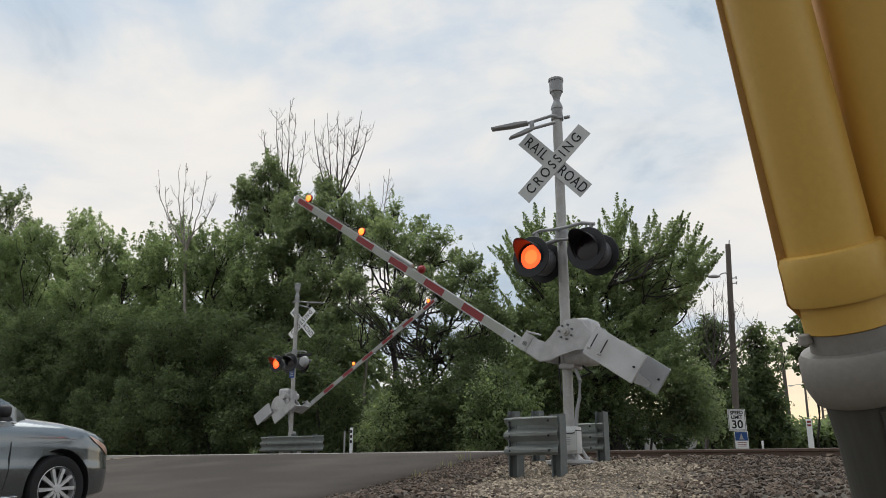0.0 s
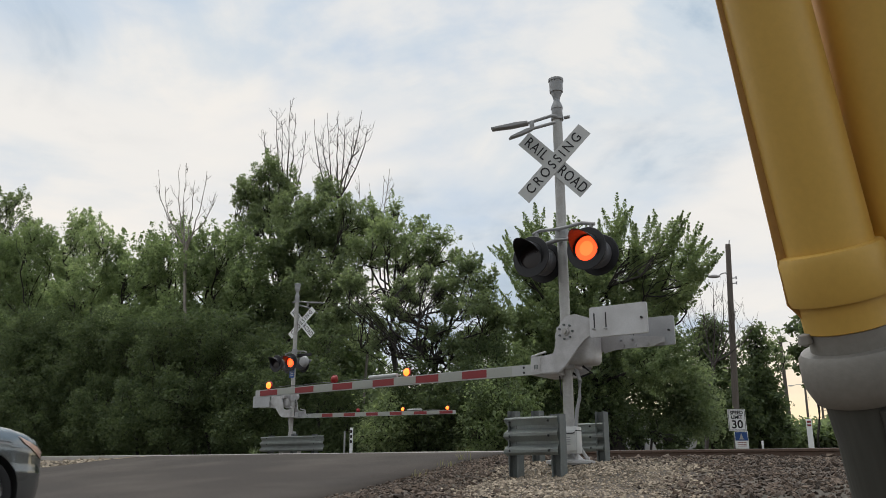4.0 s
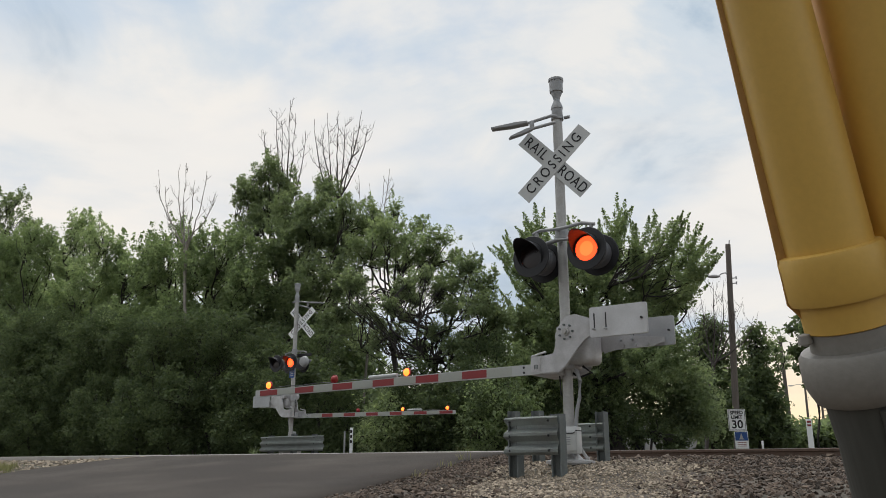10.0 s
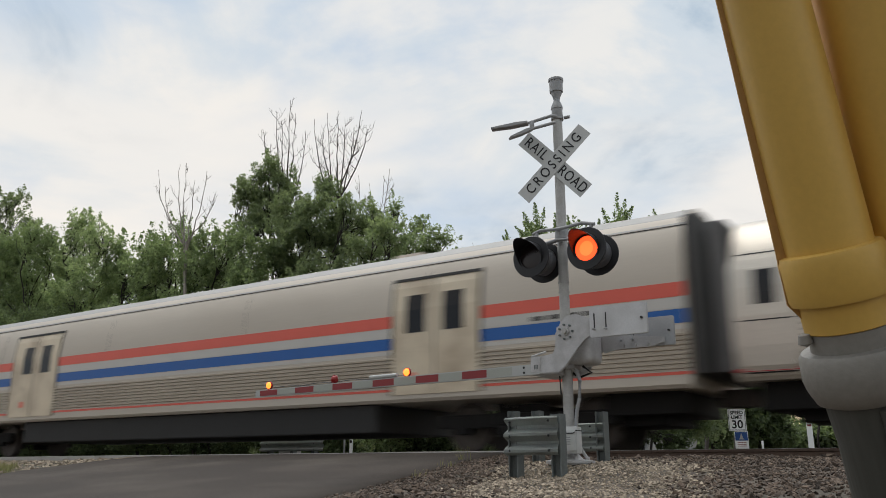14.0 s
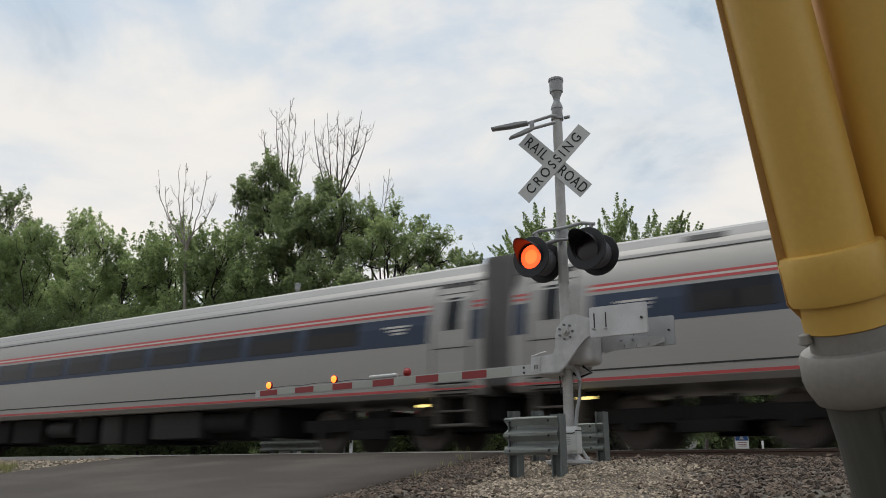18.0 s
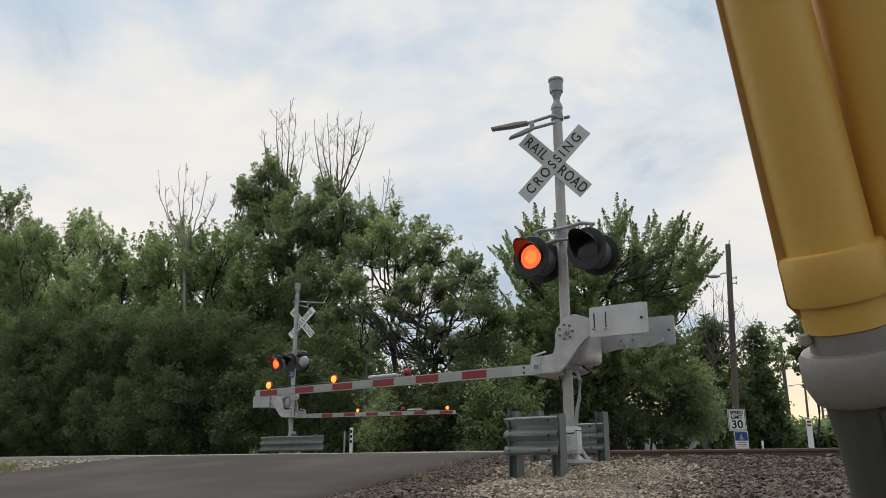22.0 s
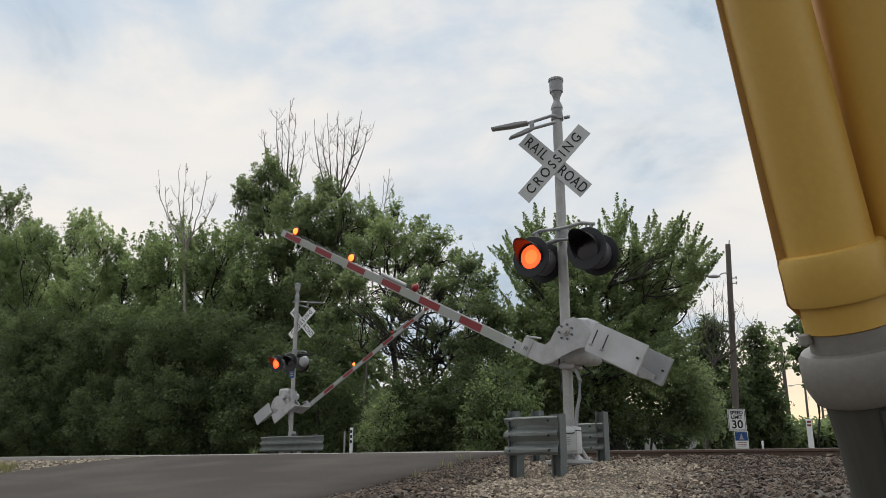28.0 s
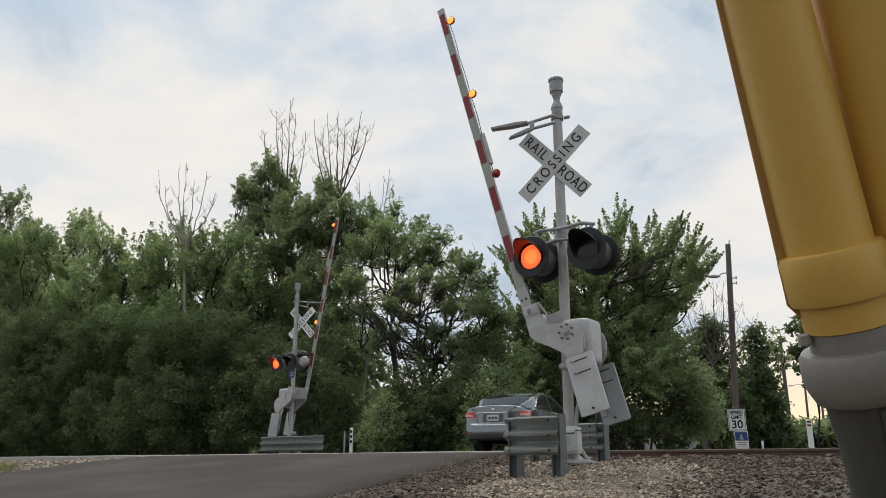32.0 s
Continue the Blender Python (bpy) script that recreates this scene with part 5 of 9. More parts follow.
                for dx in (0.02, 0.78):
                    box(bm, 0.05, 0.5, 0.62, (x0 + dx, s * 1.3, 0.76), bevel=0.01)
                part("door_step", bm, STEP_STEEL, c, "sooty steel entrance steps")
    for x in (-h + 1.6, h - 1.6, -3.0, 3.4):
        bm = bmesh.new()
        box(bm, 0.7, 0.5, 0.14, (x, 0.35, prof[0][1] + 0.0), bevel=0.04)
        part("roof_vent", bm, GREY_PAINT, c, "", 40)
    for x in (-h + 2.4, -h + 3.4) if fluted else ():
        band(prof, x, x + 0.45, 3.30, 3.42, SKIRT, c, "vent_grille", "", 0.02)
    if not fluted:
        for x in (-h + 1.4, h - 1.7):
            bm = bmesh.new()
            box(bm, 0.2, 0.04, 0.05, (x, -1.5, 0.86), bevel=0.01)
            part("step_lamp", bm, STEP_LAMP, c, "lit amber step lamp")
    truck(c, -h + 3.3)
    truck(c, h - 3.3)
    end_frames(c, h, 2.3 if fluted else 1.9)
    under_gear(c, -h + 5.6, h - (6.7 if last else 5.8), 11 if fluted else 12)
    # dark plates over the end walls hold the shade of the gap
    for xe in ((-h,) if last else (-h, back)):
        bm = bmesh.new()
        box(bm, 0.03, 2.9, 2.6, (xe, 0, 2.3), bevel=0.01)
        part("end_wall", bm, SKIRT if fluted else GANGWAY_GREY, c, "end wall plate darkened for the shade between coaches")
    diaphragm(c, -h, -1, prof[0][1] - 0.15, GANGWAY_GREY)
    if last:
        # rounded silver end, narrowing in two steps, with a dark gangway in its middle
        bm = bmesh.new()
        ring = [(-y, z) for y, z in prof[::-1]] + [(y, z) for y, z in prof[1:]]
        loops = []
        for dx, k in ((0.0, 1.0), (0.12, 0.985), (0.22, 0.955), (0.28, 0.90)):
            loops.append([bm.verts.new((h + dx, y * k, 2.2 + (z - 2.2) * (0.4 * k + 0.6))) for y, z in ring])
        for a, b in zip(loops, loops[1:]):
            for i in range(len(ring)):
                bm.faces.new((a[i], a[(i + 1) % len(ring)], b[(i + 1) % len(ring)], b[i]))
        bm.faces.new(loops[-1][::-1])
        part("end_cap", bm, STAINLESS, c, "rounded bare steel coach end", 40)
        bm = bmesh.new()
        box(bm, 0.30, 1.2, 2.45, (h + 0.24, 0, 2.28), bevel=0.05)
        part("end_gangway", bm, RUBBER, c, "dark rubber end gangway", 40)
        end_door(c, h + 0.38, 1, prof[0][1])
    else:
        diaphragm(c, back, 1, prof[0][1] - 0.15, GANGWAY_GREY)
    return c


def baggage(label):
    """A tall pale baggage car with red and blue stripes, fluted below, and two wide side doors."""
    L = 25.4
    h = L / 2
    c = empty("baggage_car", None, label, "railway coach", TRAIN_GROUP)
    prof = TALL_PROF
    shell(prof, -h, h, CREAM_SIDE, c, "body_shell", "pale painted steel body")
    doors = ((-h + 3.9, -h + 5.9), (h - 7.9, h - 5.7))
    spans = [(-h, doors[0][0]), (doors[0][1], doors[1][0]), (doors[1][1], h)]
    for x0, x1 in spans:
        band(prof, x0, x1, 2.42, 2.66, TRAIN_RED, c, "red_stripe", "broad red stripe")
        band(prof, x0, x1, 1.98, 2.21, TRAIN_BLUE, c, "blue_stripe", "broad blue stripe")
        band(prof, x0, x1, 2.22, 2.41, TRAIN_WHITE, c, "white_stripe", "white stripe between the colours")
        band(prof, x0, x1, 1.88, 1.955, TRAIN_WHITE, c, "white_stripe", "white stripe under the blue")
    flutes(prof, spans, 1.24, 1.86, 0.075, BRONZE_FLUTE, c)
    band(prof, -h, h, 1.15, 1.20, TRAIN_RED, c, "sill_stripe", "thin red stripe along the sill")
    bm = bmesh.new()
    strip(bm, prof, -h, h, 3.672, 3.686, 0.012)
    part("roof_gutter", bm, SKIRT, c)
    band(prof, -h, h, 3.70, 4.21, ROOF_GREY, c, "roof_skin", "dull grey roof", 0.006)
    for x in (-7.6, -2.5, 2.6, 7.7):
        bm = bmesh.new()
        strip(bm, prof, x, x + 0.012, 2.68, 3.64, 0.004)
        part("panel_seam", bm, SKIRT, c)
    for x0, x1 in doors:
        for s in (-1, 1):
            d = band(prof, x0, x1, 1.08, 3.36, DOOR_TAN, c, "side_door", "dull steel baggage door", 0.02, (s,))
            band(prof, x0 - 0.05, x1 + 0.05, 3.36, 3.42, SKIRT, d, "door_rail", "", 0.035, (s,))
            for k in (0, 1):
                w0 = x0 + 0.34 + k * 0.88
                band(prof, w0, w0 + 0.46, 2.28, 3.04, TINTED, d, "pane", "", 0.026, (s,))
            band(prof, (x0 + x1) / 2 - 0.012, (x0 + x1) / 2 + 0.012, 1.1, 3.34, SKIRT, d, "door_seam", "", 0.024, (s,))
            for xs in (x0 - 0.06, x1 + 0.005):
                band(prof, xs, xs + 0.055, 1.08, 3.38, UNDER, d, "door_gap", "", 0.012, (s,))
            band(prof, x0 + 1.45, x0 + 1.62, 1.34, 1.5, TRAIN_RED, d, "warning_mark", "small red warning mark", 0.026, (s,))
    for x in (-h + 1.2, h - 4.5):
        for k in range(5):
            band(prof, x + 0.34 * k, x + 0.34 * k + 0.22, 2.26, 2.34, SKIRT, c, "print_bar", "row of dark print", 0.008)
    for x in (-h + 6.5,):
        bm = bmesh.new()
        box(bm, 0.7, 0.6, 0.14, (x, 0, 4.27), bevel=0.05)
        part("roof_vent", bm, CREAM_SIDE, c, "", 40)
    bm = bmesh.new()
    box(bm, 12.6, 2.9, 0.56, (0, 0, 0.66), bevel=0.03)
    part("skirt", bm, SKIRT, c, "dark grey skirt between the trucks")
    truck(c, -h + 3.3)
    truck(c, h - 3.3)
    end_frames(c, h)
    diaphragm(c, -h, -1, 3.9)
    diaphragm(c, h, 1, 3.9)
    return c


def locomotive():
    """A modern passenger diesel: blue raked cab, grey flanks with louvres, red sill stripe."""
    L = 21.8
    h = L / 2
    c = empty("diesel_locomotive", None, "grey and dark blue passenger diesel locomotive with a sloping nose", "locomotive", TRAIN_GROUP)
    prof = LOCO_PROF
    n0 = -h
    shell(prof, n0 + 3.4, h - 0.15, LOCO_GREY, c, "body_shell", "grey painted hood")
    # nose: sections that shrink and sink towards the front
    bm = bmesh.new()
    rings = []
    for d, top, wide in ((3.4, 4.36, 1.0), (2.7, 4.33, 1.0), (1.9, 4.20, 0.99), (1.25, 3.95, 0.975), (0.75, 3.55, 0.95), (0.42, 3.05, 0.91), (0.20, 2.45, 0.86), (0.06, 1.90, 0.80)):
        ring = []
        for y, z in [(-y, z) for y, z in prof[::-1]] + [(y, z) for y, z in prof[1:]]:
            zz = 0.75 + (z - 1.02) * (top - 0.75) / 3.34
            ring.append(bm.verts.new((n0 + d, y * wide, zz)))
        rings.append(ring)
    for a, b in zip(rings, rings[1:]):
        for k in range(len(a) - 1):
            bm.faces.new((a[k], a[k + 1], b[k + 1], b[k]))
    bm.faces.new(rings[-1][::-1])
    part("nose", bm, LOCO_BLUE, c, "dark blue raked cab and nose", 35)
    bm = bmesh.new()
    for s in (-1, 1):
        q = [bm.verts.new(p) for p in ((n0 + 0.38, s * 0.06, 3.12), (n0 + 0.42, s * 0.98, 3.00), (n0 + 1.16, s * 0.90, 3.72), (n0 + 1.14, s * 0.06, 3.90))]
        bm.faces.new(q)
    bmesh.ops.solidify(bm, geom=bm.faces[:], thickness=0.05)
    part("windscreen", bm, TINTED, c, "dark sloping windscreen")
    for s in (-1, 1):
        # the near pane is painted white in place of a sky reflection
        bm = bmesh.new()
        box(bm, 0.34, 0.03, 0.50, (n0 + 1.45, s * 1.50, 2.90), (s * 10, 0, 0), bevel=0.02)
        part("cab_window", bm, TRAIN_WHITE if s < 0 else TINTED, c, "cab side window, sky reflection painted white on the near one")
        bm = bmesh.new()
        box(bm, 0.62, 0.04, 2.1, (n0 + 3.1, s * 1.555, 2.2), bevel=0.02)
        d = part("cab_door", bm, LOCO_BLUE, c, "dark blue cab door")
        for dx in (-0.33, 0.33):
            bm = bmesh.new()
            box(bm, 0.018, 0.03, 2.1, (n0 + 3.1 + dx, s * 1.572, 2.2))
            part("hand_rail", bm, LOCO_GREY, d, "grey hand rail beside the cab door")
        bm = bmesh.new()
        box(bm, 0.34, 0.02, 0.5, (n0 + 3.1, s * 1.56, 2.85), bevel=0.02)
        part("pane", bm, TINTED, d)
        for k in range(2):
            bm = bmesh.new()
            box(bm, 0.16, 0.10, 0.13, (n0 + 0.32 + 0.12 * k, s * (1.12 + 0.05 * k), 1.72 + 0.18 * k), bevel=0.03)
            part("headlight", bm, TRAIN_WHITE, c, "pale headlight")
        band(prof, n0 + 6.95 - 1, n0 + 8.15 - 1, 1.82, 3.28, RADIATOR, c, "intake_grille", "brown-grey air intake grille", 0.02, (s,))
        for k in range(6):
            band(prof, n0 + 5.95, n0 + 7.15, 1.95 + k * 0.22, 1.98 + k * 0.22, SKIRT, c, "grille_bar", "", 0.032, (s,))
        band(prof, n0 + 4.75, n0 + 5.25, 2.84, 3.48, TINTED, c, "side_window", "", 0.012, (s,))
        for k in range(8):
            z = 2.02 + k * 0.175
            band(prof, n0 + 3.55, n0 + 5.85 if not 2.7 < z < 3.4 else n0 + 4.65, z, z + 0.09, LOUVRE, c, "louvre", "dark horizontal louvre", 0.012, (s,))
            if 2.7 < z < 3.4:
                band(prof, n0 + 5.3, n0 + 5.85, z, z + 0.09, LOUVRE, c, "louvre", "", 0.012, (s,))
        for z, x0, x1 in ((3.40, 3.5, 5.0), (3.24, 7.3, 11.5), (2.27, 7.3, 11.6), (2.27, 15.6, 21.2), (3.22, 16.6, 18.9)):
            band(prof, n0 + x0, n0 + x1, z, z + 0.07, TRAIN_WHITE, c, "side_stripe", "thin pale side stripe", 0.008, (s,))
        # tan sweep that climbs from the sill behind the cab
        bm = bmesh.new()
        pts = [(n0 + 3.4 + 3.1 * k / 12, 1.62 + 0.62 * math.sin(k / 12 * 1.45)) for k in range(13)]
        for (xa, za), (xb, zb) in zip(pts, pts[1:]):
            q = [bm.verts.new((x, s * (prof_y(prof, z) + 0.016), z)) for x, z in ((xa, za), (xb, zb), (xb, zb + 0.09), (xa, za + 0.09))]
            bm.faces.new(q)
        part("side_sweep", bm, SWOOSH, c, "curved tan stripe")
        # a fan of three swept blades, then two rows of lettering
        for k in range(3):
            bm = bmesh.new()
            rows = []
            for q in range(9):
                f = q / 8
                xx, zz = n0 + 7.55 + 0.20 * k + (1.75 - 0.33 * k) * f, 2.72 - 0.15 * k + (0.36 + 0.13 * k) * (1 - (1 - f) ** 2)
                wide = 0.022 + 0.040 * (1 - f)
                rows.append([bm.verts.new((xx, s * (prof_y(prof, zz + w) + 0.010), zz + w)) for w in (-wide, wide)])
            for ra, rb in zip(rows, rows[1:]):
                bm.faces.new((ra[0], ra[1], rb[1], rb[0]))
            part("winged_mark", bm, WING_BLUE, c, "slate blue winged mark")
        for z, tall, n, w in ((2.78, 0.20, 6, 0.26), (2.56, 0.11, 5, 0.24)):
            for j in range(n):
                band(prof, n0 + 9.35 + 0.34 * j, n0 + 9.35 + w + 0.34 * j, z, z + tall, PRINT_BLUE, c, "print_bar", "row of dark print", 0.008, (s,))
        d = band(prof, n0 + 11.9, n0 + 12.75, 1.7, 3.3, TAN_PANEL, c, "side_door", "tan service door", 0.016, (s,))
        x = band(prof, n0 + 13.05, n0 + 15.4, 1.46, 3.6, RADIATOR, c, "radiator_panel", "brown-grey panel with a pale cross", 0.016, (s,))
        for sgn in (1, -1):
            bm = bmesh.new()
            for k in range(10):
                f0, f1 = k / 10, (k + 1) / 10
                q = []
                for ff, dz in ((f0, -0.09), (f1, -0.09), (f1, 0.09), (f0, 0.09)):
                    zz = 1.56 + 1.94 * (ff if sgn > 0 else 1 - ff) + dz
                    q.append(bm.verts.new((n0 + 13.1 + 2.25 * ff, s * (prof_y(prof, zz) + 0.026), zz)))
                bm.faces.new(q)
            part("cross_bar", bm, LOCO_GREY, x)
        band(prof, n0 + 14.0, n0 + 14.6, 3.40, 3.5, STEP_LAMP, x, "panel_lamp", "lit yellow lamp", 0.03, (s,))
        band(prof, n0 + 15.7, n0 + 16.95, 2.55, 3.52, RUBBER, c, "louvre_panel", "black louvre panel", 0.016, (s,))
        band(prof, n0 + 17.25, n0 + 17.75, 2.84, 3.48, SKIRT, c, "side_window", "", 0.012, (s,))
        for k in range(8):
            z = 2.42 + k * 0.165
            band(prof, n0 + (18.6 if z < 2.9 else 19.2), n0 + 21.0, z, z + 0.085, LOUVRE, c, "louvre", "", 0.012, (s,))
    band(prof, n0 + 0.8, h - 0.15, 1.43, 1.57, TRAIN_RED, c, "sill_stripe", "red stripe along the sill", 0.012)
    bm = bmesh.new()
    strip(bm, prof, n0 + 3.3, h - 0.15, 1.03, 1.42, 0.008)
    part("lower_skirt", bm, LOWER_BROWN, c, "dusty dark brown lower skirt")
    bm = bmesh.new()
    box(bm, L - 4.2, 3.15, 0.14, (1.6, 0, 0.955), bevel=0.02)
    part("underframe", bm, UNDER, c, "sooty underframe")
    bm = bmesh.new()
    strip(bm, prof, n0 + 3.4, h - 0.15, 3.86, 3.90, 0.03)
    part("roof_gutter", bm, SKIRT, c)
    for x0, w in ((4.6, 1.2), (7.2, 1.6), (10.5, 2.6), (14.0, 2.4), (18.0, 2.0)):
        bm = bmesh.new()
        box(bm, w, 1.3, 0.14, (n0 + x0 + w / 2, 0, 4.30), bevel=0.02)
        part("roof_hatch", bm, LOCO_GREY, c, "", 40)
    bm = bmesh.new()
    prism(bm, [(n0 + 0.2, 0.25), (n0 + 0.9, 0.2), (n0 + 1.1, 0.75), (n0 + 0.15, 0.75)], 2.7, bevel=0.02)
    part("pilot", bm, UNDER, c, "dark pilot plough")
    bm = bmesh.new()
    box(bm, 7.6, 3.0, 0.66, (-0.2, 0, 0.70), bevel=0.1)
    part("fuel_tank", bm, LOWER_BROWN, c, "dusty brown fuel tank", 40)
    for tx in (-h + 4.2, h - 4.2):
        truck(c, tx, 2.8, 0.5)
        for s in (-1, 1):
            bm = bmesh.new()
            prism(bm, [(-2.0, 0.62), (-1.75, 0.86), (1.75, 0.86), (2.0, 0.62), (1.6, 0.40), (1.1, 0.40), (0.75, 0.62), (0.4, 0.30), (-0.4, 0.30), (-0.75, 0.62), (-1.1, 0.40), (-1.6, 0.40)], 0.14, Matrix.Translation((tx, s * 1.28, 0)), bevel=0.02)
            for dx in (-1.4, 1.4):
                cyl(bm, 0.15, 0.12, (tx + dx, s * 1.34, 0.5), (-90 * s, 0, 0), seg=14)
            for dx in (-0.55, 0.55):
                cyl(bm, 0.11, 0.42, (tx + dx, s * 1.36, 0.42), seg=10)
            part("truck_side_frame", bm, LOWER_BROWN, c, "dusty brown truck side frame", 40)
    diaphragm(c, h - 0.15, 1, 3.4)
    return c


train = []          # (vehicle, distance of its middle behind the nose)
train.append((locomotive(), 11.3))
train.append((baggage("pale baggage car with red and blue stripes behind the locomotive"), 35.5))
second = copy_thing(train[1][0], Matrix())
second["label"] = "pale baggage car with red and blue stripes before the coaches"
train.append((second, 61.5))
train.append((coach("fluted", "fluted stainless coach with a teal window band"), 87.6))
smooth_a = coach("smooth", "smooth silver coach with a navy window band")
train.append((smooth_a, 113.6))
smooth_b = coach("smooth", "smooth silver coach with one lit window", lit=(0,))
train.append((smooth_b, 139.5))
train.append((copy_thing(smooth_a, Matrix()), 165.2))
train.append((coach("fluted", "fluted stainless last coach with red marker lights", last=True), 191.4))
for vehicle, _ in train:
    vehicle.matrix_world = Matrix.Translation((0, TRACK_Y, RAIL_TOP))


# ---- the grey saloon car ----
CAR_PAINT = material("grey_metallic_paint", (0.21, 0.232, 0.242), 0.22, 0.85, vary=0.03, scale=4, grain=300, bump=0.0, coat=0.7)
CAR_GLASS = material("tinted_car_glass", (0.012, 0.013, 0.014), 0.06, vary=0.05, bump=0.0, spec=0.2)
BODY_SHADE = material("recess_shade_grey", (0.09, 0.10, 0.105), 0.35, 0.4, vary=0.05)
CHROME = material("chrome", (0.75, 0.75, 0.76), 0.15, 1.0, vary=0.04, bump=0.0)
RIM_ALLOY = material("silver_alloy", (0.74, 0.74, 0.75), 0.3, 0.6, vary=0.06, bump=0.0)
TYRE = material("tyre_rubber", (0.016, 0.016, 0.017), 0.85, vary=0.2, grain=60, bump=0.3)
TAIL_RED = material("tail_lamp_red", (0.65, 0.035, 0.03), 0.2, vary=0.1, bump=0.0, coat=0.5)
TAIL_CLEAR = material("tail_lamp_clear", (0.55, 0.40, 0.38), 0.2, vary=0.1, bump=0.0, coat=0.5)
AMBER = material("amber_lamp", (0.55, 0.36, 0.28), 0.2, vary=0.1, bump=0.0, coat=0.5)
PLATE = material("plate_white", (0.55, 0.56, 0.58), 0.5, vary=0.08)

# along the car, from the tail (0) to the nose (4.62): height of the shoulder line, of the deck in the middle, half width, lowest edge
CAR_S = (0.0, 0.02, 0.06, 0.13, 0.25, 0.45, 0.7, 1.0, 1.7, 2.4, 3.1, 3.45, 3.8, 4.03, 4.19, 4.31, 4.405, 4.47, 4.51, 4.53)
CAR_DECK = (1.10, 1.105, 1.11, 1.12, 1.13, 1.14, 1.14, 1.12, 1.06, 1.05, 1.045, 1.02, 0.98, 0.935, 0.89, 0.84, 0.78, 0.71, 0.63, 0.54)
CAR_SHOULDER = (1.04, 1.04, 1.03, 1.02, 1.01, 1.005, 1.0, 1.0, 0.975, 0.945, 0.915, 0.905, 0.89, 0.86, 0.825, 0.79, 0.73, 0.67, 0.60, 0.52)
CAR_WIDE = (0.42, 0.57, 0.69, 0.775, 0.835, 0.865, 0.88, 0.88, 0.88, 0.88, 0.88, 0.88, 0.88, 0.865, 0.835, 0.785, 0.715, 0.63, 0.54, 0.42)
CAR_LOW = (0.31, 0.31, 0.31, 0.30, 0.285, 0.26, 0.22, 0.19, 0.19, 0.19, 0.19, 0.19, 0.19, 0.19, 0.20, 0.21, 0.22, 0.24, 0.27, 0.31)
REAR_AXLE, FRONT_AXLE, WHEEL_R = 1.07, 3.72, 0.316


def car_at(s, table):
    return float(np.interp(s, CAR_S, table))


def tail_shift(s, z):
    """How far the tail leans forward at a height: bumper, step under the boot lid, lid, lip."""
    lean = float(np.interp(z, (0.22, 0.30, 0.38, 0.60, 0.635, 0.66, 0.70, 0.92, 1.00, 1.06, 1.11, 1.16), (0.16, 0.05, 0.0, 0.0, 0.03, 0.070, 0.078, 0.095, 0.100, 0.098, 0.102, 0.14)))
    return lean * max(0.0, 1 - s / 0.42) ** 2.2


def car_section(s):
    w, lo, sh, dk = car_at(s, CAR_WIDE), car_at(s, CAR_LOW), car_at(s, CAR_SHOULDER), car_at(s, CAR_DECK)
    side = []
    # half width at rising shares of the flank: tucked sill, full waist, crease under the windows
    for f, g in ((0.06, 0.945), (0.13, 0.965), (0.22, 0.982), (0.34, 0.994), (0.45, 1.0), (0.50, 0.999), (0.54, 0.992), (0.60, 0.988), (0.72, 0.992), (0.82, 0.990), (0.90, 0.972), (0.96, 0.950), (1.0, 0.925)):
        side.append((w * g, lo + (sh - lo) * f))
    return [(0, lo), (w * 0.82, lo)] + side + [(w * 0.84, sh + (dk - sh) * 0.45), (w * 0.55, dk - 0.012), (0, dk)]


def car_side_y(s, z):
    sec = car_section(s)[1:15]
    return float(np.interp(z, [p[1] for p in sec], [p[0] for p in sec]))


def car_patch(bm, quad, out=0.006, cells=4, power=1.0):
    """A curved patch on the car's flank (x forward from the tail, z up), on its +y side; corners in order."""
    grid = []
    for i in range(cells + 1):
        row = []
        for j in range(cells + 1):
            u, v = (i / cells) ** power, j / cells
            x = (1 - u) * (1 - v) * quad[0][0] + u * (1 - v) * quad[1][0] + u * v * quad[2][0] + (1 - u) * v * quad[3][0]
            z = (1 - u) * (1 - v) * quad[0][1] + u * (1 - v) * quad[1][1] + u * v * quad[2][1] + (1 - u) * v * quad[3][1]
            back = out * max(0.0, 1 - x / 0.2)
            row.append(bm.verts.new((x + tail_shift(x, z) - back, car_side_y(x, z) + out, z)))
        grid.append(row)
    for i in range(cells):
        for j in range(cells):
            bm.faces.new((grid[i][j], grid[i + 1][j], grid[i + 1][j + 1], grid[i][j + 1]))


def roof_z(s):
    return float(np.interp(s, (0.50, 0.75, 1.05, 1.40, 1.75, 2.10, 2.45, 2.75, 3.05, 3.42), (1.12, 1.23, 1.365, 1.465, 1.505, 1.504, 1.455, 1.345, 1.19, 1.02)))


def cabin_half(s, z):
    """Half width of the cabin at a height: it leans in from the shoulder to the roof."""
    top = roof_z(s)
    base = 0.83 if 0.9 < s < 3.2 else 0.83 - 0.22 * (max(0.9 - s, s - 3.2) / 0.4)
    k = max(0.0, min(1.0, (z - 0.92) / 0.58))
    return base - 0.20 * k ** 1.25


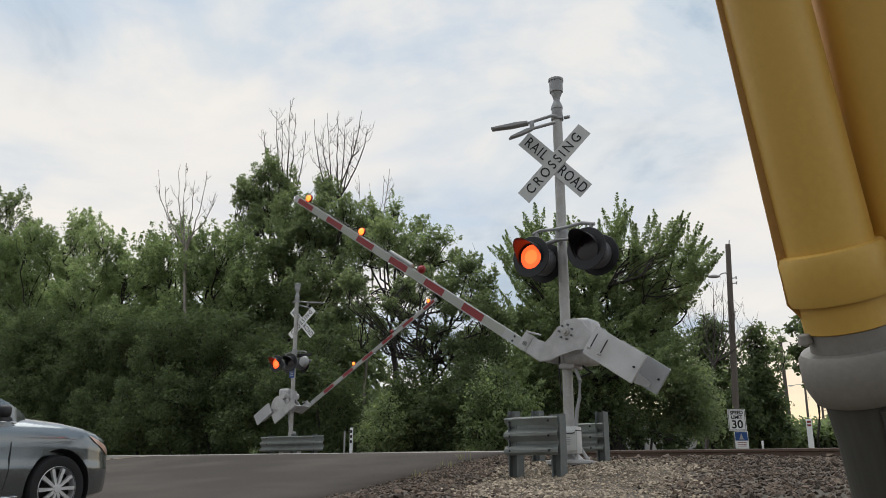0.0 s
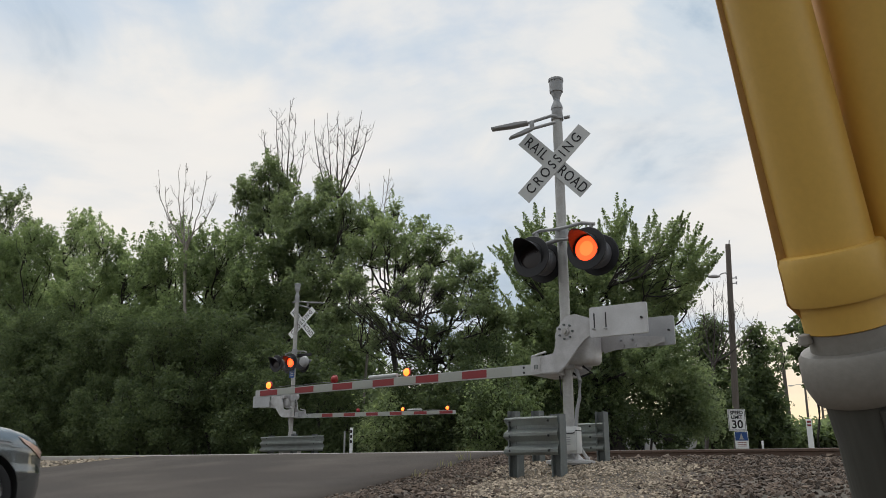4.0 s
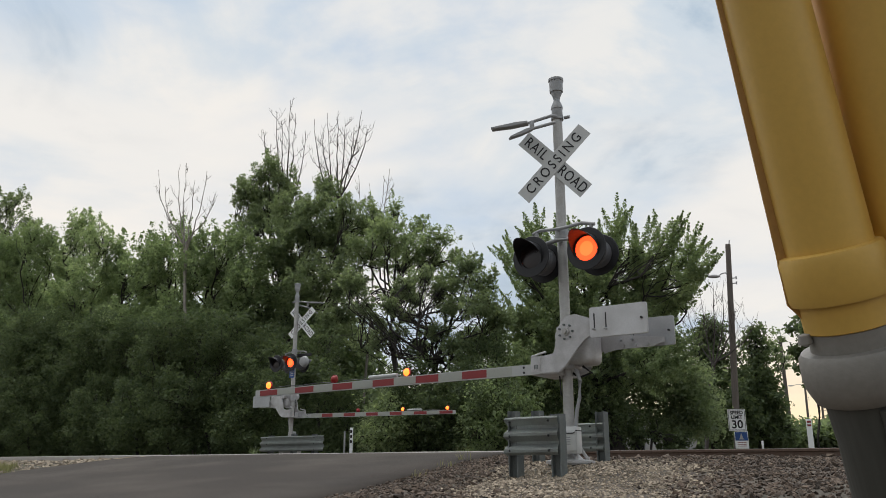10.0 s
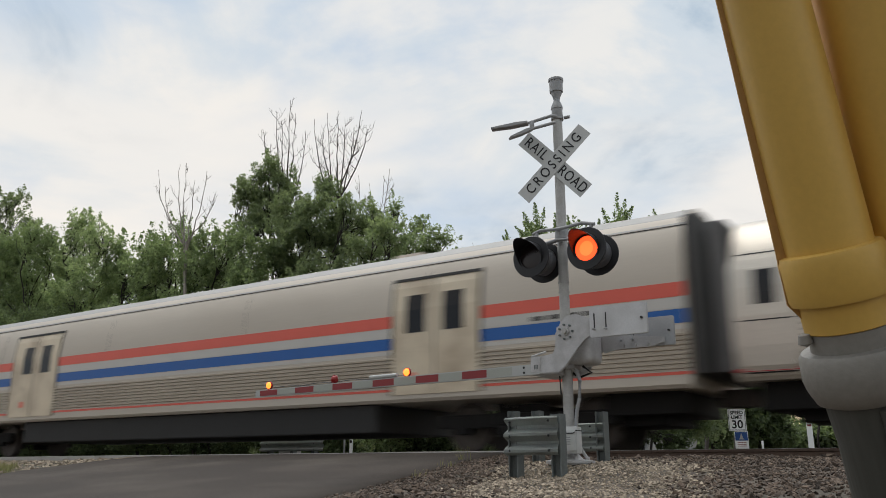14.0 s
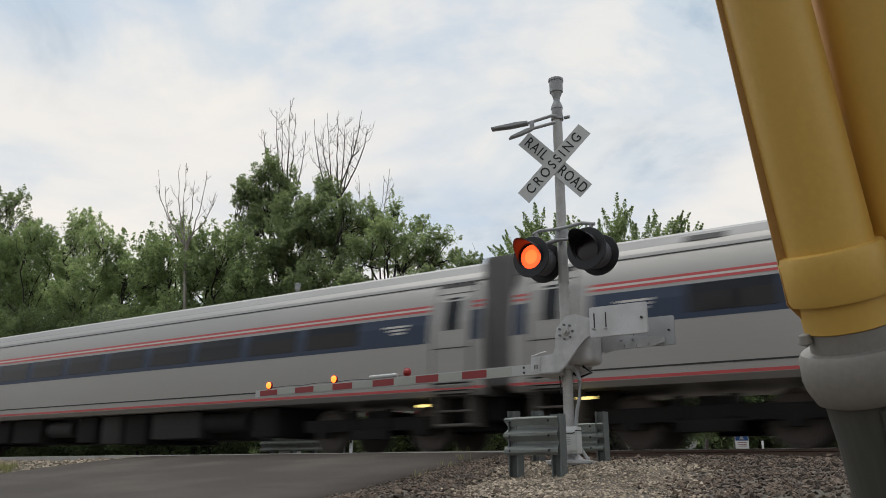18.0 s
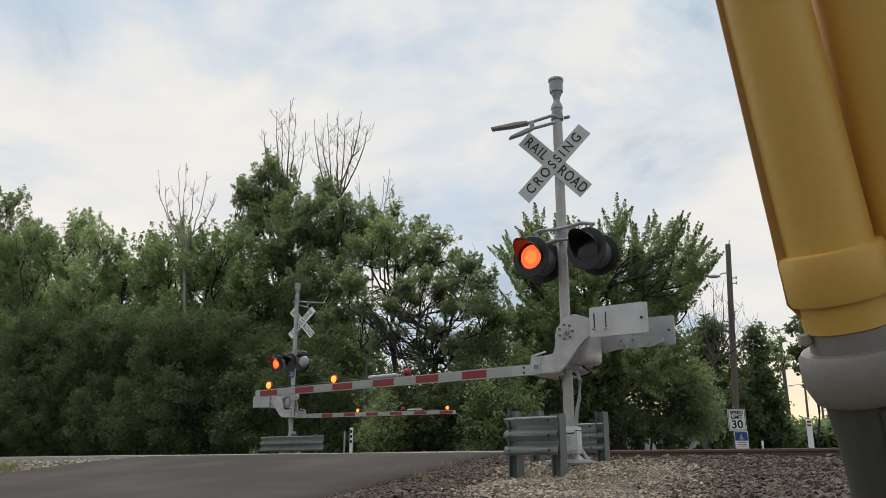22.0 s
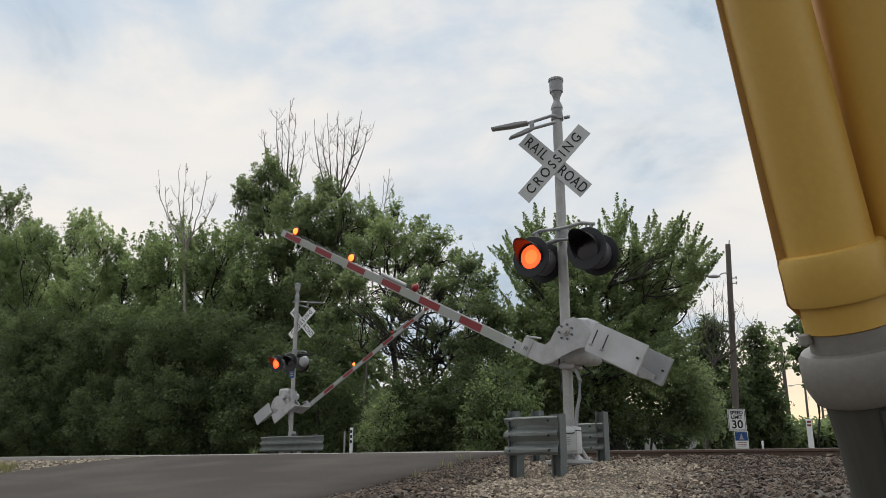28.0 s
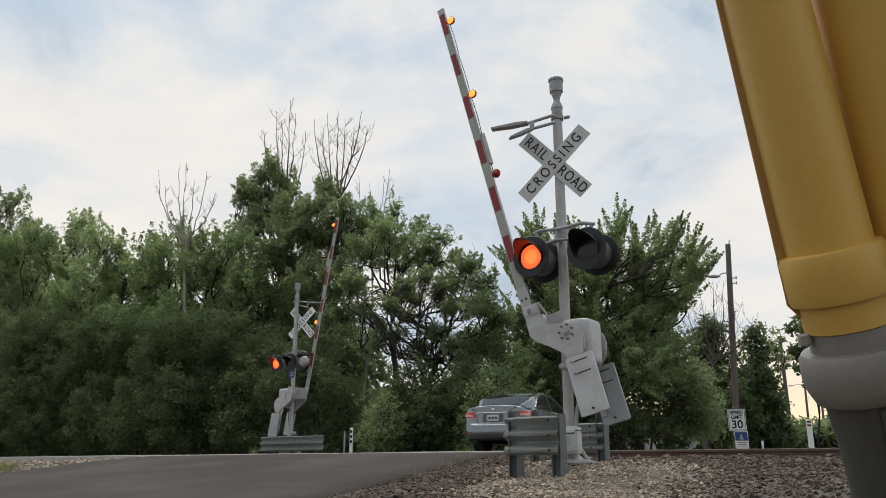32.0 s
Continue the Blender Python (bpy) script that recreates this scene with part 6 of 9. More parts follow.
def build_car():
    c = empty("saloon_car", None, "grey metallic four-door saloon car with chrome window trim", "car")
    # body: lofted closed shell with round wheel openings
    bm = bmesh.new()
    stations = sorted(set(list(CAR_S) + [0.01, 0.035, 0.09, 0.18, 0.34] + [i * 0.11 for i in range(7, 40)] + [4.25, 4.36, 4.44, 4.49]))
    rings = []
    for s in stations:
        sec = car_section(s)
        ring = [(y, z) for y, z in sec] + [(-y, z) for y, z in sec[-2:0:-1]]
        rings.append([bm.verts.new((s + tail_shift(s, z), y, z)) for y, z in ring])
    k = len(rings[0])
    for a, b in zip(rings, rings[1:]):
        for i in range(k):
            bm.faces.new((a[i], a[(i + 1) % k], b[(i + 1) % k], b[i]))
    half = k // 2
    tail = rings[0]
    for i in range(half):
        loop = []
        for v in (tail[i], tail[(k - i) % k], tail[k - i - 1], tail[i + 1]):
            if v not in loop:
                loop.append(v)
        if len(loop) > 2:
            bm.faces.new(loop)
    bm.faces.new(rings[-1])
    body = part("body", bm, CAR_PAINT, c, "grey metallic body shell", 28)
    cut_bm = bmesh.new()
    for ax in (REAR_AXLE, FRONT_AXLE):
        for s in (-1, 1):
            cyl(cut_bm, 0.365, 0.30, (ax, s * 1.0, WHEEL_R + 0.01), (90 * s, 0, 0), seg=36)
    cut = part("wheel_cut", cut_bm, UNDER)
    mod = body.modifiers.new("wheel_openings", "BOOLEAN")
    mod.operation, mod.object, mod.solver = "DIFFERENCE", cut, "EXACT"
    me = bpy.data.meshes.new_from_object(body.evaluated_get(bpy.context.evaluated_depsgraph_get()))
    body.modifiers.clear()
    body.data = me
    bpy.data.objects.remove(cut)
    me.materials.clear()
    me.materials.append(CAR_PAINT)
    me.shade_smooth()
    me.set_sharp_from_angle(angle=radians(28))
    # dark wheel wells
    for ax in (REAR_AXLE, FRONT_AXLE):
        for s in (-1, 1):
            bm = bmesh.new()
            lathe(bm, [(0.362, 0.0), (0.362, -0.26), (0.0, -0.27)], Matrix.Translation((ax, s * 0.855, WHEEL_R + 0.01)) @ pose(0, 0, 0, -90 * s), 32)
            part("wheel_well", bm, RUBBER, c, "dark wheel well", 40)
    # cabin: painted roof and pillars
    bm = bmesh.new()
    rings = []
    for i in range(25):
        s = 0.50 + 2.92 * i / 24
        top = roof_z(s)
        lo = min(top - 0.02, 0.90)
        zs = [lo, lo + (top - lo) * 0.3, lo + (top - lo) * 0.6, lo + (top - lo) * 0.85, lo + (top - lo) * 0.96]
        half = [(cabin_half(s, z), z) for z in zs]
        half += [(half[-1][0] * 0.86, top - 0.012), (half[-1][0] * 0.45, top), (0, top + 0.006)]
        ring = half + [(-y, z) for y, z in half[-2::-1]]
        rings.append([bm.verts.new((s, y, z)) for y, z in ring])
    for a, b in zip(rings, rings[1:]):
        for i in range(len(a) - 1):
            bm.faces.new((a[i], a[i + 1], b[i + 1], b[i]))
    bm.faces.new(rings[0])
    bm.faces.new(rings[-1][::-1])
    part("roof", bm, CAR_PAINT, c, "grey roof and pillars", 30)

    def side_pane(name, x0, x1, low, high, mat, label, out):
        """A pane between two lines, each given as (x, z) points."""
        for sg in (-1, 1):
            bm = bmesh.new()
            grid = []
            for a in range(15):
                x = x0 + (x1 - x0) * a / 14
                zl = float(np.interp(x, [p[0] for p in low], [p[1] for p in low]))
                zh = max(zl + 0.004, float(np.interp(x, [p[0] for p in high], [p[1] for p in high])))
                grid.append([bm.verts.new((x, sg * (cabin_half(x, zl + (zh - zl) * b / 6) + out), zl + (zh - zl) * b / 6)) for b in range(7)])
            for a, b in zip(grid, grid[1:]):
                for n in range(6):
                    bm.faces.new((a[n], a[n + 1], b[n + 1], b[n]))
            part(name, bm, mat, c, label, 60)
    belt = [(0.9, 1.085), (0.98, 1.05), (1.7, 1.025), (2.5, 0.985), (3.25, 0.945)]
    brow = [(0.92, 1.07), (1.05, 1.18), (1.2, 1.28), (1.4, 1.365), (1.65, 1.42), (1.95, 1.44), (2.25, 1.415), (2.5, 1.36), (2.7, 1.285), (2.9, 1.175), (3.1, 1.05), (3.22, 0.96)]
    side_pane("pillar_trim", 0.94, 3.20, belt, brow, BLACK_PAINT, "black window surround", 0.006)
    side_pane("side_window", 1.02, 1.955, [(x, z + 0.015) for x, z in belt], [(x, z - 0.022) for x, z in brow], CAR_GLASS, "dark tinted rear side window", 0.011)
    side_pane("side_window", 2.075, 3.10, [(x, z + 0.015) for x, z in belt], [(x, z - 0.022) for x, z in brow], CAR_GLASS, "dark front side window", 0.011)
    for sg in (-1, 1):
        bm = bmesh.new()
        tube(bm, [(x, sg * (cabin_half(x, z) + 0.010), z) for x, z in ((0.91, 1.095), (0.99, 1.042), (1.5, 1.025), (2.0, 1.003), (2.6, 0.972), (3.25, 0.937))], 0.011, 6)
        part("window_trim", bm, CHROME, c, "chrome strip under the windows", 60)
        bm = bmesh.new()
        tube(bm, [(x, sg * (cabin_half(x, z) + 0.004), z) for x, z in ((0.93, 1.085), (1.2, 1.29), (1.4, 1.375), (1.65, 1.43), (1.95, 1.45), (2.25, 1.435), (2.5, 1.392))], 0.005, 6)
        part("roof_trim", bm, CHROME, c, "thin chrome strip over the windows", 60)
        bm = bmesh.new()
        tube(bm, [(x, sg * (car_side_y(x, 0.30) + 0.003), 0.27) for x in (1.45, 2.2, 3.0, 3.3)], 0.008, 6)
        part("sill_trim", bm, CHROME, c, "thin chrome sill strip", 60)
        for x, z0 in ((1.98, 0.93), (3.17, 0.92), (1.22, 0.94)):
            bm = bmesh.new()
            tube(bm, [(x + dx, sg * (car_side_y(x + dx, z) + 0.0005), z) for dx, z in ((0, z0), (0.01, 0.75), (0.0, 0.5), (-0.03, 0.33))], 0.005, 5)
            part("door_seam", bm, RUBBER, c, "dark door gap")
        for x in (1.60, 2.62):
            bm = bmesh.new()
            tube(bm, [(x + d, sg * (car_side_y(x, 0.85) + o), 0.86 - 0.004 * k) for k, (d, o) in enumerate(((-0.11, 0.004), (-0.08, 0.028), (0.08, 0.028), (0.11, 0.004)))], 0.014, 8)
            part("door_handle", bm, CHROME, c, "chrome door handle", 60)
        bm = bmesh.new()
        box(bm, 0.10, 0.17, 0.11, (3.0, sg * 0.95, 1.03), (0, 0, -12 * sg), bevel=0.045, segs=3)
        part("door_mirror", bm, BLACK_PAINT, c, "dark door mirror", 40)
        # tail lamp wraps round the corner: red with a pale lower part
        def corner(quad, mat, label, out):
            bm = bmesh.new()
            car_patch(bm, quad, out, 9, 2.0 if quad[0][0] < 1 else 1.0)
            if sg < 0:
                bmesh.ops.scale(bm, vec=(1, -1, 1), verts=bm.verts)
            return part("tail_lamp", bm, mat, c, label, 60)
        corner([(0.0, 0.825), (0.36, 0.825), (0.58, 0.965), (0.012, 0.945)], TAIL_RED, "large red wrap-round tail lamp", 0.012)
        corner([(0.012, 0.845), (0.30, 0.842), (0.40, 0.90), (0.02, 0.892)], TAIL_CLEAR, "pale reversing lamp", 0.017)
        corner([(0.03, 0.44), (0.12, 0.44), (0.12, 0.47), (0.03, 0.47)], RED_PLASTIC, "small red reflector", 0.008)
        corner([(4.13, 0.755), (4.37, 0.61), (4.40, 0.68), (4.06, 0.825)], AMBER, "amber and clear head lamp", 0.010)
        bm = bmesh.new()
        tube(bm, [(0.06, sg * 0.40, 0.665), (0.085, sg * 0.43, 0.79), (0.095, sg * 0.43, 0.95), (0.065, sg * 0.56, 1.03), (0.25, sg * 0.68, 1.075), (0.55, sg * 0.66, 1.12)], 0.005, 6)
        part("boot_seam", bm, RUBBER, c)
        bm = bmesh.new()
        tube(bm, [(s + tail_shift(s, 0.64) - 0.002 * (s < 0.1), sg * (car_side_y(s, 0.64 + 0.1 * max(0, s - 0.2)) + 0.001), 0.64 + 0.1 * max(0, s - 0.2)) for s in (0.02, 0.06, 0.13, 0.25, 0.4, 0.6, 0.68)], 0.004, 6)
        part("bumper_seam", bm, RUBBER, c)
    # windscreens
    for name, (s0, s1), label in (("rear_window", (0.56, 1.26), "dark sloping rear window"), ("windscreen", (2.58, 3.36), "dark windscreen")):
        bm = bmesh.new()
        grid = []
        for i in range(7):
            s = s0 + (s1 - s0) * i / 6
            w = cabin_half(s, roof_z(s)) * 0.90
            grid.append([bm.verts.new((s, w * j / 3, roof_z(s) + 0.011 - 0.012 * abs(j / 3) ** 3)) for j in range(-3, 4)])
        for a, b in zip(grid, grid[1:]):
            for j in range(6):
                bm.faces.new((a[j], a[j + 1], b[j + 1], b[j]))
        part(name, bm, CAR_GLASS, c, label, 60)
    # tail: chrome bar, plate, badge, black bumper insert
    bm = bmesh.new()
    box(bm, 0.03, 0.86, 0.032, (0.085, 0, 0.925), bevel=0.008)
    part("chrome_bar", bm, CHROME, c, "chrome bar over the plate", 40)
    # a darker flush panel stands for the shaded recess round the plate
    bm = bmesh.new()
    box(bm, 0.02, 0.54, 0.19, (0.088, 0, 0.80), (0, 4, 0), bevel=0.015)
    part("plate_recess", bm, BODY_SHADE, c)
    bm = bmesh.new()
    box(bm, 0.014, 0.31, 0.155, (0.072, 0, 0.80), (0, 4, 0), bevel=0.004)
    plate = part("number_plate", bm, PLATE, c, "pale number plate")
    for j in range(3):
        bm = bmesh.new()
        box(bm, 0.004, 0.06, 0.06, (0.064, -0.085 + 0.085 * j, 0.80), (0, 4, 0))
        part("print_bar", bm, NAVY_BAND, plate)
    bm = bmesh.new()
    lathe(bm, [(0.0, 0.010), (0.022, 0.010), (0.030, 0.0)], Matrix.Translation((0.092, 0, 1.015)) @ pose(0, 0, 0, 0, -80, 0), 20)
    part("badge", bm, CHROME, c, "round chrome badge", 50)
    bm = bmesh.new()
    tube(bm, [(0.055, -0.41, 0.66), (0.052, 0, 0.655), (0.055, 0.41, 0.66)], 0.007, 6)
    part("boot_seam", bm, RUBBER, c)
    bm = bmesh.new()
    plan = [(0.045, 0.0), (0.045, 0.40), (0.07, 0.56), (0.12, 0.67), (0.20, 0.745), (0.34, 0.80), (0.5, 0.82), (0.62, 0.82)]
    plan = plan + [(x, -y) for x, y in plan[:0:-1]]
    lo = [bm.verts.new((x + 0.04, y * 0.97, 0.27)) for x, y in plan]
    hi = [bm.verts.new((x, y, 0.37)) for x, y in plan]
    for n in range(len(plan)):
        bm.faces.new((lo[n], lo[(n + 1) % len(plan)], hi[(n + 1) % len(plan)], hi[n]))
    bm.faces.new(lo[::-1])
    bm.faces.new(hi)
    part("bumper_insert", bm, RUBBER, c, "black lower bumper", 40)
    bm = bmesh.new()
    cyl(bm, 0.03, 0.16, (0.10, 0.5, 0.24), (0, 90, 0), seg=14)
    part("exhaust", bm, WHEEL_STEEL, c, "", 40)
    bm = bmesh.new()
    box(bm, 0.05, 0.7, 0.16, (4.50, 0, 0.48), bevel=0.02)
    part("grille", bm, RUBBER, c, "black front grille")
    wheels = []
    for ax in (REAR_AXLE, FRONT_AXLE):
        for s in (-1, 1):
            bm = bmesh.new()
            lathe(bm, [(0.205, 0.075), (0.24, 0.092), (0.295, 0.088), (0.314, 0.06), (WHEEL_R, 0.0), (0.314, -0.06), (0.29, -0.09), (0.205, -0.08)], pose(0, 0, 0, -90 * s), 40)
            w = part("wheel", bm, TYRE, c, "black tyre on an alloy rim", 40)
            w.matrix_local = pose(ax, s * 0.775, WHEEL_R)
            bm = bmesh.new()
            m = pose(0, 0, 0, -90 * s)
            lathe(bm, [(0.207, 0.085), (0.212, 0.08), (0.200, 0.06), (0.196, -0.06), (0.0, -0.06)], m, 40)
            part("rim", bm, RIM_ALLOY, w, "silver alloy rim", 40)
            bm = bmesh.new()
            lathe(bm, [(0.0, 0.008), (0.19, 0.008)], m, 32)
            part("brake_disc", bm, UNDER, w)
            for j in range(10):
                a = j * math.tau / 10
                bm = bmesh.new()
                r = [bm.verts.new(m @ Vector((x, y, z))) for z in (0.055, 0.082) for x, y in ((0.03, -0.013), (0.195, -0.019), (0.195, 0.019), (0.03, 0.013))]
                for q in ((0, 1, 2, 3), (7, 6, 5, 4), (0, 4, 5, 1), (1, 5, 6, 2), (2, 6, 7, 3), (3, 7, 4, 0)):
                    bm.faces.new([r[i] for i in q])
                bmesh.ops.transform(bm, matrix=pose(0, 0, 0, 0, math.degrees(a), 0), verts=bm.verts)
                part("spoke", bm, RIM_ALLOY, w)
            bm = bmesh.new()
            lathe(bm, [(0.0, 0.09), (0.035, 0.088), (0.045, 0.07)], m, 20)
            part("hub_cap", bm, RIM_ALLOY, w, "", 40)
            wheels.append((w, ax, s))
    return c, wheels


car, car_wheels = build_car()


# ---- beyond the track: poles, signs, houses ----


def utility_pole(base, top, label, lamp=None, r=0.2):
    b, t = Vector(base), Vector(top)
    p = empty("utility_pole", Matrix.Translation(b), label, "utility pole", "wooden poles beyond the track")
    bm = bmesh.new()
    rod(bm, (0, 0, -0.3), t - b, r, r * 0.72, seg=14)
    part("pole", bm, POLE_WOOD, p, "weathered wooden pole", 50)
    bm = bmesh.new()
    rod(bm, t - b + Vector((0.05, 0, -0.1)), t - b + Vector((0.10, 0, 0.25)), 0.03)
    part("top_pin", bm, GREY_PAINT, p)
    for dz in (2.0, 2.3):
        bm = bmesh.new()
        q = (t - b).lerp(Vector(), dz / (t - b).length)
        rod(bm, q, q + Vector((0.35, 0.1, 0.02)), 0.03)
        rod(bm, q + Vector((0.35, 0.1, -0.06)), q + Vector((0.35, 0.1, 0.1)), 0.04)
        part("insulator", bm, GREY_PAINT, p)
    if lamp:
        l = Vector(lamp) - b
        q = (t - b).lerp(Vector(), 1 - (l.z + 0.05) / (t - b).z)
        bm = bmesh.new()
        tube(bm, [q, q.lerp(l, 0.35) + Vector((0, 0, 0.18)), q.lerp(l, 0.7) + Vector((0, 0, 0.15)), l], 0.035)
        part("lamp_arm", bm, GREY_PAINT, p, "", 50)
        bm = bmesh.new()
        d = (l - q)
        d.z = 0
        d.normalize()
        bmesh.ops.create_uvsphere(bm, u_segments=14, v_segments=8, radius=1)
        bmesh.ops.transform(bm, matrix=Matrix.Translation(l + d * 0.3) @ pose(0, 0, 0, 0, 0, math.degrees(math.atan2(d.y, d.x))) @ Matrix.Diagonal((0.42, 0.17, 0.10, 1)), verts=bm.verts)
        part("lamp_head", bm, ALU, p, "unlit grey street lamp head", 60)
    return p


utility_pole((-11.60, 46.3, 0.85), (-11.14, 46.56, 13.1), "tall weathered wooden pole with a street lamp", (-11.72, 46.15, 11.22))
utility_pole((-15.12, 79.87, 0.8), (-15.22, 79.8, 12.4), "leaning wooden utility pole farther off")
utility_pole((-22.0, 129.2, 0.8), (-21.93, 129.3, 12.45), "distant wooden pole with a lamp arm", (-23.4, 128.2, 12.2))
utility_pole((-20.2, 131.0, 0.8), (-20.2, 131.0, 11.0), "distant wooden pole under the evening glow")


def speed_sign():
    s = empty("speed_sign", pose(-7.65, 30.9, 1.0, 0, 0, 12), "white speed limit sign over a small blue sign on one post", "road sign")
    bm = bmesh.new()
    box(bm, 0.06, 0.04, 1.95, (0, 0.04, 0.85))
    part("post", bm, GALV, s)
    bm = bmesh.new()
    box(bm, 0.61, 0.006, 0.76, bevel=0.002, segs=1)
    p = part("sign_plate", bm, SIGN_WHITE, s, "white plate with black border and words")
    p.matrix_local = pose(0, 0, 1.43)
    for sx, sz, dx, dz in ((0.57, 0.016, 0, 0.352), (0.57, 0.016, 0, -0.352), (0.016, 0.70, 0.277, 0), (0.016, 0.70, -0.277, 0)):
        bm = bmesh.new()
        box(bm, sx, 0.002, sz, (dx, -0.006, dz))
        part("border", bm, BLACK_INK, p)
    text_part("lettering", "SPEED", 0.165, pose(0, -0.006, 0.25), BLACK_INK, p, bold=0.006)
    text_part("lettering", "LIMIT", 0.165, pose(0, -0.006, 0.09), BLACK_INK, p, bold=0.006)
    text_part("lettering", "30", 0.40, pose(0, -0.006, -0.17), BLACK_INK, p, bold=0.008)
    bm = bmesh.new()
    box(bm, 0.46, 0.006, 0.60, bevel=0.002, segs=1)
    q = part("small_sign", bm, SIGN_WHITE, s, "small blue and white sign")
    q.matrix_local = pose(0.1, 0, 0.72)
    bm = bmesh.new()
    box(bm, 0.42, 0.003, 0.30, (0, -0.005, 0.13))
    part("blue_field", bm, BLUE_SIGN, q)
    bm = bmesh.new()
    prism(bm, [(-0.09, 0.02), (0.09, 0.02), (0.035, 0.10), (0.05, 0.10), (0.0, 0.24), (-0.05, 0.10), (-0.035, 0.10)], 0.002, Matrix.Translation((0, -0.008, 0)))
    part("pale_symbol", bm, WHITE_SHEET, q)
    for k in range(3):
        bm = bmesh.new()
        box(bm, 0.30, 0.002, 0.018, (0, -0.005, -0.09 - 0.06 * k))
        part("print_bar", bm, RED_SHEET, q)


speed_sign()


def marker_post(x, y, z0, z1, w, label, marks, color=None):
    m = empty("marker_post", pose(x, y, z0, 0, 0, 20), label, "marker post", "posts beside the road")
    bm = bmesh.new()
    box(bm, w, 0.05, z1 - z0 + 0.2, (0, 0, (z1 - z0 - 0.2) / 2), bevel=0.01)
    part("post", bm, color or SIGN_WHITE, m)
    for k in range(marks):
        bm = bmesh.new()
        box(bm, w * 0.7, 0.004, 0.09, (0, -0.028, (z1 - z0) - 0.12 - 0.16 * k))
        part("print_bar", bm, RED_SHEET if marks == 2 else BLACK_INK, m)


marker_post(-17.34, 20.91, 1.05, 2.02, 0.10, "white marker post with dark print beside the road", 3)
marker_post(-17.52, 20.79, 1.05, 1.91, 0.05, "thin grey post beside the white marker", 0, GREY_PAINT)
marker_post(-6.95, 40.93, 0.95, 2.9, 0.24, "white post with red bands beyond the track", 2)
marker_post(-9.3, 42.0, 0.95, 2.0, 0.10, "thin white post beyond the track", 0)


def stop_sign():
    s = empty("stop_sign", pose(-13.65, 44.9, 0.9, 0, 0, 20), "back of a grey octagonal sign on a post", "road sign")
    bm = bmesh.new()
    box(bm, 0.06, 0.04, 1.5, (0, 0.03, 0.6))
    part("post", bm, GALV, s)
    bm = bmesh.new()
    cyl(bm, 0.36, 0.008, (0, 0, 1.16), (90, 0, 0), seg=8)
    part("octagon", bm, GALV, s, "bare metal back of the octagon")


stop_sign()
SIDING = material("white_siding", (0.62, 0.62, 0.60), 0.6, vary=0.08, scale=1.5, dirt=(0.4, 0.39, 0.36))
SHINGLE = material("grey_shingle", (0.16, 0.15, 0.145), 0.9, vary=0.2, scale=2, grain=12, bump=0.4)
BROWN_WALL = material("tan_wall", (0.24, 0.20, 0.165), 0.7, vary=0.1)


def house(x, y, rz, w, d, wall_h, label, wall):
    h = empty("house", pose(x, y, 0.8, 0, 0, rz), label, "house", "houses beyond the trees")
    bm = bmesh.new()
    prism(bm, [(-w / 2, 0), (w / 2, 0), (w / 2, wall_h), (0, wall_h + w * 0.28), (-w / 2, wall_h)], d)
    part("wall", bm, wall, h)
    for s in (-1, 1):
        bm = bmesh.new()
        a = math.degrees(math.atan2(w * 0.28, w / 2))
        n = math.hypot(w / 2 + 0.4, (w / 2 + 0.4) * 0.56)
        box(bm, n, d + 0.6, 0.12, (s * (w / 4 + 0.1), 0, wall_h + w * 0.14 + 0.06), (0, s * a, 0))
        part("roof", bm, SHINGLE, h, "grey shingle roof slope")
    for dx in (-w / 4, w / 4):
        bm = bmesh.new()
        box(bm, 0.9, 0.06, 1.1, (dx, -d / 2 - 0.02, 1.5), bevel=0.01)
        f = part("window", bm, WHITE_SHEET, h)
        bm = bmesh.new()
        box(bm, 0.74, 0.03, 0.94, (dx, -d / 2 - 0.05, 1.5))
        part("pane", bm, TINTED, f)
    bm = bmesh.new()
    box(bm, 0.95, 0.06, 2.05, (0, -d / 2 - 0.02, 1.03), bevel=0.01)
    part("door", bm, SKIRT, h)
    for k in range(int(wall_h / 0.2)):
        bm = bmesh.new()
        box(bm, w + 0.02, d + 0.02, 0.02, (0, 0, 0.2 + 0.2 * k))
        part("siding_board", bm, wall, h)


house(-22.6, 57.5, 18, 6.0, 9.0, 2.6, "white sided house glimpsed under the maple", SIDING)
house(-29.9, 130.0, 20, 6.0, 8.0, 2.4, "low tan house with a grey roof", BROWN_WALL)
house(-31.5, 42.0, 35, 4.0, 6.0, 2.6, "white house glimpsed between the trees", SIDING)


def tuft(x, y, n, tall, seed, label, mat):
    rng = np.random.default_rng(seed)
    z = float(ground_z(x, y))
    v, f = [], []
    for _ in range(n):
        a, lean = rng.uniform(0, math.tau), rng.uniform(0.05, 0.6)
        b = np.array([x + rng.normal(0, 0.07), y + rng.normal(0, 0.07), z - 0.02])
        hgt = tall * rng.uniform(0.5, 1.1)
        d = np.array([math.cos(a), math.sin(a), 0])
        sd = np.array([-d[1], d[0], 0]) * 0.006
        k = len(v)
        for t in (0, 0.5, 1.0):
            p = b + d * lean * hgt * t * t + np.array([0, 0, hgt * t])
            wv = sd * (1 - 0.8 * t)
            v += [tuple(p - wv), tuple(p + wv)]
        f += [(k, k + 1, k + 3, k + 2), (k + 2, k + 3, k + 5, k + 4)]
    tagged(mesh_ob("weed_tuft", v, f, mat), label, "weeds", kind="stuff")


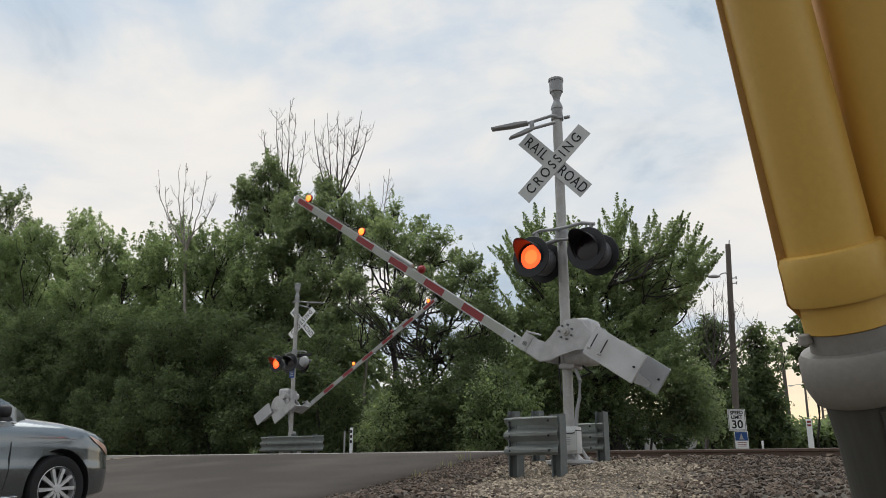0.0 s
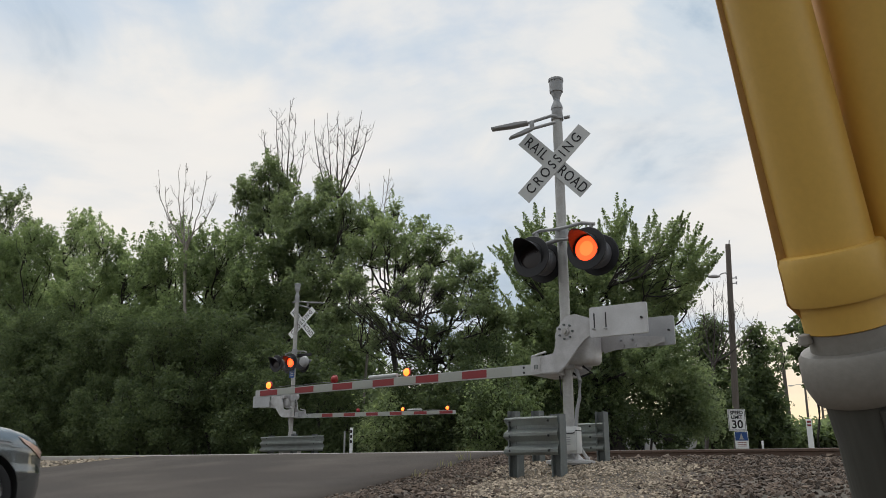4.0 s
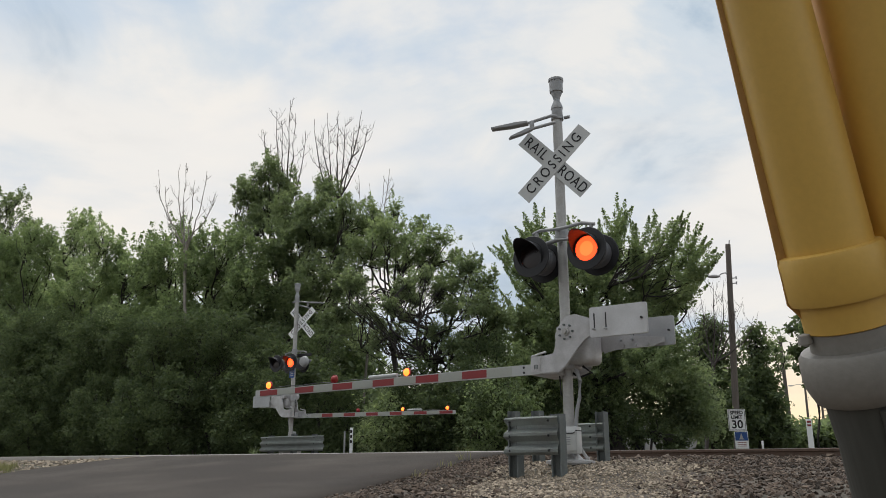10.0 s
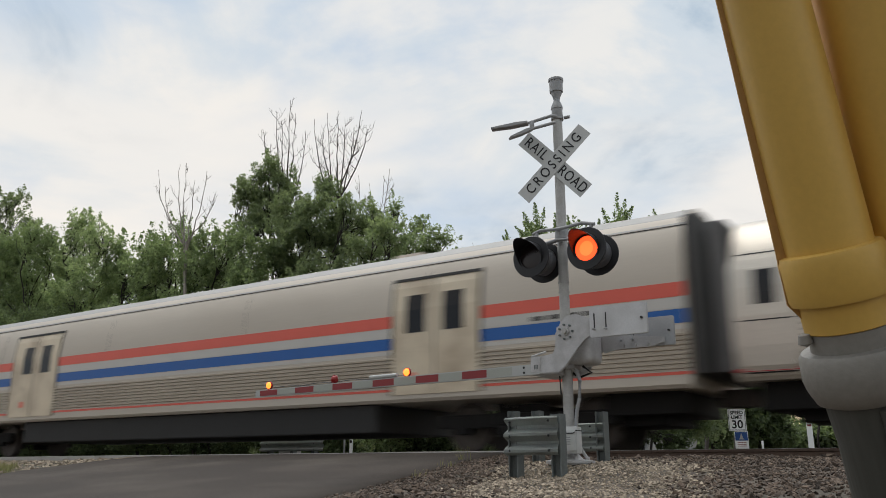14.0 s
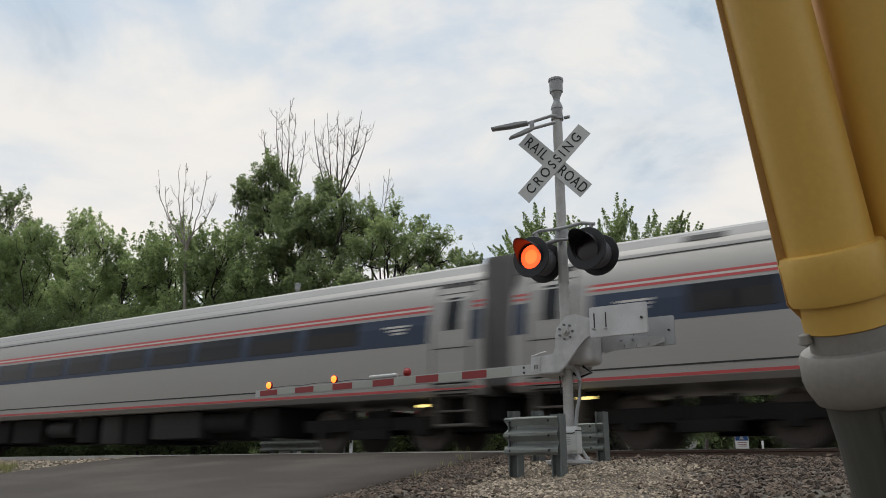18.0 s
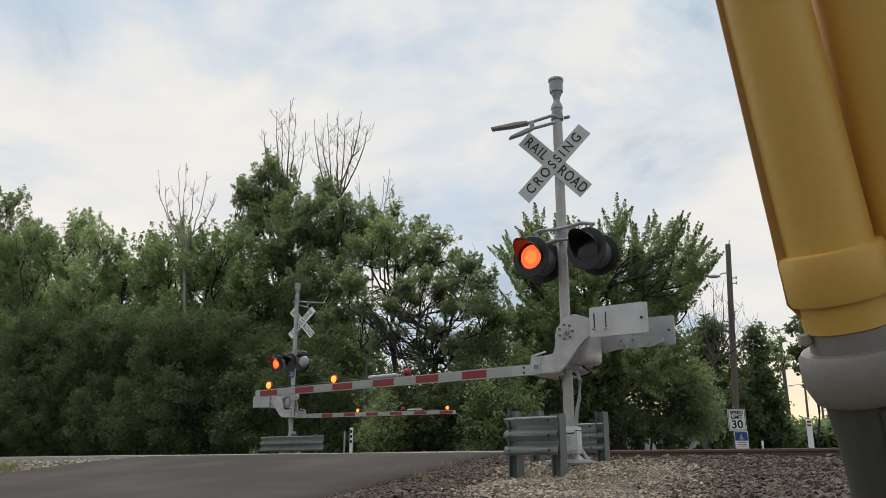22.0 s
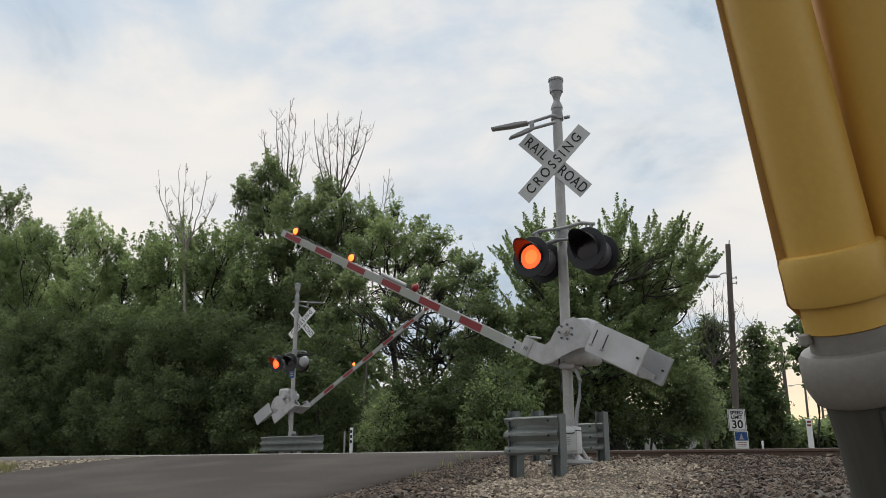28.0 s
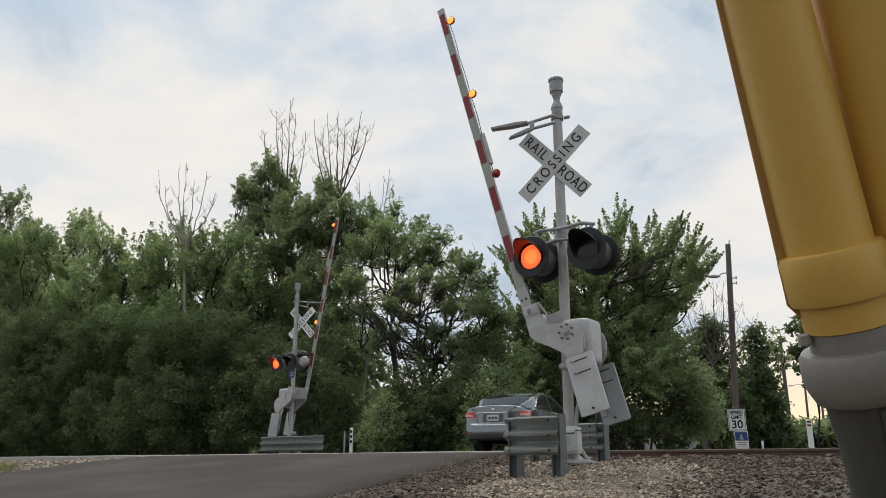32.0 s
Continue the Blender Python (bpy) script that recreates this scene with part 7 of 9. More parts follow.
tuft(-7.05, 11.3, 16, 0.34, 1, "thin weed tuft at the edge of the road", GRASS_LEAF)
tuft(-6.9, 10.6, 12, 0.14, 2, "low weeds in the ballast", GRASS_LEAF)
tuft(-6.6, 9.4, 14, 0.12, 3, "low weeds in the ballast", GRASS_LEAF)
for i in range(12):
    tuft(-16.75 - 0.09 * i, 9.2 + 0.07 * i + 0.15 * math.sin(i * 2.1), 34, 0.17, 10 + i, "dry yellow grass beside the road", GRASS_LEAF)
tuft(-17.6, 16.9, 40, 0.28, 40, "grass beside the far guard", LEAF_BRIGHT)


# ---- trees ----
def branch_mesh(bm, a, b, r0, r1, rng, bend=0.12, segs=4):
    """A tapered, slightly crooked limb from a to b; returns its points."""
    a, b = Vector(a), Vector(b)
    n = (b - a).length
    # the limb sways in two smooth waves that vanish at its ends
    p1, p2 = Vector(rng.normal(0, bend * n * 0.28, 3)), Vector(rng.normal(0, bend * n * 0.22, 3))
    p3 = Vector(rng.normal(0, bend * n * 0.10, 3))
    pts = []
    for i in range(segs + 1):
        u = i / segs
        pts.append(a.lerp(b, u) + p1 * math.sin(math.pi * u) + p2 * math.sin(math.tau * u) + p3 * math.sin(2.5 * math.tau * u))
    ring0 = None
    for i, p in enumerate(pts):
        d = (pts[min(i + 1, segs)] - pts[max(i - 1, 0)]).normalized()
        q = d.to_track_quat("Z", "Y").to_matrix()
        r = r0 + (r1 - r0) * i / segs
        ring = [bm.verts.new(p + q @ Vector((r * math.cos(k * 1.2566), r * math.sin(k * 1.2566), 0))) for k in range(5)]
        if ring0:
            for k in range(5):
                bm.faces.new((ring0[k], ring0[(k + 1) % 5], ring[(k + 1) % 5], ring[k]))
        ring0 = ring
    return pts


def leaf_cloud(centres, radius, per, size, rng, flatten=0.75, droop=0.25):
    """Vertices and faces of many small folded leaves gathered round the centres."""
    n = len(centres) * per
    c = np.repeat(np.asarray(centres), per, 0)
    rad = np.repeat(np.broadcast_to(np.asarray(radius, float), len(centres)), per)
    d = rng.normal(0, 1, (n, 3))
    d /= np.linalg.norm(d, axis=1)[:, None]
    d *= (rng.random(n) ** 0.45 * rad)[:, None]
    d[:, 2] *= flatten
    p = c + d
    nrm = rng.normal(0, 0.75, (n, 3)) + np.array([0, 0, 1.0]) + d / np.maximum(rad, 0.01)[:, None] * 0.6
    nrm /= np.linalg.norm(nrm, axis=1)[:, None]
    t = np.cross(nrm, rng.normal(0, 1, (n, 3)))
    t /= np.linalg.norm(t, axis=1)[:, None]
    t[:, 2] -= droop
    w = np.cross(nrm, t)
    s = (size * rng.lognormal(0, 0.28, n))[:, None]
    a, b = p - t * s * 0.5, p + t * s * 0.5
    l = p + w * s * 0.34 + nrm * s * 0.12
    r = p - w * s * 0.34 + nrm * s * 0.12
    v = np.stack([a, r, b, l], 1).reshape(-1, 3)
    i = np.arange(n)[:, None] * 4
    f = np.concatenate([i + np.array([[0, 1, 2]]), i + np.array([[0, 2, 3]])], 0)
    return v, f


def fast_mesh(name, v, f, mat, parent=None):
    me = bpy.data.meshes.new(name)
    me.vertices.add(len(v))
    me.vertices.foreach_set("co", np.ascontiguousarray(v, np.float32).ravel())
    k = f.shape[1]
    me.loops.add(f.size)
    me.loops.foreach_set("vertex_index", np.ascontiguousarray(f, np.int32).ravel())
    me.polygons.add(len(f))
    me.polygons.foreach_set("loop_start", np.arange(0, f.size, k, dtype=np.int32))
    me.materials.append(mat)
    me.update(calc_edges=True)
    ob = new(name, me)
    if parent:
        ob.parent = parent
    return ob


def build_tree(base, lobes, leaf, seed, label, size=0.145, density=1.0, trunk_r=0.22, bark=None, spikes=0, hollow=0.5, clump=0.5, group="trees behind the track", limbs=True, twiggy=False, shoot=(0.7, 1.7, 0.24, 0.07), stray=0.2, per=50):
    """A tree: trunk and limbs that reach into each lobe of its crown, and leaves in clumps over the lobes.
    lobes: (x, y, z, horizontal radius, vertical radius)."""
    rng = np.random.default_rng(seed)
    base = Vector(base)
    t = empty("tree", Matrix.Translation(base), label, "tree", group)
    lob = [(Vector(l[:3]) - base, l[3], l[4]) for l in lobes]
    top = max(lob, key=lambda l: l[0].z)
    bm = bmesh.new()
    fork = min(l[0].z - l[2] * 0.5 for l in lob)
    fork = max(1.2, min(fork, top[0].z * 0.5))
    head = Vector((top[0].x * 0.35, top[0].y * 0.35, fork))
    branch_mesh(bm, (0, 0, -0.2), head, trunk_r, trunk_r * 0.75, rng, 0.10, 5)
    branch_mesh(bm, head, top[0] + Vector((0, 0, top[2] * 0.5)), trunk_r * 0.75, trunk_r * 0.1, rng, 0.2, 7)
    centres, radii = [], []
    for c, rx, rz in lob:
        start = head.lerp(top[0], rng.uniform(0.0, 0.55))
        if limbs:
            branch_mesh(bm, start, c, trunk_r * 0.42, trunk_r * 0.12, rng, 0.45, 10)
        n = max(6, int(density * 7.5 * (rx * rx + 2 * rx * rz) / (clump * clump) * 0.42))
        d = rng.normal(0, 1, (n, 3))
        d /= np.linalg.norm(d, axis=1)[:, None]
        rad = hollow + (1 - hollow) * rng.random(n) ** 0.6
        # uneven outline: the lobe swells and shrinks with direction
        lump = 1 + 0.22 * np.sin(3.1 * d[:, 0] * 2 + seed) * np.sin(2.7 * d[:, 2] * 2 + 1.3 * seed) + 0.10 * rng.normal(0, 1, n)
        p = d * (rad * lump)[:, None] * np.array([rx, rx, rz]) + np.array(c)
        keep = p[:, 2] > 0.15
        p = p[keep]
        centres.append(p)
        radii.append(np.full(len(p), clump) * rng.uniform(0.6, 1.25, len(p)))
        if limbs:
            for q in p[:: max(1, len(p) // 14)]:
                tw = branch_mesh(bm, Vector(c).lerp(start, rng.uniform(0.1, 0.5)), q, trunk_r * 0.12, 0.012, rng, 0.4, 7)
                if twiggy:
                    for _ in range(6):
                        b0 = tw[rng.integers(1, 7)]
                        branch_mesh(bm, b0, b0 + Vector(rng.normal(0, 0.5, 3)) + Vector((0, 0, 0.15)), 0.016, 0.005, rng, 0.5, 5)
    v, f = leaf_cloud(np.concatenate(centres), np.concatenate(radii), per, size, rng)
    if spikes:
        # upright leafy shoots over the top of the crown
        vs, fs = [v], [f]
        off = len(v)
        for c, rx, rz in lob:
            for _ in range(spikes):
                a = rng.uniform(0, math.tau)
                el = rng.uniform(0.1 if stray > 0.1 else 0.4, 1.0)
                d = np.array([math.cos(a) * math.sqrt(1 - el * el), math.sin(a) * math.sqrt(1 - el * el), el])
                p = np.array(c) + d * np.array([rx, rx, rz]) * (0.9 if stray > 0.1 else 0.98)
                way = d * (0.75 if stray > 0.1 else 0.6) + np.array([0, 0, 0.6 if stray > 0.1 else 0.75]) + rng.normal(0, stray, 3)
                way /= np.linalg.norm(way)
                n = rng.uniform(shoot[0], shoot[1])
                cs = p + way * np.linspace(0, n, 12)[:, None] + rng.normal(0, 0.04, (12, 3))
                vv, ff = leaf_cloud(cs, np.linspace(shoot[2], shoot[3], 12), 11 if stray > 0.1 else 22, size * (0.85 if stray > 0.1 else 0.95), rng, 1.0)
                vs.append(vv)
                fs.append(ff + off)
                off += len(vv)
        v, f = np.concatenate(vs), np.concatenate(fs)
    part("trunk", bm, bark or BARK, t, "trunk and limbs", 60)
    fast_mesh("crown", v, f, leaf, t)
    return t


def spray_points(lobes, n_scale, rng, hollow, lean, seed):
    """Places on the crown's lobes and the way in which a leafy shoot grows from each."""
    spots, ways = [], []
    mid = np.mean([l[0] for l in lobes], axis=0)
    low = min(l[0][2] - l[2] for l in lobes)
    heart = np.array([mid[0], mid[1], low + 0.25 * (max(l[0][2] for l in lobes) - low)])
    for c, r, h in lobes:
        n = max(5, int(n_scale * (r * r + 2 * r * h)))
        d = rng.normal(0, 1, (n, 3))
        d /= np.linalg.norm(d, axis=1)[:, None]
        share = hollow + (1 - hollow) * rng.random(n) ** 0.7
        p = np.asarray(c) + d * share[:, None] * np.array([r, r, h]) * (1 + 0.15 * rng.normal(0, 1, n))[:, None]
        w = p - heart
        w /= np.maximum(np.linalg.norm(w, axis=1), 0.01)[:, None]
        w = w * (1 - lean) + d * 0.35 + np.array([0, 0, lean]) + rng.normal(0, 0.18, (n, 3))
        w /= np.linalg.norm(w, axis=1)[:, None]
        spots.append(p)
        ways.append(w)
    return np.concatenate(spots), np.concatenate(ways)


def build_shoot_tree(base, lobes, leaf, seed, label, shoot=0.8, thick=0.24, tip=0.06, size=0.10, leaves=70, dense=9.0, lean=0.35, hollow=0.5, trunk_r=0.2, bark=None, forks=(0.25, 0.6), twiggy=0, bend=0.25, fill=26, pull=0.06, crest=0, reach=12, group="trees behind the track"):
    """A tree whose limbs end in leafy shoots: each shoot is a tapering spindle of small leaves that points up and outward."""
    rng = np.random.default_rng(seed)
    base = Vector(base)
    t = empty("tree", Matrix.Translation(base), label, "tree", group)
    lob = [(np.array(l[:3]) - np.array(base), l[3], l[4]) for l in lobes]
    spots, ways = spray_points(lob, dense, rng, hollow, lean, seed)
    steps = 7
    u = np.linspace(0, 1, steps)
    n = len(spots)
    long = shoot * rng.uniform(0.55, 1.3, n)
    cs = spots[:, None, :] + ways[:, None, :] * (u[None, :, None] - 0.35) * long[:, None, None]
    cs = cs + rng.normal(0, 0.03, cs.shape)
    rad = (thick * (1 - u) ** 0.8 + tip)[None, :] * rng.uniform(0.75, 1.2, n)[:, None]
    v, f = leaf_cloud(cs.reshape(-1, 3), rad.ravel(), max(3, leaves // steps), size, rng, 1.0, 0.35)
    if crest:
        # slim leafy fingers that stand out of the crown's outline, up and away from its heart
        heart = np.mean([l[0] for l in lob], axis=0) - np.array([0, 0, 1.2])
        ends, dirs = [], []
        for c, r, h in lob:
            out = (c - heart) / max(0.1, np.linalg.norm(c - heart))
            for _ in range(crest):
                d = out * 0.75 + rng.normal(0, 0.55, 3)
                d[2] = abs(d[2]) if out[2] > -0.2 else d[2]
                d /= np.linalg.norm(d)
                w = d * 0.45 + out * 0.35 + np.array([0, 0, 0.55]) + rng.normal(0, 0.08, 3)
                ends.append(c + d * np.array([r, r, h]) * 0.8)
                dirs.append(w / np.linalg.norm(w))
        k = 12
        uu = np.linspace(0, 1, k)
        span = rng.uniform(0.7, 1.25, len(ends))
        fc = np.array(ends)[:, None, :] + np.array(dirs)[:, None, :] * uu[None, :, None] * span[:, None, None]
        fr = (0.15 * (1 - uu ** 2.2) + 0.025)[None, :] * rng.uniform(0.8, 1.2, len(ends))[:, None]
        v1, f1 = leaf_cloud(fc.reshape(-1, 3), fr.ravel(), 20, size * 0.8, rng, 1.0, 0.3)
        v, f = np.concatenate([v, v1]), np.concatenate([f, f1 + len(v)])
    # looser leaves between the shoots
    inner = spots * (1 - pull) + np.mean(spots, axis=0) * pull
    v2, f2 = leaf_cloud(inner, rng.uniform(0.25, 0.55, n) * min(1.0, shoot), fill, size, rng)
    v, f = np.concatenate([v, v2]), np.concatenate([f, f2 + len(v)])
    # trunk, then a limb into each lobe and branchlets to some of the shoots
    bm = bmesh.new()
    top = max(lob, key=lambda l: l[0][2])
    fork = Vector((0.25 * top[0][0], 0.25 * top[0][1], max(1.0, forks[0] * top[0][2])))
    upper = Vector((0.6 * top[0][0], 0.6 * top[0][1], forks[1] * top[0][2]))
    branch_mesh(bm, (0, 0, -0.2), fork, trunk_r, trunk_r * 0.8, rng, 0.06, 5)
    branch_mesh(bm, fork, upper, trunk_r * 0.8, trunk_r * 0.45, rng, 0.10, 6)
    branch_mesh(bm, upper, Vector(top[0]), trunk_r * 0.45, 0.02, rng, 0.12, 6)
    for c, r, h in lob:
        k = float(np.clip((c[2] - fork.z) / max(0.5, upper.z - fork.z) - 0.7, 0.0, 1.0))
        start = fork.lerp(upper, k)
        pts = branch_mesh(bm, start, Vector(c), trunk_r * 0.26, 0.02, rng, bend, 10)
        near = np.argsort(np.linalg.norm(spots - c, axis=1))
        for i in near[: min(len(near), reach)]:
            q = Vector(spots[i])
            tw = branch_mesh(bm, pts[rng.integers(5, 10)], q, 0.022, 0.008, rng, 0.25, 5)
            for _ in range(twiggy):
                b0 = tw[rng.integers(1, 5)]
                branch_mesh(bm, b0, b0 + Vector(rng.normal(0, 0.45, 3)) + Vector((0, 0, 0.12)), 0.012, 0.004, rng, 0.4, 4)
    part("trunk", bm, bark or BARK, t, "trunk and limbs", 60)
    fast_mesh("crown", v, f, leaf, t)
    return t


def build_bare_tree(base, stems, seed, label, trunk_r=0.12, bark=None, fork=0.5, twigs=6, reach=1.6):
    """A leafless tree: stems fan out of a fork, and fine twigs leave them and curve upward."""
    rng = np.random.default_rng(seed)
    base = Vector(base)
    t = empty("bare_tree", Matrix.Translation(base), label, "tree", "dead trees")
    bm = bmesh.new()
    ends = [Vector(q) - base for q in stems]
    mid = sum(ends, Vector()) / len(ends)
    head = Vector((mid.x * fork, mid.y * fork, mid.z * fork))

    def curved(a, b, r0, r1, sag, segs):
        """A limb that leaves sideways and turns upward."""
        side = Vector((b.x - a.x, b.y - a.y, 0)) * sag
        pts = [a.lerp(b, i / segs) + side * math.sin(math.pi * i / segs) + Vector(rng.normal(0, 0.025, 3)) for i in range(segs + 1)]
        rows = []
        for i, p in enumerate(pts):
            d = (pts[min(i + 1, segs)] - pts[max(i - 1, 0)]).normalized()
            q = d.to_track_quat("Z", "Y").to_matrix()
            r = r0 + (r1 - r0) * i / segs
            rows.append([bm.verts.new(p + q @ Vector((r * math.cos(k * 1.571), r * math.sin(k * 1.571), 0))) for k in range(4)])
        for ra, rb in zip(rows, rows[1:]):
            for k in range(4):
                bm.faces.new((ra[k], ra[(k + 1) % 4], rb[(k + 1) % 4], rb[k]))
        return pts

    branch_mesh(bm, (0, 0, -0.2), head, trunk_r, trunk_r * 0.7, rng, 0.05, 6)
    for e in ends:
        pts = curved(head.lerp(Vector((head.x, head.y, 0)), rng.uniform(0, 0.12)), e, trunk_r * 0.40, 0.010, 0.20, 10)
        for i in range(twigs):
            k = rng.integers(3, 10)
            p = pts[k]
            n = reach * rng.uniform(0.5, 1.1) * (1.15 - 0.06 * k)
            a = rng.uniform(0, math.tau)
            w = Vector((math.cos(a) * 0.6, math.sin(a) * 0.6, 1)).normalized()
            tw = curved(p, p + w * n, 0.013, 0.005, 0.25, 6)
            for _ in range(2):
                a = rng.uniform(0, math.tau)
                q = tw[rng.integers(2, 5)]
                curved(q, q + Vector((math.cos(a) * 0.6, math.sin(a) * 0.6, 1)).normalized() * n * 0.5, 0.008, 0.004, 0.2, 4)
    part("limb_frame", bm, bark or PALE_BARK, t, "", 60)
    return t


def build_thicket(name, spans, n, size, leaf, seed, label, foot=0.7):
    """A deep belt of leaves behind the nearer trees, uneven along its top."""
    rng = np.random.default_rng(seed)
    total = sum((b[0] - a[0]) for a, b in spans)
    cs = []
    for (x0, y0, h0), (x1, y1, h1) in spans:
        k = int(n * (x1 - x0) / total)
        u = rng.random(k)
        top = h0 + (h1 - h0) * u
        top = top * (0.86 + 0.10 * np.sin(u * (x1 - x0) * 1.3 + seed) + 0.06 * np.sin(u * (x1 - x0) * 3.7))
        z = foot + (top - foot) * rng.random(k) ** 0.8
        cs.append(np.stack([x0 + (x1 - x0) * u, y0 + (y1 - y0) * u + rng.uniform(-1.2, 1.2, k), z], -1))
    cs = np.concatenate(cs)
    v, f = leaf_cloud(cs, rng.uniform(0.4, 0.8, len(cs)), 30, size, rng)
    tagged(fast_mesh(name, v, f, leaf), label, "woods", kind="stuff")


DEAD_BARK = material("grey_dead_bark", (0.085, 0.072, 0.065), 0.9, vary=0.3, scale=3, grain=25, bump=0.5)
build_shoot_tree((-64.80, 36.00, 1.0), [(-70.11, 36.20, 23.30, 1.31, 1.31), (-72.63, 36.39, 22.04, 2.30, 2.30), (-67.26, 36.47, 21.68, 1.08, 1.08), (-69.57, 36.71, 20.06, 1.79, 1.79), (-75.13, 36.38, 24.92, 2.10, 2.10), (-69.83, 36.68, 24.29, 0.81, 0.81)],
                 LEAF_DARK, 1, "tall dark-leaved tree at the edge of the woods", shoot=0.7, thick=0.30, tip=0.10, size=0.14, leaves=49, dense=4.5)
build_shoot_tree((-46.51, 27.50, 1.0), [(-48.09, 26.75, 14.62, 0.85, 0.99), (-47.42, 27.44, 13.58, 1.20, 1.20), (-52.53, 28.21, 14.01, 1.50, 1.50), (-47.50, 27.74, 14.57, 0.50, 0.85), (-49.80, 28.14, 11.83, 1.88, 1.88), (-51.87, 26.88, 11.48, 1.99, 1.99), (-50.54, 27.45, 15.35, 0.59, 0.81), (-52.34, 27.09, 14.40, 1.33, 1.33), (-49.52, 27.57, 8.82, 1.93, 1.93), (-46.13, 27.62, 6.84, 1.85, 1.85), (-48.56, 26.72, 5.90, 2.03, 2.03), (-44.06, 27.05, 4.08, 1.92, 1.92), (-48.06, 27.15, 3.25, 2.00, 2.00)],
                 LEAF_WOODS, 2, "broad green woodland tree with fresh leaves", shoot=0.75, thick=0.26, tip=0.09, size=0.115, leaves=56, dense=11.0, hollow=0.5, trunk_r=0.16, fill=30)
build_shoot_tree((-40.04, 26.80, 1.0), [(-43.96, 27.47, 14.92, 0.61, 0.89), (-44.80, 27.23, 14.93, 0.45, 0.89), (-40.51, 26.26, 13.58, 0.58, 0.83), (-43.49, 27.28, 13.32, 1.14, 1.14), (-39.39, 26.22, 12.74, 0.50, 0.63), (-44.55, 26.99, 12.37, 0.87, 0.87), (-40.59, 26.20, 10.70, 1.51, 1.51), (-43.15, 26.00, 10.32, 0.97, 0.97), (-42.76, 27.39, 8.53, 1.56, 1.56), (-38.83, 26.34, 6.80, 1.36, 1.36), (-41.04, 26.34, 5.13, 1.53, 1.53), (-39.56, 27.57, 3.64, 1.53, 1.53)],
                 LEAF_BRIGHT, 3, "slender light green woodland tree", shoot=0.75, thick=0.26, tip=0.09, size=0.115, leaves=56, dense=11.0, hollow=0.5, trunk_r=0.16, fill=30)
build_shoot_tree((-36.08, 26.50, 1.0), [(-39.70, 27.10, 12.72, 0.45, 0.64), (-36.56, 26.16, 11.49, 0.84, 0.84), (-39.06, 27.24, 11.03, 1.26, 1.26), (-35.87, 26.56, 10.19, 1.07, 1.07), (-39.54, 26.78, 11.65, 0.76, 0.76), (-36.22, 26.03, 8.04, 1.40, 1.40), (-36.58, 27.21, 6.14, 1.34, 1.34), (-34.85, 26.81, 3.99, 1.42, 1.42)],
                 LEAF_WOODS, 4, "green woodland tree in a dense row", shoot=0.75, thick=0.26, tip=0.09, size=0.115, leaves=56, dense=11.0, hollow=0.5, trunk_r=0.16, fill=30)
build_shoot_tree((-32.49, 26.20, 1.0), [(-35.76, 26.95, 12.58, 0.73, 0.73), (-34.40, 26.83, 13.06, 0.42, 0.60), (-32.39, 25.88, 11.81, 0.57, 0.57), (-33.86, 25.98, 10.87, 1.21, 1.21), (-31.46, 25.67, 10.04, 1.00, 1.00), (-34.94, 25.63, 11.54, 0.58, 0.58), (-32.45, 25.50, 7.88, 1.24, 1.24), (-31.47, 25.88, 6.19, 1.14, 1.14), (-32.65, 26.36, 4.41, 1.32, 1.32), (-29.38, 25.41, 2.92, 1.15, 1.15)],
                 LEAF_WOODS, 5, "green woodland tree with an even crown", shoot=0.75, thick=0.26, tip=0.09, size=0.115, leaves=56, dense=11.0, hollow=0.5, trunk_r=0.16, fill=30)
build_shoot_tree((-29.86, 26.80, 1.0), [(-32.28, 27.08, 11.93, 0.76, 0.76), (-30.39, 26.54, 11.63, 0.67, 0.67), (-32.30, 26.50, 10.61, 1.03, 1.03), (-31.31, 27.31, 10.20, 1.28, 1.28), (-29.32, 26.77, 11.12, 0.83, 0.83), (-28.57, 26.51, 9.28, 1.21, 1.21), (-30.24, 26.77, 7.57, 1.23, 1.23), (-29.28, 27.13, 5.63, 1.13, 1.13), (-29.13, 26.09, 3.96, 1.09, 1.09), (-28.75, 27.56, 3.00, 1.06, 1.06)],
                 LEAF_WOODS, 6, "green woodland tree beside the tall dark tree", shoot=0.75, thick=0.26, tip=0.09, size=0.115, leaves=56, dense=11.0, hollow=0.5, trunk_r=0.16, fill=30)
build_shoot_tree((-27.62, 29.50, 1.0), [(-31.44, 28.74, 15.32, 0.73, 0.73), (-31.27, 29.90, 16.55, 0.81, 0.81), (-29.91, 30.05, 15.67, 0.67, 0.67), (-32.03, 28.73, 14.79, 0.49, 0.49), (-31.36, 29.96, 14.69, 1.11, 1.11), (-28.76, 29.29, 13.67, 1.06, 1.06), (-26.50, 29.63, 14.17, 0.58, 0.75), (-26.43, 28.71, 12.52, 1.23, 1.23), (-24.33, 28.77, 12.86, 0.65, 0.65), (-31.17, 28.99, 13.13, 0.90, 0.90), (-26.23, 30.23, 11.73, 1.37, 1.37), (-28.16, 29.01, 11.45, 1.57, 1.57), (-24.31, 29.91, 12.23, 0.56, 0.56), (-27.30, 30.19, 15.11, 0.41, 0.30)],
                 LEAF_DARK, 7, "tall dark tree wrapped in dense leaves", shoot=0.65, thick=0.30, tip=0.12, size=0.11, leaves=63, dense=15.0, hollow=0.4, lean=0.25, fill=34)
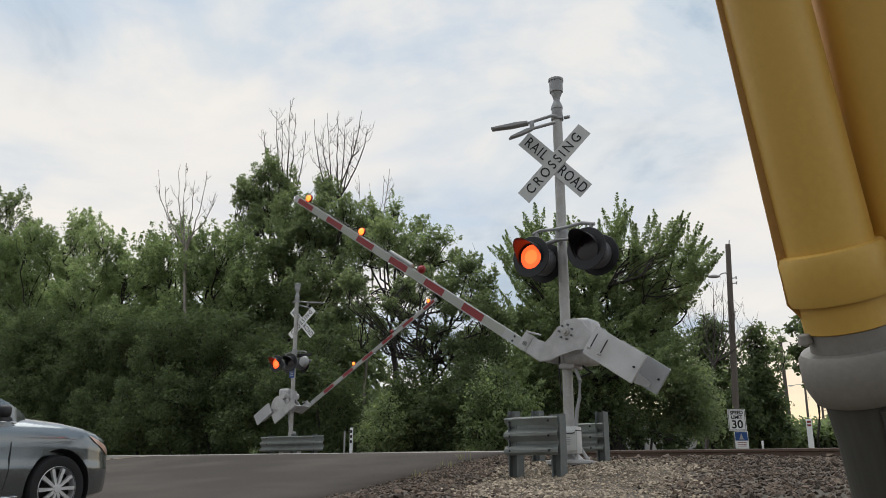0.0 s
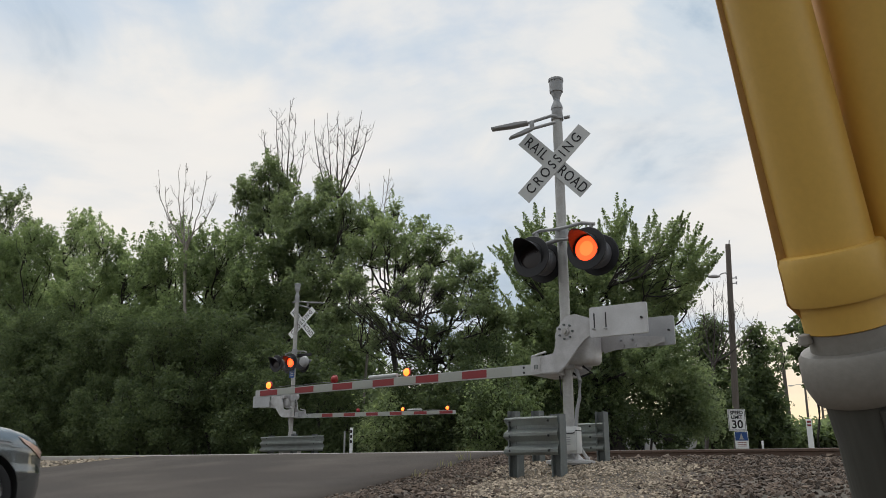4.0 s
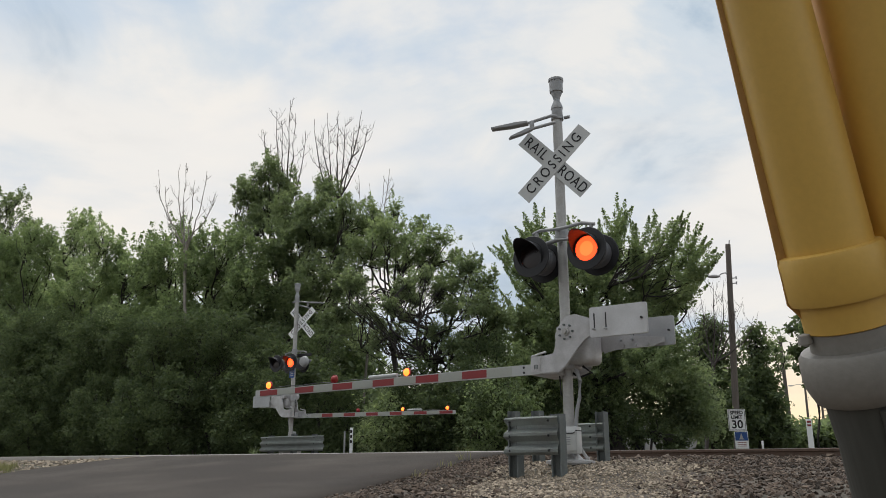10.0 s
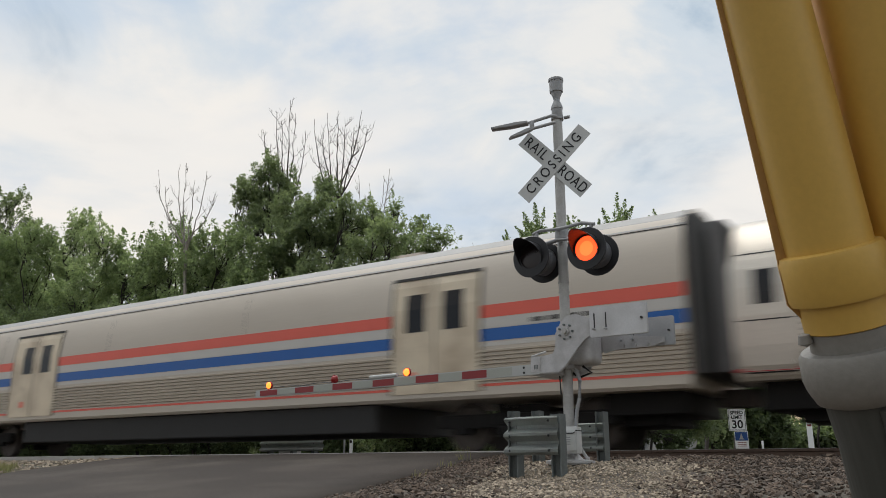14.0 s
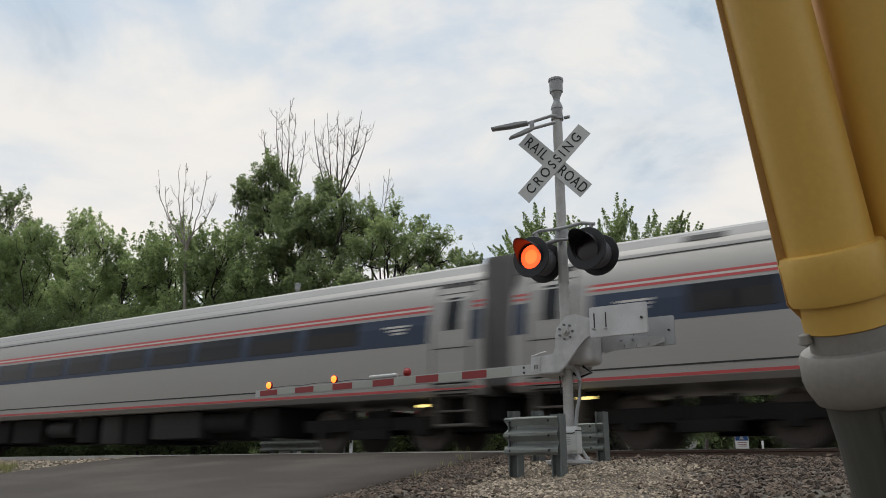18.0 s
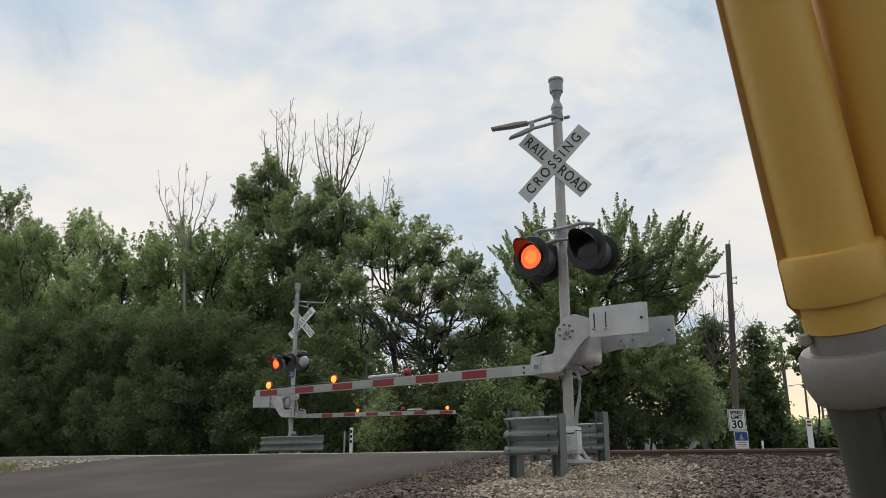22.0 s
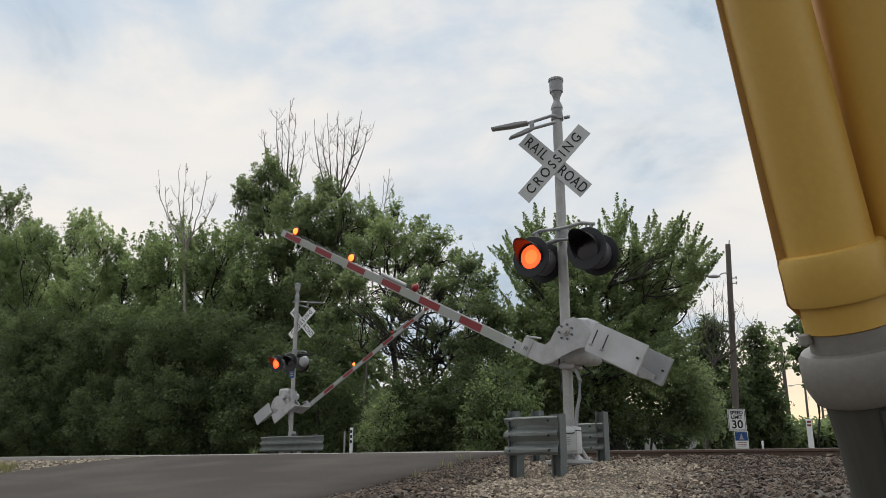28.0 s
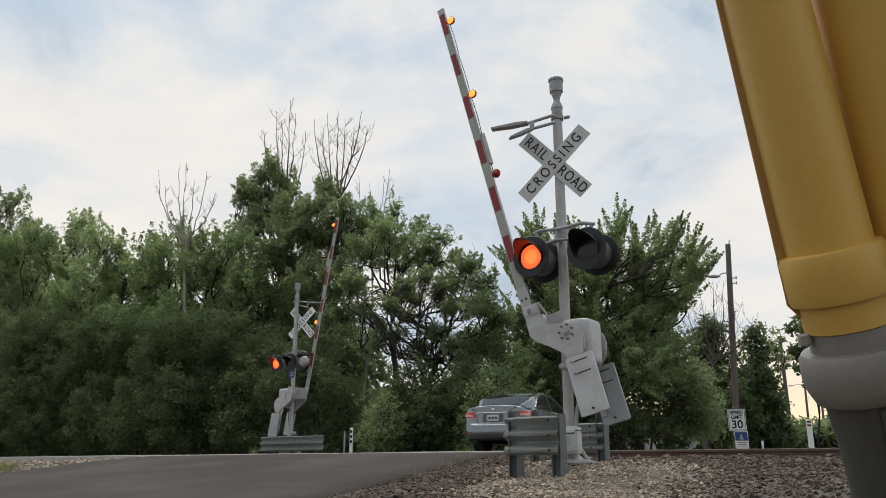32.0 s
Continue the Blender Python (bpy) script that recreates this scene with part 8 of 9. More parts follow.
build_shoot_tree((-25.38, 28.20, 1.0), [(-29.54, 28.91, 10.14, 1.44, 1.44), (-25.57, 27.95, 9.18, 1.33, 1.33), (-23.52, 27.97, 9.19, 0.93, 0.93), (-29.91, 28.24, 8.32, 1.41, 1.41), (-27.21, 28.64, 7.83, 1.37, 1.37), (-23.77, 27.57, 7.07, 1.01, 1.01), (-28.94, 28.60, 6.31, 1.25, 1.25)],
                 LEAF_DARK, 8, "dense dark green tree", shoot=0.65, thick=0.30, tip=0.12, size=0.11, leaves=63, dense=15.0, hollow=0.4, lean=0.25, fill=34)
build_shoot_tree((-20.82, 28.00, 1.0), [(-22.62, 28.48, 12.01, 0.53, 0.63), (-21.59, 28.58, 12.21, 0.36, 0.52), (-20.75, 27.26, 10.60, 0.84, 0.84), (-20.21, 28.71, 11.32, 0.38, 0.51), (-19.42, 27.35, 9.84, 0.82, 0.82), (-18.24, 27.75, 10.10, 0.36, 0.38), (-18.93, 28.18, 9.52, 0.58, 0.58), (-23.14, 28.67, 10.63, 0.95, 0.95), (-17.56, 27.74, 9.12, 0.33, 0.33), (-21.49, 28.68, 9.73, 0.77, 0.77)],
                 LEAF_MAPLE, 9, "rounded green tree above an open-branched one", shoot=0.7, thick=0.26, tip=0.10, size=0.10, leaves=63, dense=15.0, hollow=0.4, fill=30)
build_shoot_tree((-18.86, 25.00, 1.0), [(-15.37, 25.07, 8.03, 0.55, 0.38), (-14.39, 24.70, 7.23, 0.53, 0.41), (-15.89, 24.71, 7.38, 0.58, 0.42), (-16.96, 24.48, 7.64, 0.47, 0.34), (-14.58, 24.33, 6.33, 0.72, 0.52), (-15.84, 24.44, 6.38, 0.53, 0.33), (-14.38, 25.30, 6.05, 0.69, 0.57), (-19.24, 25.79, 7.53, 0.50, 0.50), (-19.80, 24.46, 6.80, 0.44, 0.44), (-20.40, 24.28, 7.74, 0.58, 0.58), (-15.34, 25.78, 5.37, 0.75, 0.50), (-20.38, 25.05, 5.47, 0.36, 0.36), (-16.74, 24.85, 5.58, 0.54, 0.29), (-17.84, 24.58, 6.28, 0.38, 0.26), (-18.79, 25.15, 5.75, 0.48, 0.26), (-17.84, 25.52, 5.07, 0.65, 0.26), (-19.40, 24.93, 6.16, 0.40, 0.40), (-15.88, 24.87, 5.05, 0.58, 0.33), (-18.99, 24.29, 5.31, 0.34, 0.34), (-18.23, 25.67, 7.16, 0.53, 0.31), (-18.40, 24.25, 6.62, 0.39, 0.39), (-16.58, 24.99, 7.08, 0.51, 0.51), (-18.56, 25.54, 7.86, 0.45, 0.31)],
                 LEAF_DARK, 10, "open tree with dark crooked limbs and sky between them", shoot=0.55, thick=0.22, tip=0.08, size=0.085, leaves=63, dense=25.0, hollow=0.15, trunk_r=0.19, twiggy=3, fill=22, reach=8, bend=0.5, forks=(0.22, 0.5))
build_shoot_tree((-10.77, 27.50, 1.0), [(-14.11, 26.61, 8.13, 0.47, 0.51), (-13.93, 28.06, 8.91, 0.54, 0.67), (-14.24, 28.58, 9.82, 0.23, 0.37), (-12.48, 27.81, 8.87, 0.69, 0.69), (-11.15, 28.19, 8.76, 0.64, 0.68), (-10.12, 26.56, 8.76, 0.28, 0.32), (-9.45, 27.34, 8.19, 0.60, 0.52), (-8.45, 26.66, 7.94, 0.43, 0.39), (-8.26, 28.33, 7.90, 0.40, 0.32), (-7.68, 27.01, 6.89, 0.30, 0.38), (-12.12, 27.39, 7.42, 1.18, 1.18), (-10.65, 28.70, 7.37, 1.19, 1.19), (-9.26, 28.35, 6.93, 0.90, 0.90), (-14.53, 28.64, 7.48, 0.81, 0.81), (-12.64, 27.39, 5.98, 1.21, 1.21), (-10.71, 27.47, 5.60, 1.21, 1.21), (-9.48, 28.05, 5.37, 0.88, 0.88), (-14.45, 27.45, 5.83, 0.73, 0.73), (-13.43, 27.00, 4.53, 0.93, 0.93), (-11.35, 27.27, 4.02, 0.96, 0.96), (-9.27, 26.65, 4.02, 0.80, 0.80), (-8.75, 27.20, 4.42, 0.38, 0.69), (-8.68, 28.67, 6.40, 0.28, 0.24)],
                 LEAF_MAPLE, 11, "wide maple with upright leafy shoots along its crown", shoot=0.7, thick=0.16, tip=0.08, size=0.085, leaves=84, dense=19.0, lean=0.34, hollow=0.6, trunk_r=0.30, forks=(0.3, 0.55), fill=50, pull=0.08, crest=8)
build_shoot_tree((-14.83, 25.20, 1.0), [(-15.15, 25.94, 5.37, 0.75, 0.75), (-15.81, 25.40, 4.53, 0.83, 0.83), (-13.85, 25.20, 4.37, 0.79, 0.79), (-14.88, 24.94, 2.99, 0.99, 0.99), (-15.92, 24.54, 2.95, 0.84, 0.84), (-13.36, 24.84, 3.05, 0.77, 0.77), (-14.61, 25.65, 2.08, 0.80, 0.80), (-16.24, 25.79, 2.02, 0.83, 0.83)],
                 LEAF_BRIGHT, 12, "leafy green tree beside the crossing road", shoot=0.6, thick=0.24, tip=0.08, size=0.095, leaves=63, dense=14.0, hollow=0.4, trunk_r=0.12, fill=30)
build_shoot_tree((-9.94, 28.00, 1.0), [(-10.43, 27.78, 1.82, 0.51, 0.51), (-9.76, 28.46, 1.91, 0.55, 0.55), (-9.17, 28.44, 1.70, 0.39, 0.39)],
                 LEAF_SHADED, 13, "low dark bush in the shade of the maple", shoot=0.4, thick=0.2, tip=0.08, size=0.1, leaves=49, dense=14.0, hollow=0.3, trunk_r=0.05, group="bushes under the trees")
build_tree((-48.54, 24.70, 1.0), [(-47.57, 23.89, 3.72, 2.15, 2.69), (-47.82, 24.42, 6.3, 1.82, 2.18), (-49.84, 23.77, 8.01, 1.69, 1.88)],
           LEAF_SHADED, 20, "low leafy bush at the edge of the woods", size=0.088, per=90, trunk_r=0.08, group='bushes under the trees', hollow=0.35)
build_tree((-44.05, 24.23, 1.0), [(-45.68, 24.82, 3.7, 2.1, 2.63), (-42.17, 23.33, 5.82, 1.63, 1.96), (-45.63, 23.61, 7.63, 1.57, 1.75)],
           LEAF_SHADED, 21, "low leafy bush at the edge of the woods", size=0.088, per=90, trunk_r=0.08, group='bushes under the trees', hollow=0.35)
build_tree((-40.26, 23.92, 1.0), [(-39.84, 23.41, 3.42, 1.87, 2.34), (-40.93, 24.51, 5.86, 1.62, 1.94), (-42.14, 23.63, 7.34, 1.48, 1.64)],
           LEAF_SHADED, 22, "low leafy bush at the edge of the woods", size=0.088, per=90, trunk_r=0.08, group='bushes under the trees', hollow=0.35)
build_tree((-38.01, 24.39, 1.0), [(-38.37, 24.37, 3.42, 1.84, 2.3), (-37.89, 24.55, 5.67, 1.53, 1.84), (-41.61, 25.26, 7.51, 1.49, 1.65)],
           LEAF_SHADED, 23, "low leafy bush at the edge of the woods", size=0.088, per=90, trunk_r=0.08, group='bushes under the trees', hollow=0.35)
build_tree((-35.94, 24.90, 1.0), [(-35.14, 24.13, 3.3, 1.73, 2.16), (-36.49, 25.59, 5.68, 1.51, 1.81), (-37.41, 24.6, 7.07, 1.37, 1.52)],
           LEAF_SHADED, 24, "low leafy bush at the edge of the woods", size=0.088, per=90, trunk_r=0.08, group='bushes under the trees', hollow=0.35)
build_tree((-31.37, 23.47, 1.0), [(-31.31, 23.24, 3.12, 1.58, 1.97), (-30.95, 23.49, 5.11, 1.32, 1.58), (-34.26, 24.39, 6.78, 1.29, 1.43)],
           LEAF_SHADED, 25, "low leafy bush at the edge of the woods", size=0.088, per=90, trunk_r=0.08, group='bushes under the trees', hollow=0.35)
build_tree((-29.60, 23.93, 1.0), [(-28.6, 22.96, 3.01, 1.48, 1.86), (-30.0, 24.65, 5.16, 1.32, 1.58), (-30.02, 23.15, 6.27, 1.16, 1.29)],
           LEAF_SHADED, 26, "low leafy bush at the edge of the woods", size=0.088, per=90, trunk_r=0.08, group='bushes under the trees', hollow=0.35)
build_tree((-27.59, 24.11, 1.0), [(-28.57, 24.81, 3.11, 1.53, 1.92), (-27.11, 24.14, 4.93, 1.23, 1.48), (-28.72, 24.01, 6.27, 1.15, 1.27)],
           LEAF_SHADED, 27, "low leafy bush at the edge of the woods", size=0.088, per=90, trunk_r=0.08, group='bushes under the trees', hollow=0.35)
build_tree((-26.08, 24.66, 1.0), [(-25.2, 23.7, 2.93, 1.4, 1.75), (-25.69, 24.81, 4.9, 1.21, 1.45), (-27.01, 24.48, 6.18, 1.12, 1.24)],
           LEAF_SHADED, 28, "low leafy bush at the edge of the woods", size=0.088, per=90, trunk_r=0.08, group='bushes under the trees', hollow=0.35)
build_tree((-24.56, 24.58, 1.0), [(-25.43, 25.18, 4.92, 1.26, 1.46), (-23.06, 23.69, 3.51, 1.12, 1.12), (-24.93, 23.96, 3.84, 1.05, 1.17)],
           LEAF_SHADED, 29, "bright green bush beside the road", size=0.088, per=95, trunk_r=0.07, group='bushes under the trees', hollow=0.35, density=0.9)
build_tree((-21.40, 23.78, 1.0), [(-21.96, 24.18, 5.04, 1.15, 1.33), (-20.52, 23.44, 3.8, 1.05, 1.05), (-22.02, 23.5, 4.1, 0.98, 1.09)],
           LEAF_SHADED, 30, "bright green bush beside the road", size=0.088, per=95, trunk_r=0.07, group='bushes under the trees', hollow=0.35, density=0.9)
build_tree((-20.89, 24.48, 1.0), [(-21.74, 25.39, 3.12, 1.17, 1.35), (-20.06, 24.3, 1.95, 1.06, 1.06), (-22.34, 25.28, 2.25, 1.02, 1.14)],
           LEAF_SHADED, 31, "bright green bush beside the road", size=0.088, per=95, trunk_r=0.07, group='bushes under the trees', hollow=0.35, density=0.9)
build_tree((-17.80, 23.60, 1.0), [(-17.19, 22.76, 2.22, 1.0, 1.15), (-17.23, 23.65, 1.87, 0.99, 0.99), (-18.69, 23.92, 1.91, 0.92, 1.02)],
           LEAF_MAPLE, 32, "bright green bush beside the road", size=0.088, per=95, trunk_r=0.07, group='bushes under the trees', hollow=0.35, density=0.9)
build_tree((-16.69, 24.44, 1.0), [(-17.33, 25.37, 2.74, 1.08, 1.24), (-16.45, 24.98, 1.9, 1.01, 1.01), (-17.67, 24.96, 1.92, 0.93, 1.03)],
           LEAF_WOODS, 33, "bright green bush beside the road", size=0.088, per=95, trunk_r=0.07, group='bushes under the trees', hollow=0.35, density=0.9)
build_tree((-15.11, 24.17, 1.0), [(-15.35, 24.57, 2.25, 1.02, 1.17), (-14.86, 24.7, 1.86, 0.97, 0.97), (-16.29, 25.11, 1.9, 0.91, 1.01)],
           LEAF_MAPLE, 34, "bright green bush beside the road", size=0.088, per=95, trunk_r=0.07, group='bushes under the trees', hollow=0.35, density=0.9)
build_tree((-13.49, 23.66, 1.0), [(-12.99, 22.83, 2.63, 0.92, 1.06), (-12.68, 23.14, 1.76, 0.89, 0.89), (-13.69, 23.1, 1.96, 0.81, 0.91)],
           LEAF_WOODS, 35, "bright green bush beside the road", size=0.088, per=95, trunk_r=0.07, group='bushes under the trees', hollow=0.35, density=0.9)
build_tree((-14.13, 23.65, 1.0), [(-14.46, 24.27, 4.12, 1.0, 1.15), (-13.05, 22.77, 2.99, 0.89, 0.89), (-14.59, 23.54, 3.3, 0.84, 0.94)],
           LEAF_SHADED, 36, "bright green bush beside the road", size=0.088, per=95, trunk_r=0.07, group='bushes under the trees', hollow=0.35, density=0.9)
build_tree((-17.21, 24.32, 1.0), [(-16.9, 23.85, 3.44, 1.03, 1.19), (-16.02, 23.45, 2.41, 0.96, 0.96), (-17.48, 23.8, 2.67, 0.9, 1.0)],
           LEAF_SHADED, 37, "bright green bush beside the road", size=0.088, per=95, trunk_r=0.07, group='bushes under the trees', hollow=0.35, density=0.9)
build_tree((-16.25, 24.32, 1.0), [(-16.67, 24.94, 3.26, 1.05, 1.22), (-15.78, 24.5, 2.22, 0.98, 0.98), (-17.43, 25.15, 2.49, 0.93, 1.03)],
           LEAF_SHADED, 39, "bright green bush beside the road", size=0.088, per=95, trunk_r=0.07, group='bushes under the trees', hollow=0.35, density=0.9)
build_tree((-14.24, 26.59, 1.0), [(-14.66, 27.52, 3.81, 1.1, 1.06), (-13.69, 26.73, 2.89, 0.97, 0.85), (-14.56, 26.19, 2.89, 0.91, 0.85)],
           LEAF_SHADED, 40, "dark shaded bush under the maple", size=0.105, per=58, trunk_r=0.07, group='bushes under the trees', hollow=0.35)
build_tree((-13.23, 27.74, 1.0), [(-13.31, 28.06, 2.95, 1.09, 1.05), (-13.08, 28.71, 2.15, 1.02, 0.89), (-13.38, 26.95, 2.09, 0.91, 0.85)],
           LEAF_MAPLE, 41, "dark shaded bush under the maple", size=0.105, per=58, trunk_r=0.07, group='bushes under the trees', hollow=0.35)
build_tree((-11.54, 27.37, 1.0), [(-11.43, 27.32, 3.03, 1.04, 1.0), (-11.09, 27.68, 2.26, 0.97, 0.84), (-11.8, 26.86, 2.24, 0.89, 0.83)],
           LEAF_SHADED, 42, "dark shaded bush under the maple", size=0.105, per=58, trunk_r=0.07, group='bushes under the trees', hollow=0.35)
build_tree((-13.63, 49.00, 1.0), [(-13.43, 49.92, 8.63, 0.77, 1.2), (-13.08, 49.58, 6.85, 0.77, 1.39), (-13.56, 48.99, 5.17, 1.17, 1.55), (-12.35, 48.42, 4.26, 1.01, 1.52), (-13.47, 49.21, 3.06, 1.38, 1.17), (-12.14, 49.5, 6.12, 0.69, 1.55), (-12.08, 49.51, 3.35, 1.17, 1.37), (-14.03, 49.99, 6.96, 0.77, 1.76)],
           LEAF_SHADED, 64, "dark leafy tree behind the wooden pole", clump=0.6, size=0.18, density=1.3, hollow=0.3)
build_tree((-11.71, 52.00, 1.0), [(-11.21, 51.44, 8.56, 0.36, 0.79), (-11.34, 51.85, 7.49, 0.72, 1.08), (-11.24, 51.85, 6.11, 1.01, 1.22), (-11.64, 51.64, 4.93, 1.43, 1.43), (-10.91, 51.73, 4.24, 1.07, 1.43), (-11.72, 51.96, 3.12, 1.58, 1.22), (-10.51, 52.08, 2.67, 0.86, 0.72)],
           LEAF_SHADED, 60, "dark spruce-like tree behind the wooden pole", clump=0.6, size=0.2, density=1.4, hollow=0.3)
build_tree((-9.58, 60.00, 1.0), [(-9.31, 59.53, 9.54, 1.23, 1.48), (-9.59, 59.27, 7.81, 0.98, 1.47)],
           LEAF_SHADED, 61, "leafy tree beyond the poles", trunk_r=0.1, clump=0.6, size=0.28)
build_tree((-15.06, 75.00, 1.0), [(-14.76, 74.6, 4.08, 1.13, 1.03), (-13.63, 74.27, 3.58, 1.32, 0.92), (-11.97, 74.64, 3.42, 1.83, 0.92), (-10.32, 75.36, 3.77, 1.54, 1.23)],
           LEAF_MAPLE, 62, "far row of trees under the evening glow", clump=0.8, size=0.35)
build_tree((-11.54, 55.00, 1.0), [(-10.85, 55.2, 8.37, 0.69, 0.84), (-10.66, 55.99, 7.35, 0.62, 0.85)],
           LEAF_DARK, 63, "thin half-bare tree beyond the road", trunk_r=0.07, density=0.3, clump=0.5, size=0.2)
build_bare_tree((-29.90, 25.20, 1.0), [(-34.76, 25.43, 15.94), (-34.02, 25.40, 14.84), (-33.14, 25.51, 15.88), (-32.01, 25.04, 15.61), (-31.76, 25.45, 14.78), (-30.29, 24.94, 14.72), (-29.73, 25.18, 13.72), (-33.55, 25.52, 12.81)], 70, "dead pale tree with thin bare branches", fork=0.76, twigs=4, reach=1.0, trunk_r=0.10)
build_bare_tree((-28.93, 30.50, 1.0), [(-32.71, 30.73, 19.68), (-31.20, 30.25, 20.28), (-30.92, 31.03, 21.11), (-30.12, 30.68, 20.00), (-29.15, 30.60, 18.65), (-30.37, 29.91, 19.26), (-31.90, 30.56, 18.49)], 71, "dead bare tree rising out of the dark crown", bark=DEAD_BARK, fork=0.74, twigs=7, reach=1.3, trunk_r=0.14)
build_bare_tree((-26.37, 30.30, 1.0), [(-28.09, 30.00, 18.84), (-27.59, 30.51, 19.30), (-26.65, 30.26, 19.10), (-26.45, 30.68, 18.82), (-25.20, 30.48, 18.82), (-24.94, 30.66, 17.80), (-27.59, 30.12, 18.01), (-25.63, 30.47, 18.00)], 72, "dead bare tree with many upright twigs", bark=DEAD_BARK, fork=0.78, twigs=7, reach=1.3, trunk_r=0.15)
build_bare_tree((-24.24, 30.00, 1.0), [(-25.11, 30.29, 15.10), (-24.45, 30.39, 14.61), (-23.11, 29.82, 14.38), (-23.23, 30.41, 15.12)], 74, "low half-dead tree between the crowns", bark=PALE_BARK, fork=0.75, twigs=5, reach=1.0, trunk_r=0.08)
build_bare_tree((-13.29, 46.00, 1.0), [(-13.75, 46.44, 9.67), (-12.82, 46.23, 10.36), (-12.16, 46.57, 11.01), (-11.64, 46.55, 10.28), (-10.97, 46.02, 9.31), (-10.00, 46.04, 8.43)], 73, "bare tree behind the wooden pole", bark=DEAD_BARK, fork=0.6, twigs=9, reach=2.0, trunk_r=0.12)
build_thicket("woods_behind", [((-78.3, 33, 18.2), (-64.1, 33, 17.2)), ((-64.1, 33, 17.2), (-54.5, 33, 14.9)), ((-54.5, 33, 14.9), (-43.0, 33, 13.4)), ((-43.0, 33, 13.4), (-36.7, 33, 12.9)), ((-36.7, 33, 12.9), (-28.5, 33, 10.5)), ((-28.5, 33, 10.5), (-26.9, 33, 8.5)), ((-26.9, 33, 8.5), (-24.6, 33, 4.5))], 4200, 0.26, LEAF_DARK, 90, "dark dense woods behind the first trees")
build_thicket("woods_behind", [((-23.1, 31, 4.3), (-18.2, 31, 4.5)), ((-18.2, 31, 4.5), (-17.0, 31, 7.2)), ((-17.0, 31, 7.2), (-14.3, 31, 7.9)), ((-14.3, 31, 7.9), (-10.6, 31, 7.4)), ((-10.6, 31, 7.4), (-8.7, 31, 5.5)), ((-8.7, 31, 5.5), (-8.5, 31, 3.3))], 3000, 0.12, LEAF_DARK, 91, "dark leaves in the depth behind the maple", 1.9)
build_thicket("far_thicket", [((-32.0, 63, 5.0), (-16.5, 60, 4.0)), ((-16.5, 60, 4.0), (-12.5, 62, 3.3)), ((-12.5, 62, 3.3), (-8.4, 64, 3.7)), ((-8.4, 64, 3.7), (-1.6, 64, 4.2))], 900, 0.5, LEAF_DARK, 92, "low far hedge under the evening sky")
build_thicket("undergrowth", [((-50.5, 24.5, 5.5), (-35.3, 24.5, 4.4)), ((-35.3, 24.5, 4.4), (-24.7, 24.5, 3.6)), ((-24.7, 24.5, 3.6), (-19.8, 24.5, 2.6)), ((-19.8, 24.5, 2.6), (-13.5, 24.5, 2.3))], 2600, 0.09, LEAF_SHADED, 93, "low tangled undergrowth along the woods")
build_thicket("undergrowth", [((-59.1, 26.5, 3.7), (-43.1, 26.5, 3.5)), ((-43.1, 26.5, 3.5), (-33.5, 26.5, 3.1)), ((-33.5, 26.5, 3.1), (-25.9, 26.5, 2.7)), ((-25.9, 26.5, 2.7), (-21.4, 26.5, 2.3))], 2200, 0.10, LEAF_SHADED, 94, "dense low leaves at the foot of the woods")


# ---- what moves ----
def flash_rows(lit_first, place):
    """Rows that turn a lamp's lit face out and in again as the pair alternates."""
    on = lit_first
    angle = 0.0 if on else 180.0
    rows = [(0.0, angle)]
    k = 0
    while True:
        t = FLASH_START + k * HALF
        if t > CLIP - 0.1:
            break
        fr = round(t * FPS)
        for step in range(4):
            rows.append(((fr - 1 + step) / FPS, angle + 60.0 * step))
        angle += 180.0
        k += 1
    rows.append((CLIP, angle))
    return [(t, pose(*place, 0, 0, a)) for t, a in rows]


def gate_rows(pivot, keys, sign):
    return [(t, pivot @ pose(0, 0, 0, 0, sign * a, 0)) for t, a in keys]


NEAR_LIFT = [(0.0, 34.2), (0.5, 28.0), (1.0, 21.2), (1.5, 14.9), (2.0, 8.0), (2.5, 3.7), (3.0, 1.5), (3.5, 0.2), (4.0, 0.0), (26.2, 0.0), (26.8, 8.0), (27.5, 21.2),
             (28.0, 27.8), (28.5, 34.2), (29.0, 40.0), (29.5, 46.1), (30.0, 51.8), (30.5, 57.3), (31.0, 63.0), (31.5, 69.0), (32.0, 74.9)]
FAR_LIFT = [(0.0, 31.6), (0.5, 25.5), (1.0, 19.5), (1.5, 14.2), (2.0, 8.0), (2.5, 2.6), (3.0, 0.4), (3.5, 0.0), (26.0, 0.0), (26.6, 8.5), (27.5, 24.5),
            (28.0, 31.0), (28.5, 37.5), (29.5, 50.6), (30.5, 63.8), (31.0, 69.0), (31.5, 74.9), (32.0, 79.9)]


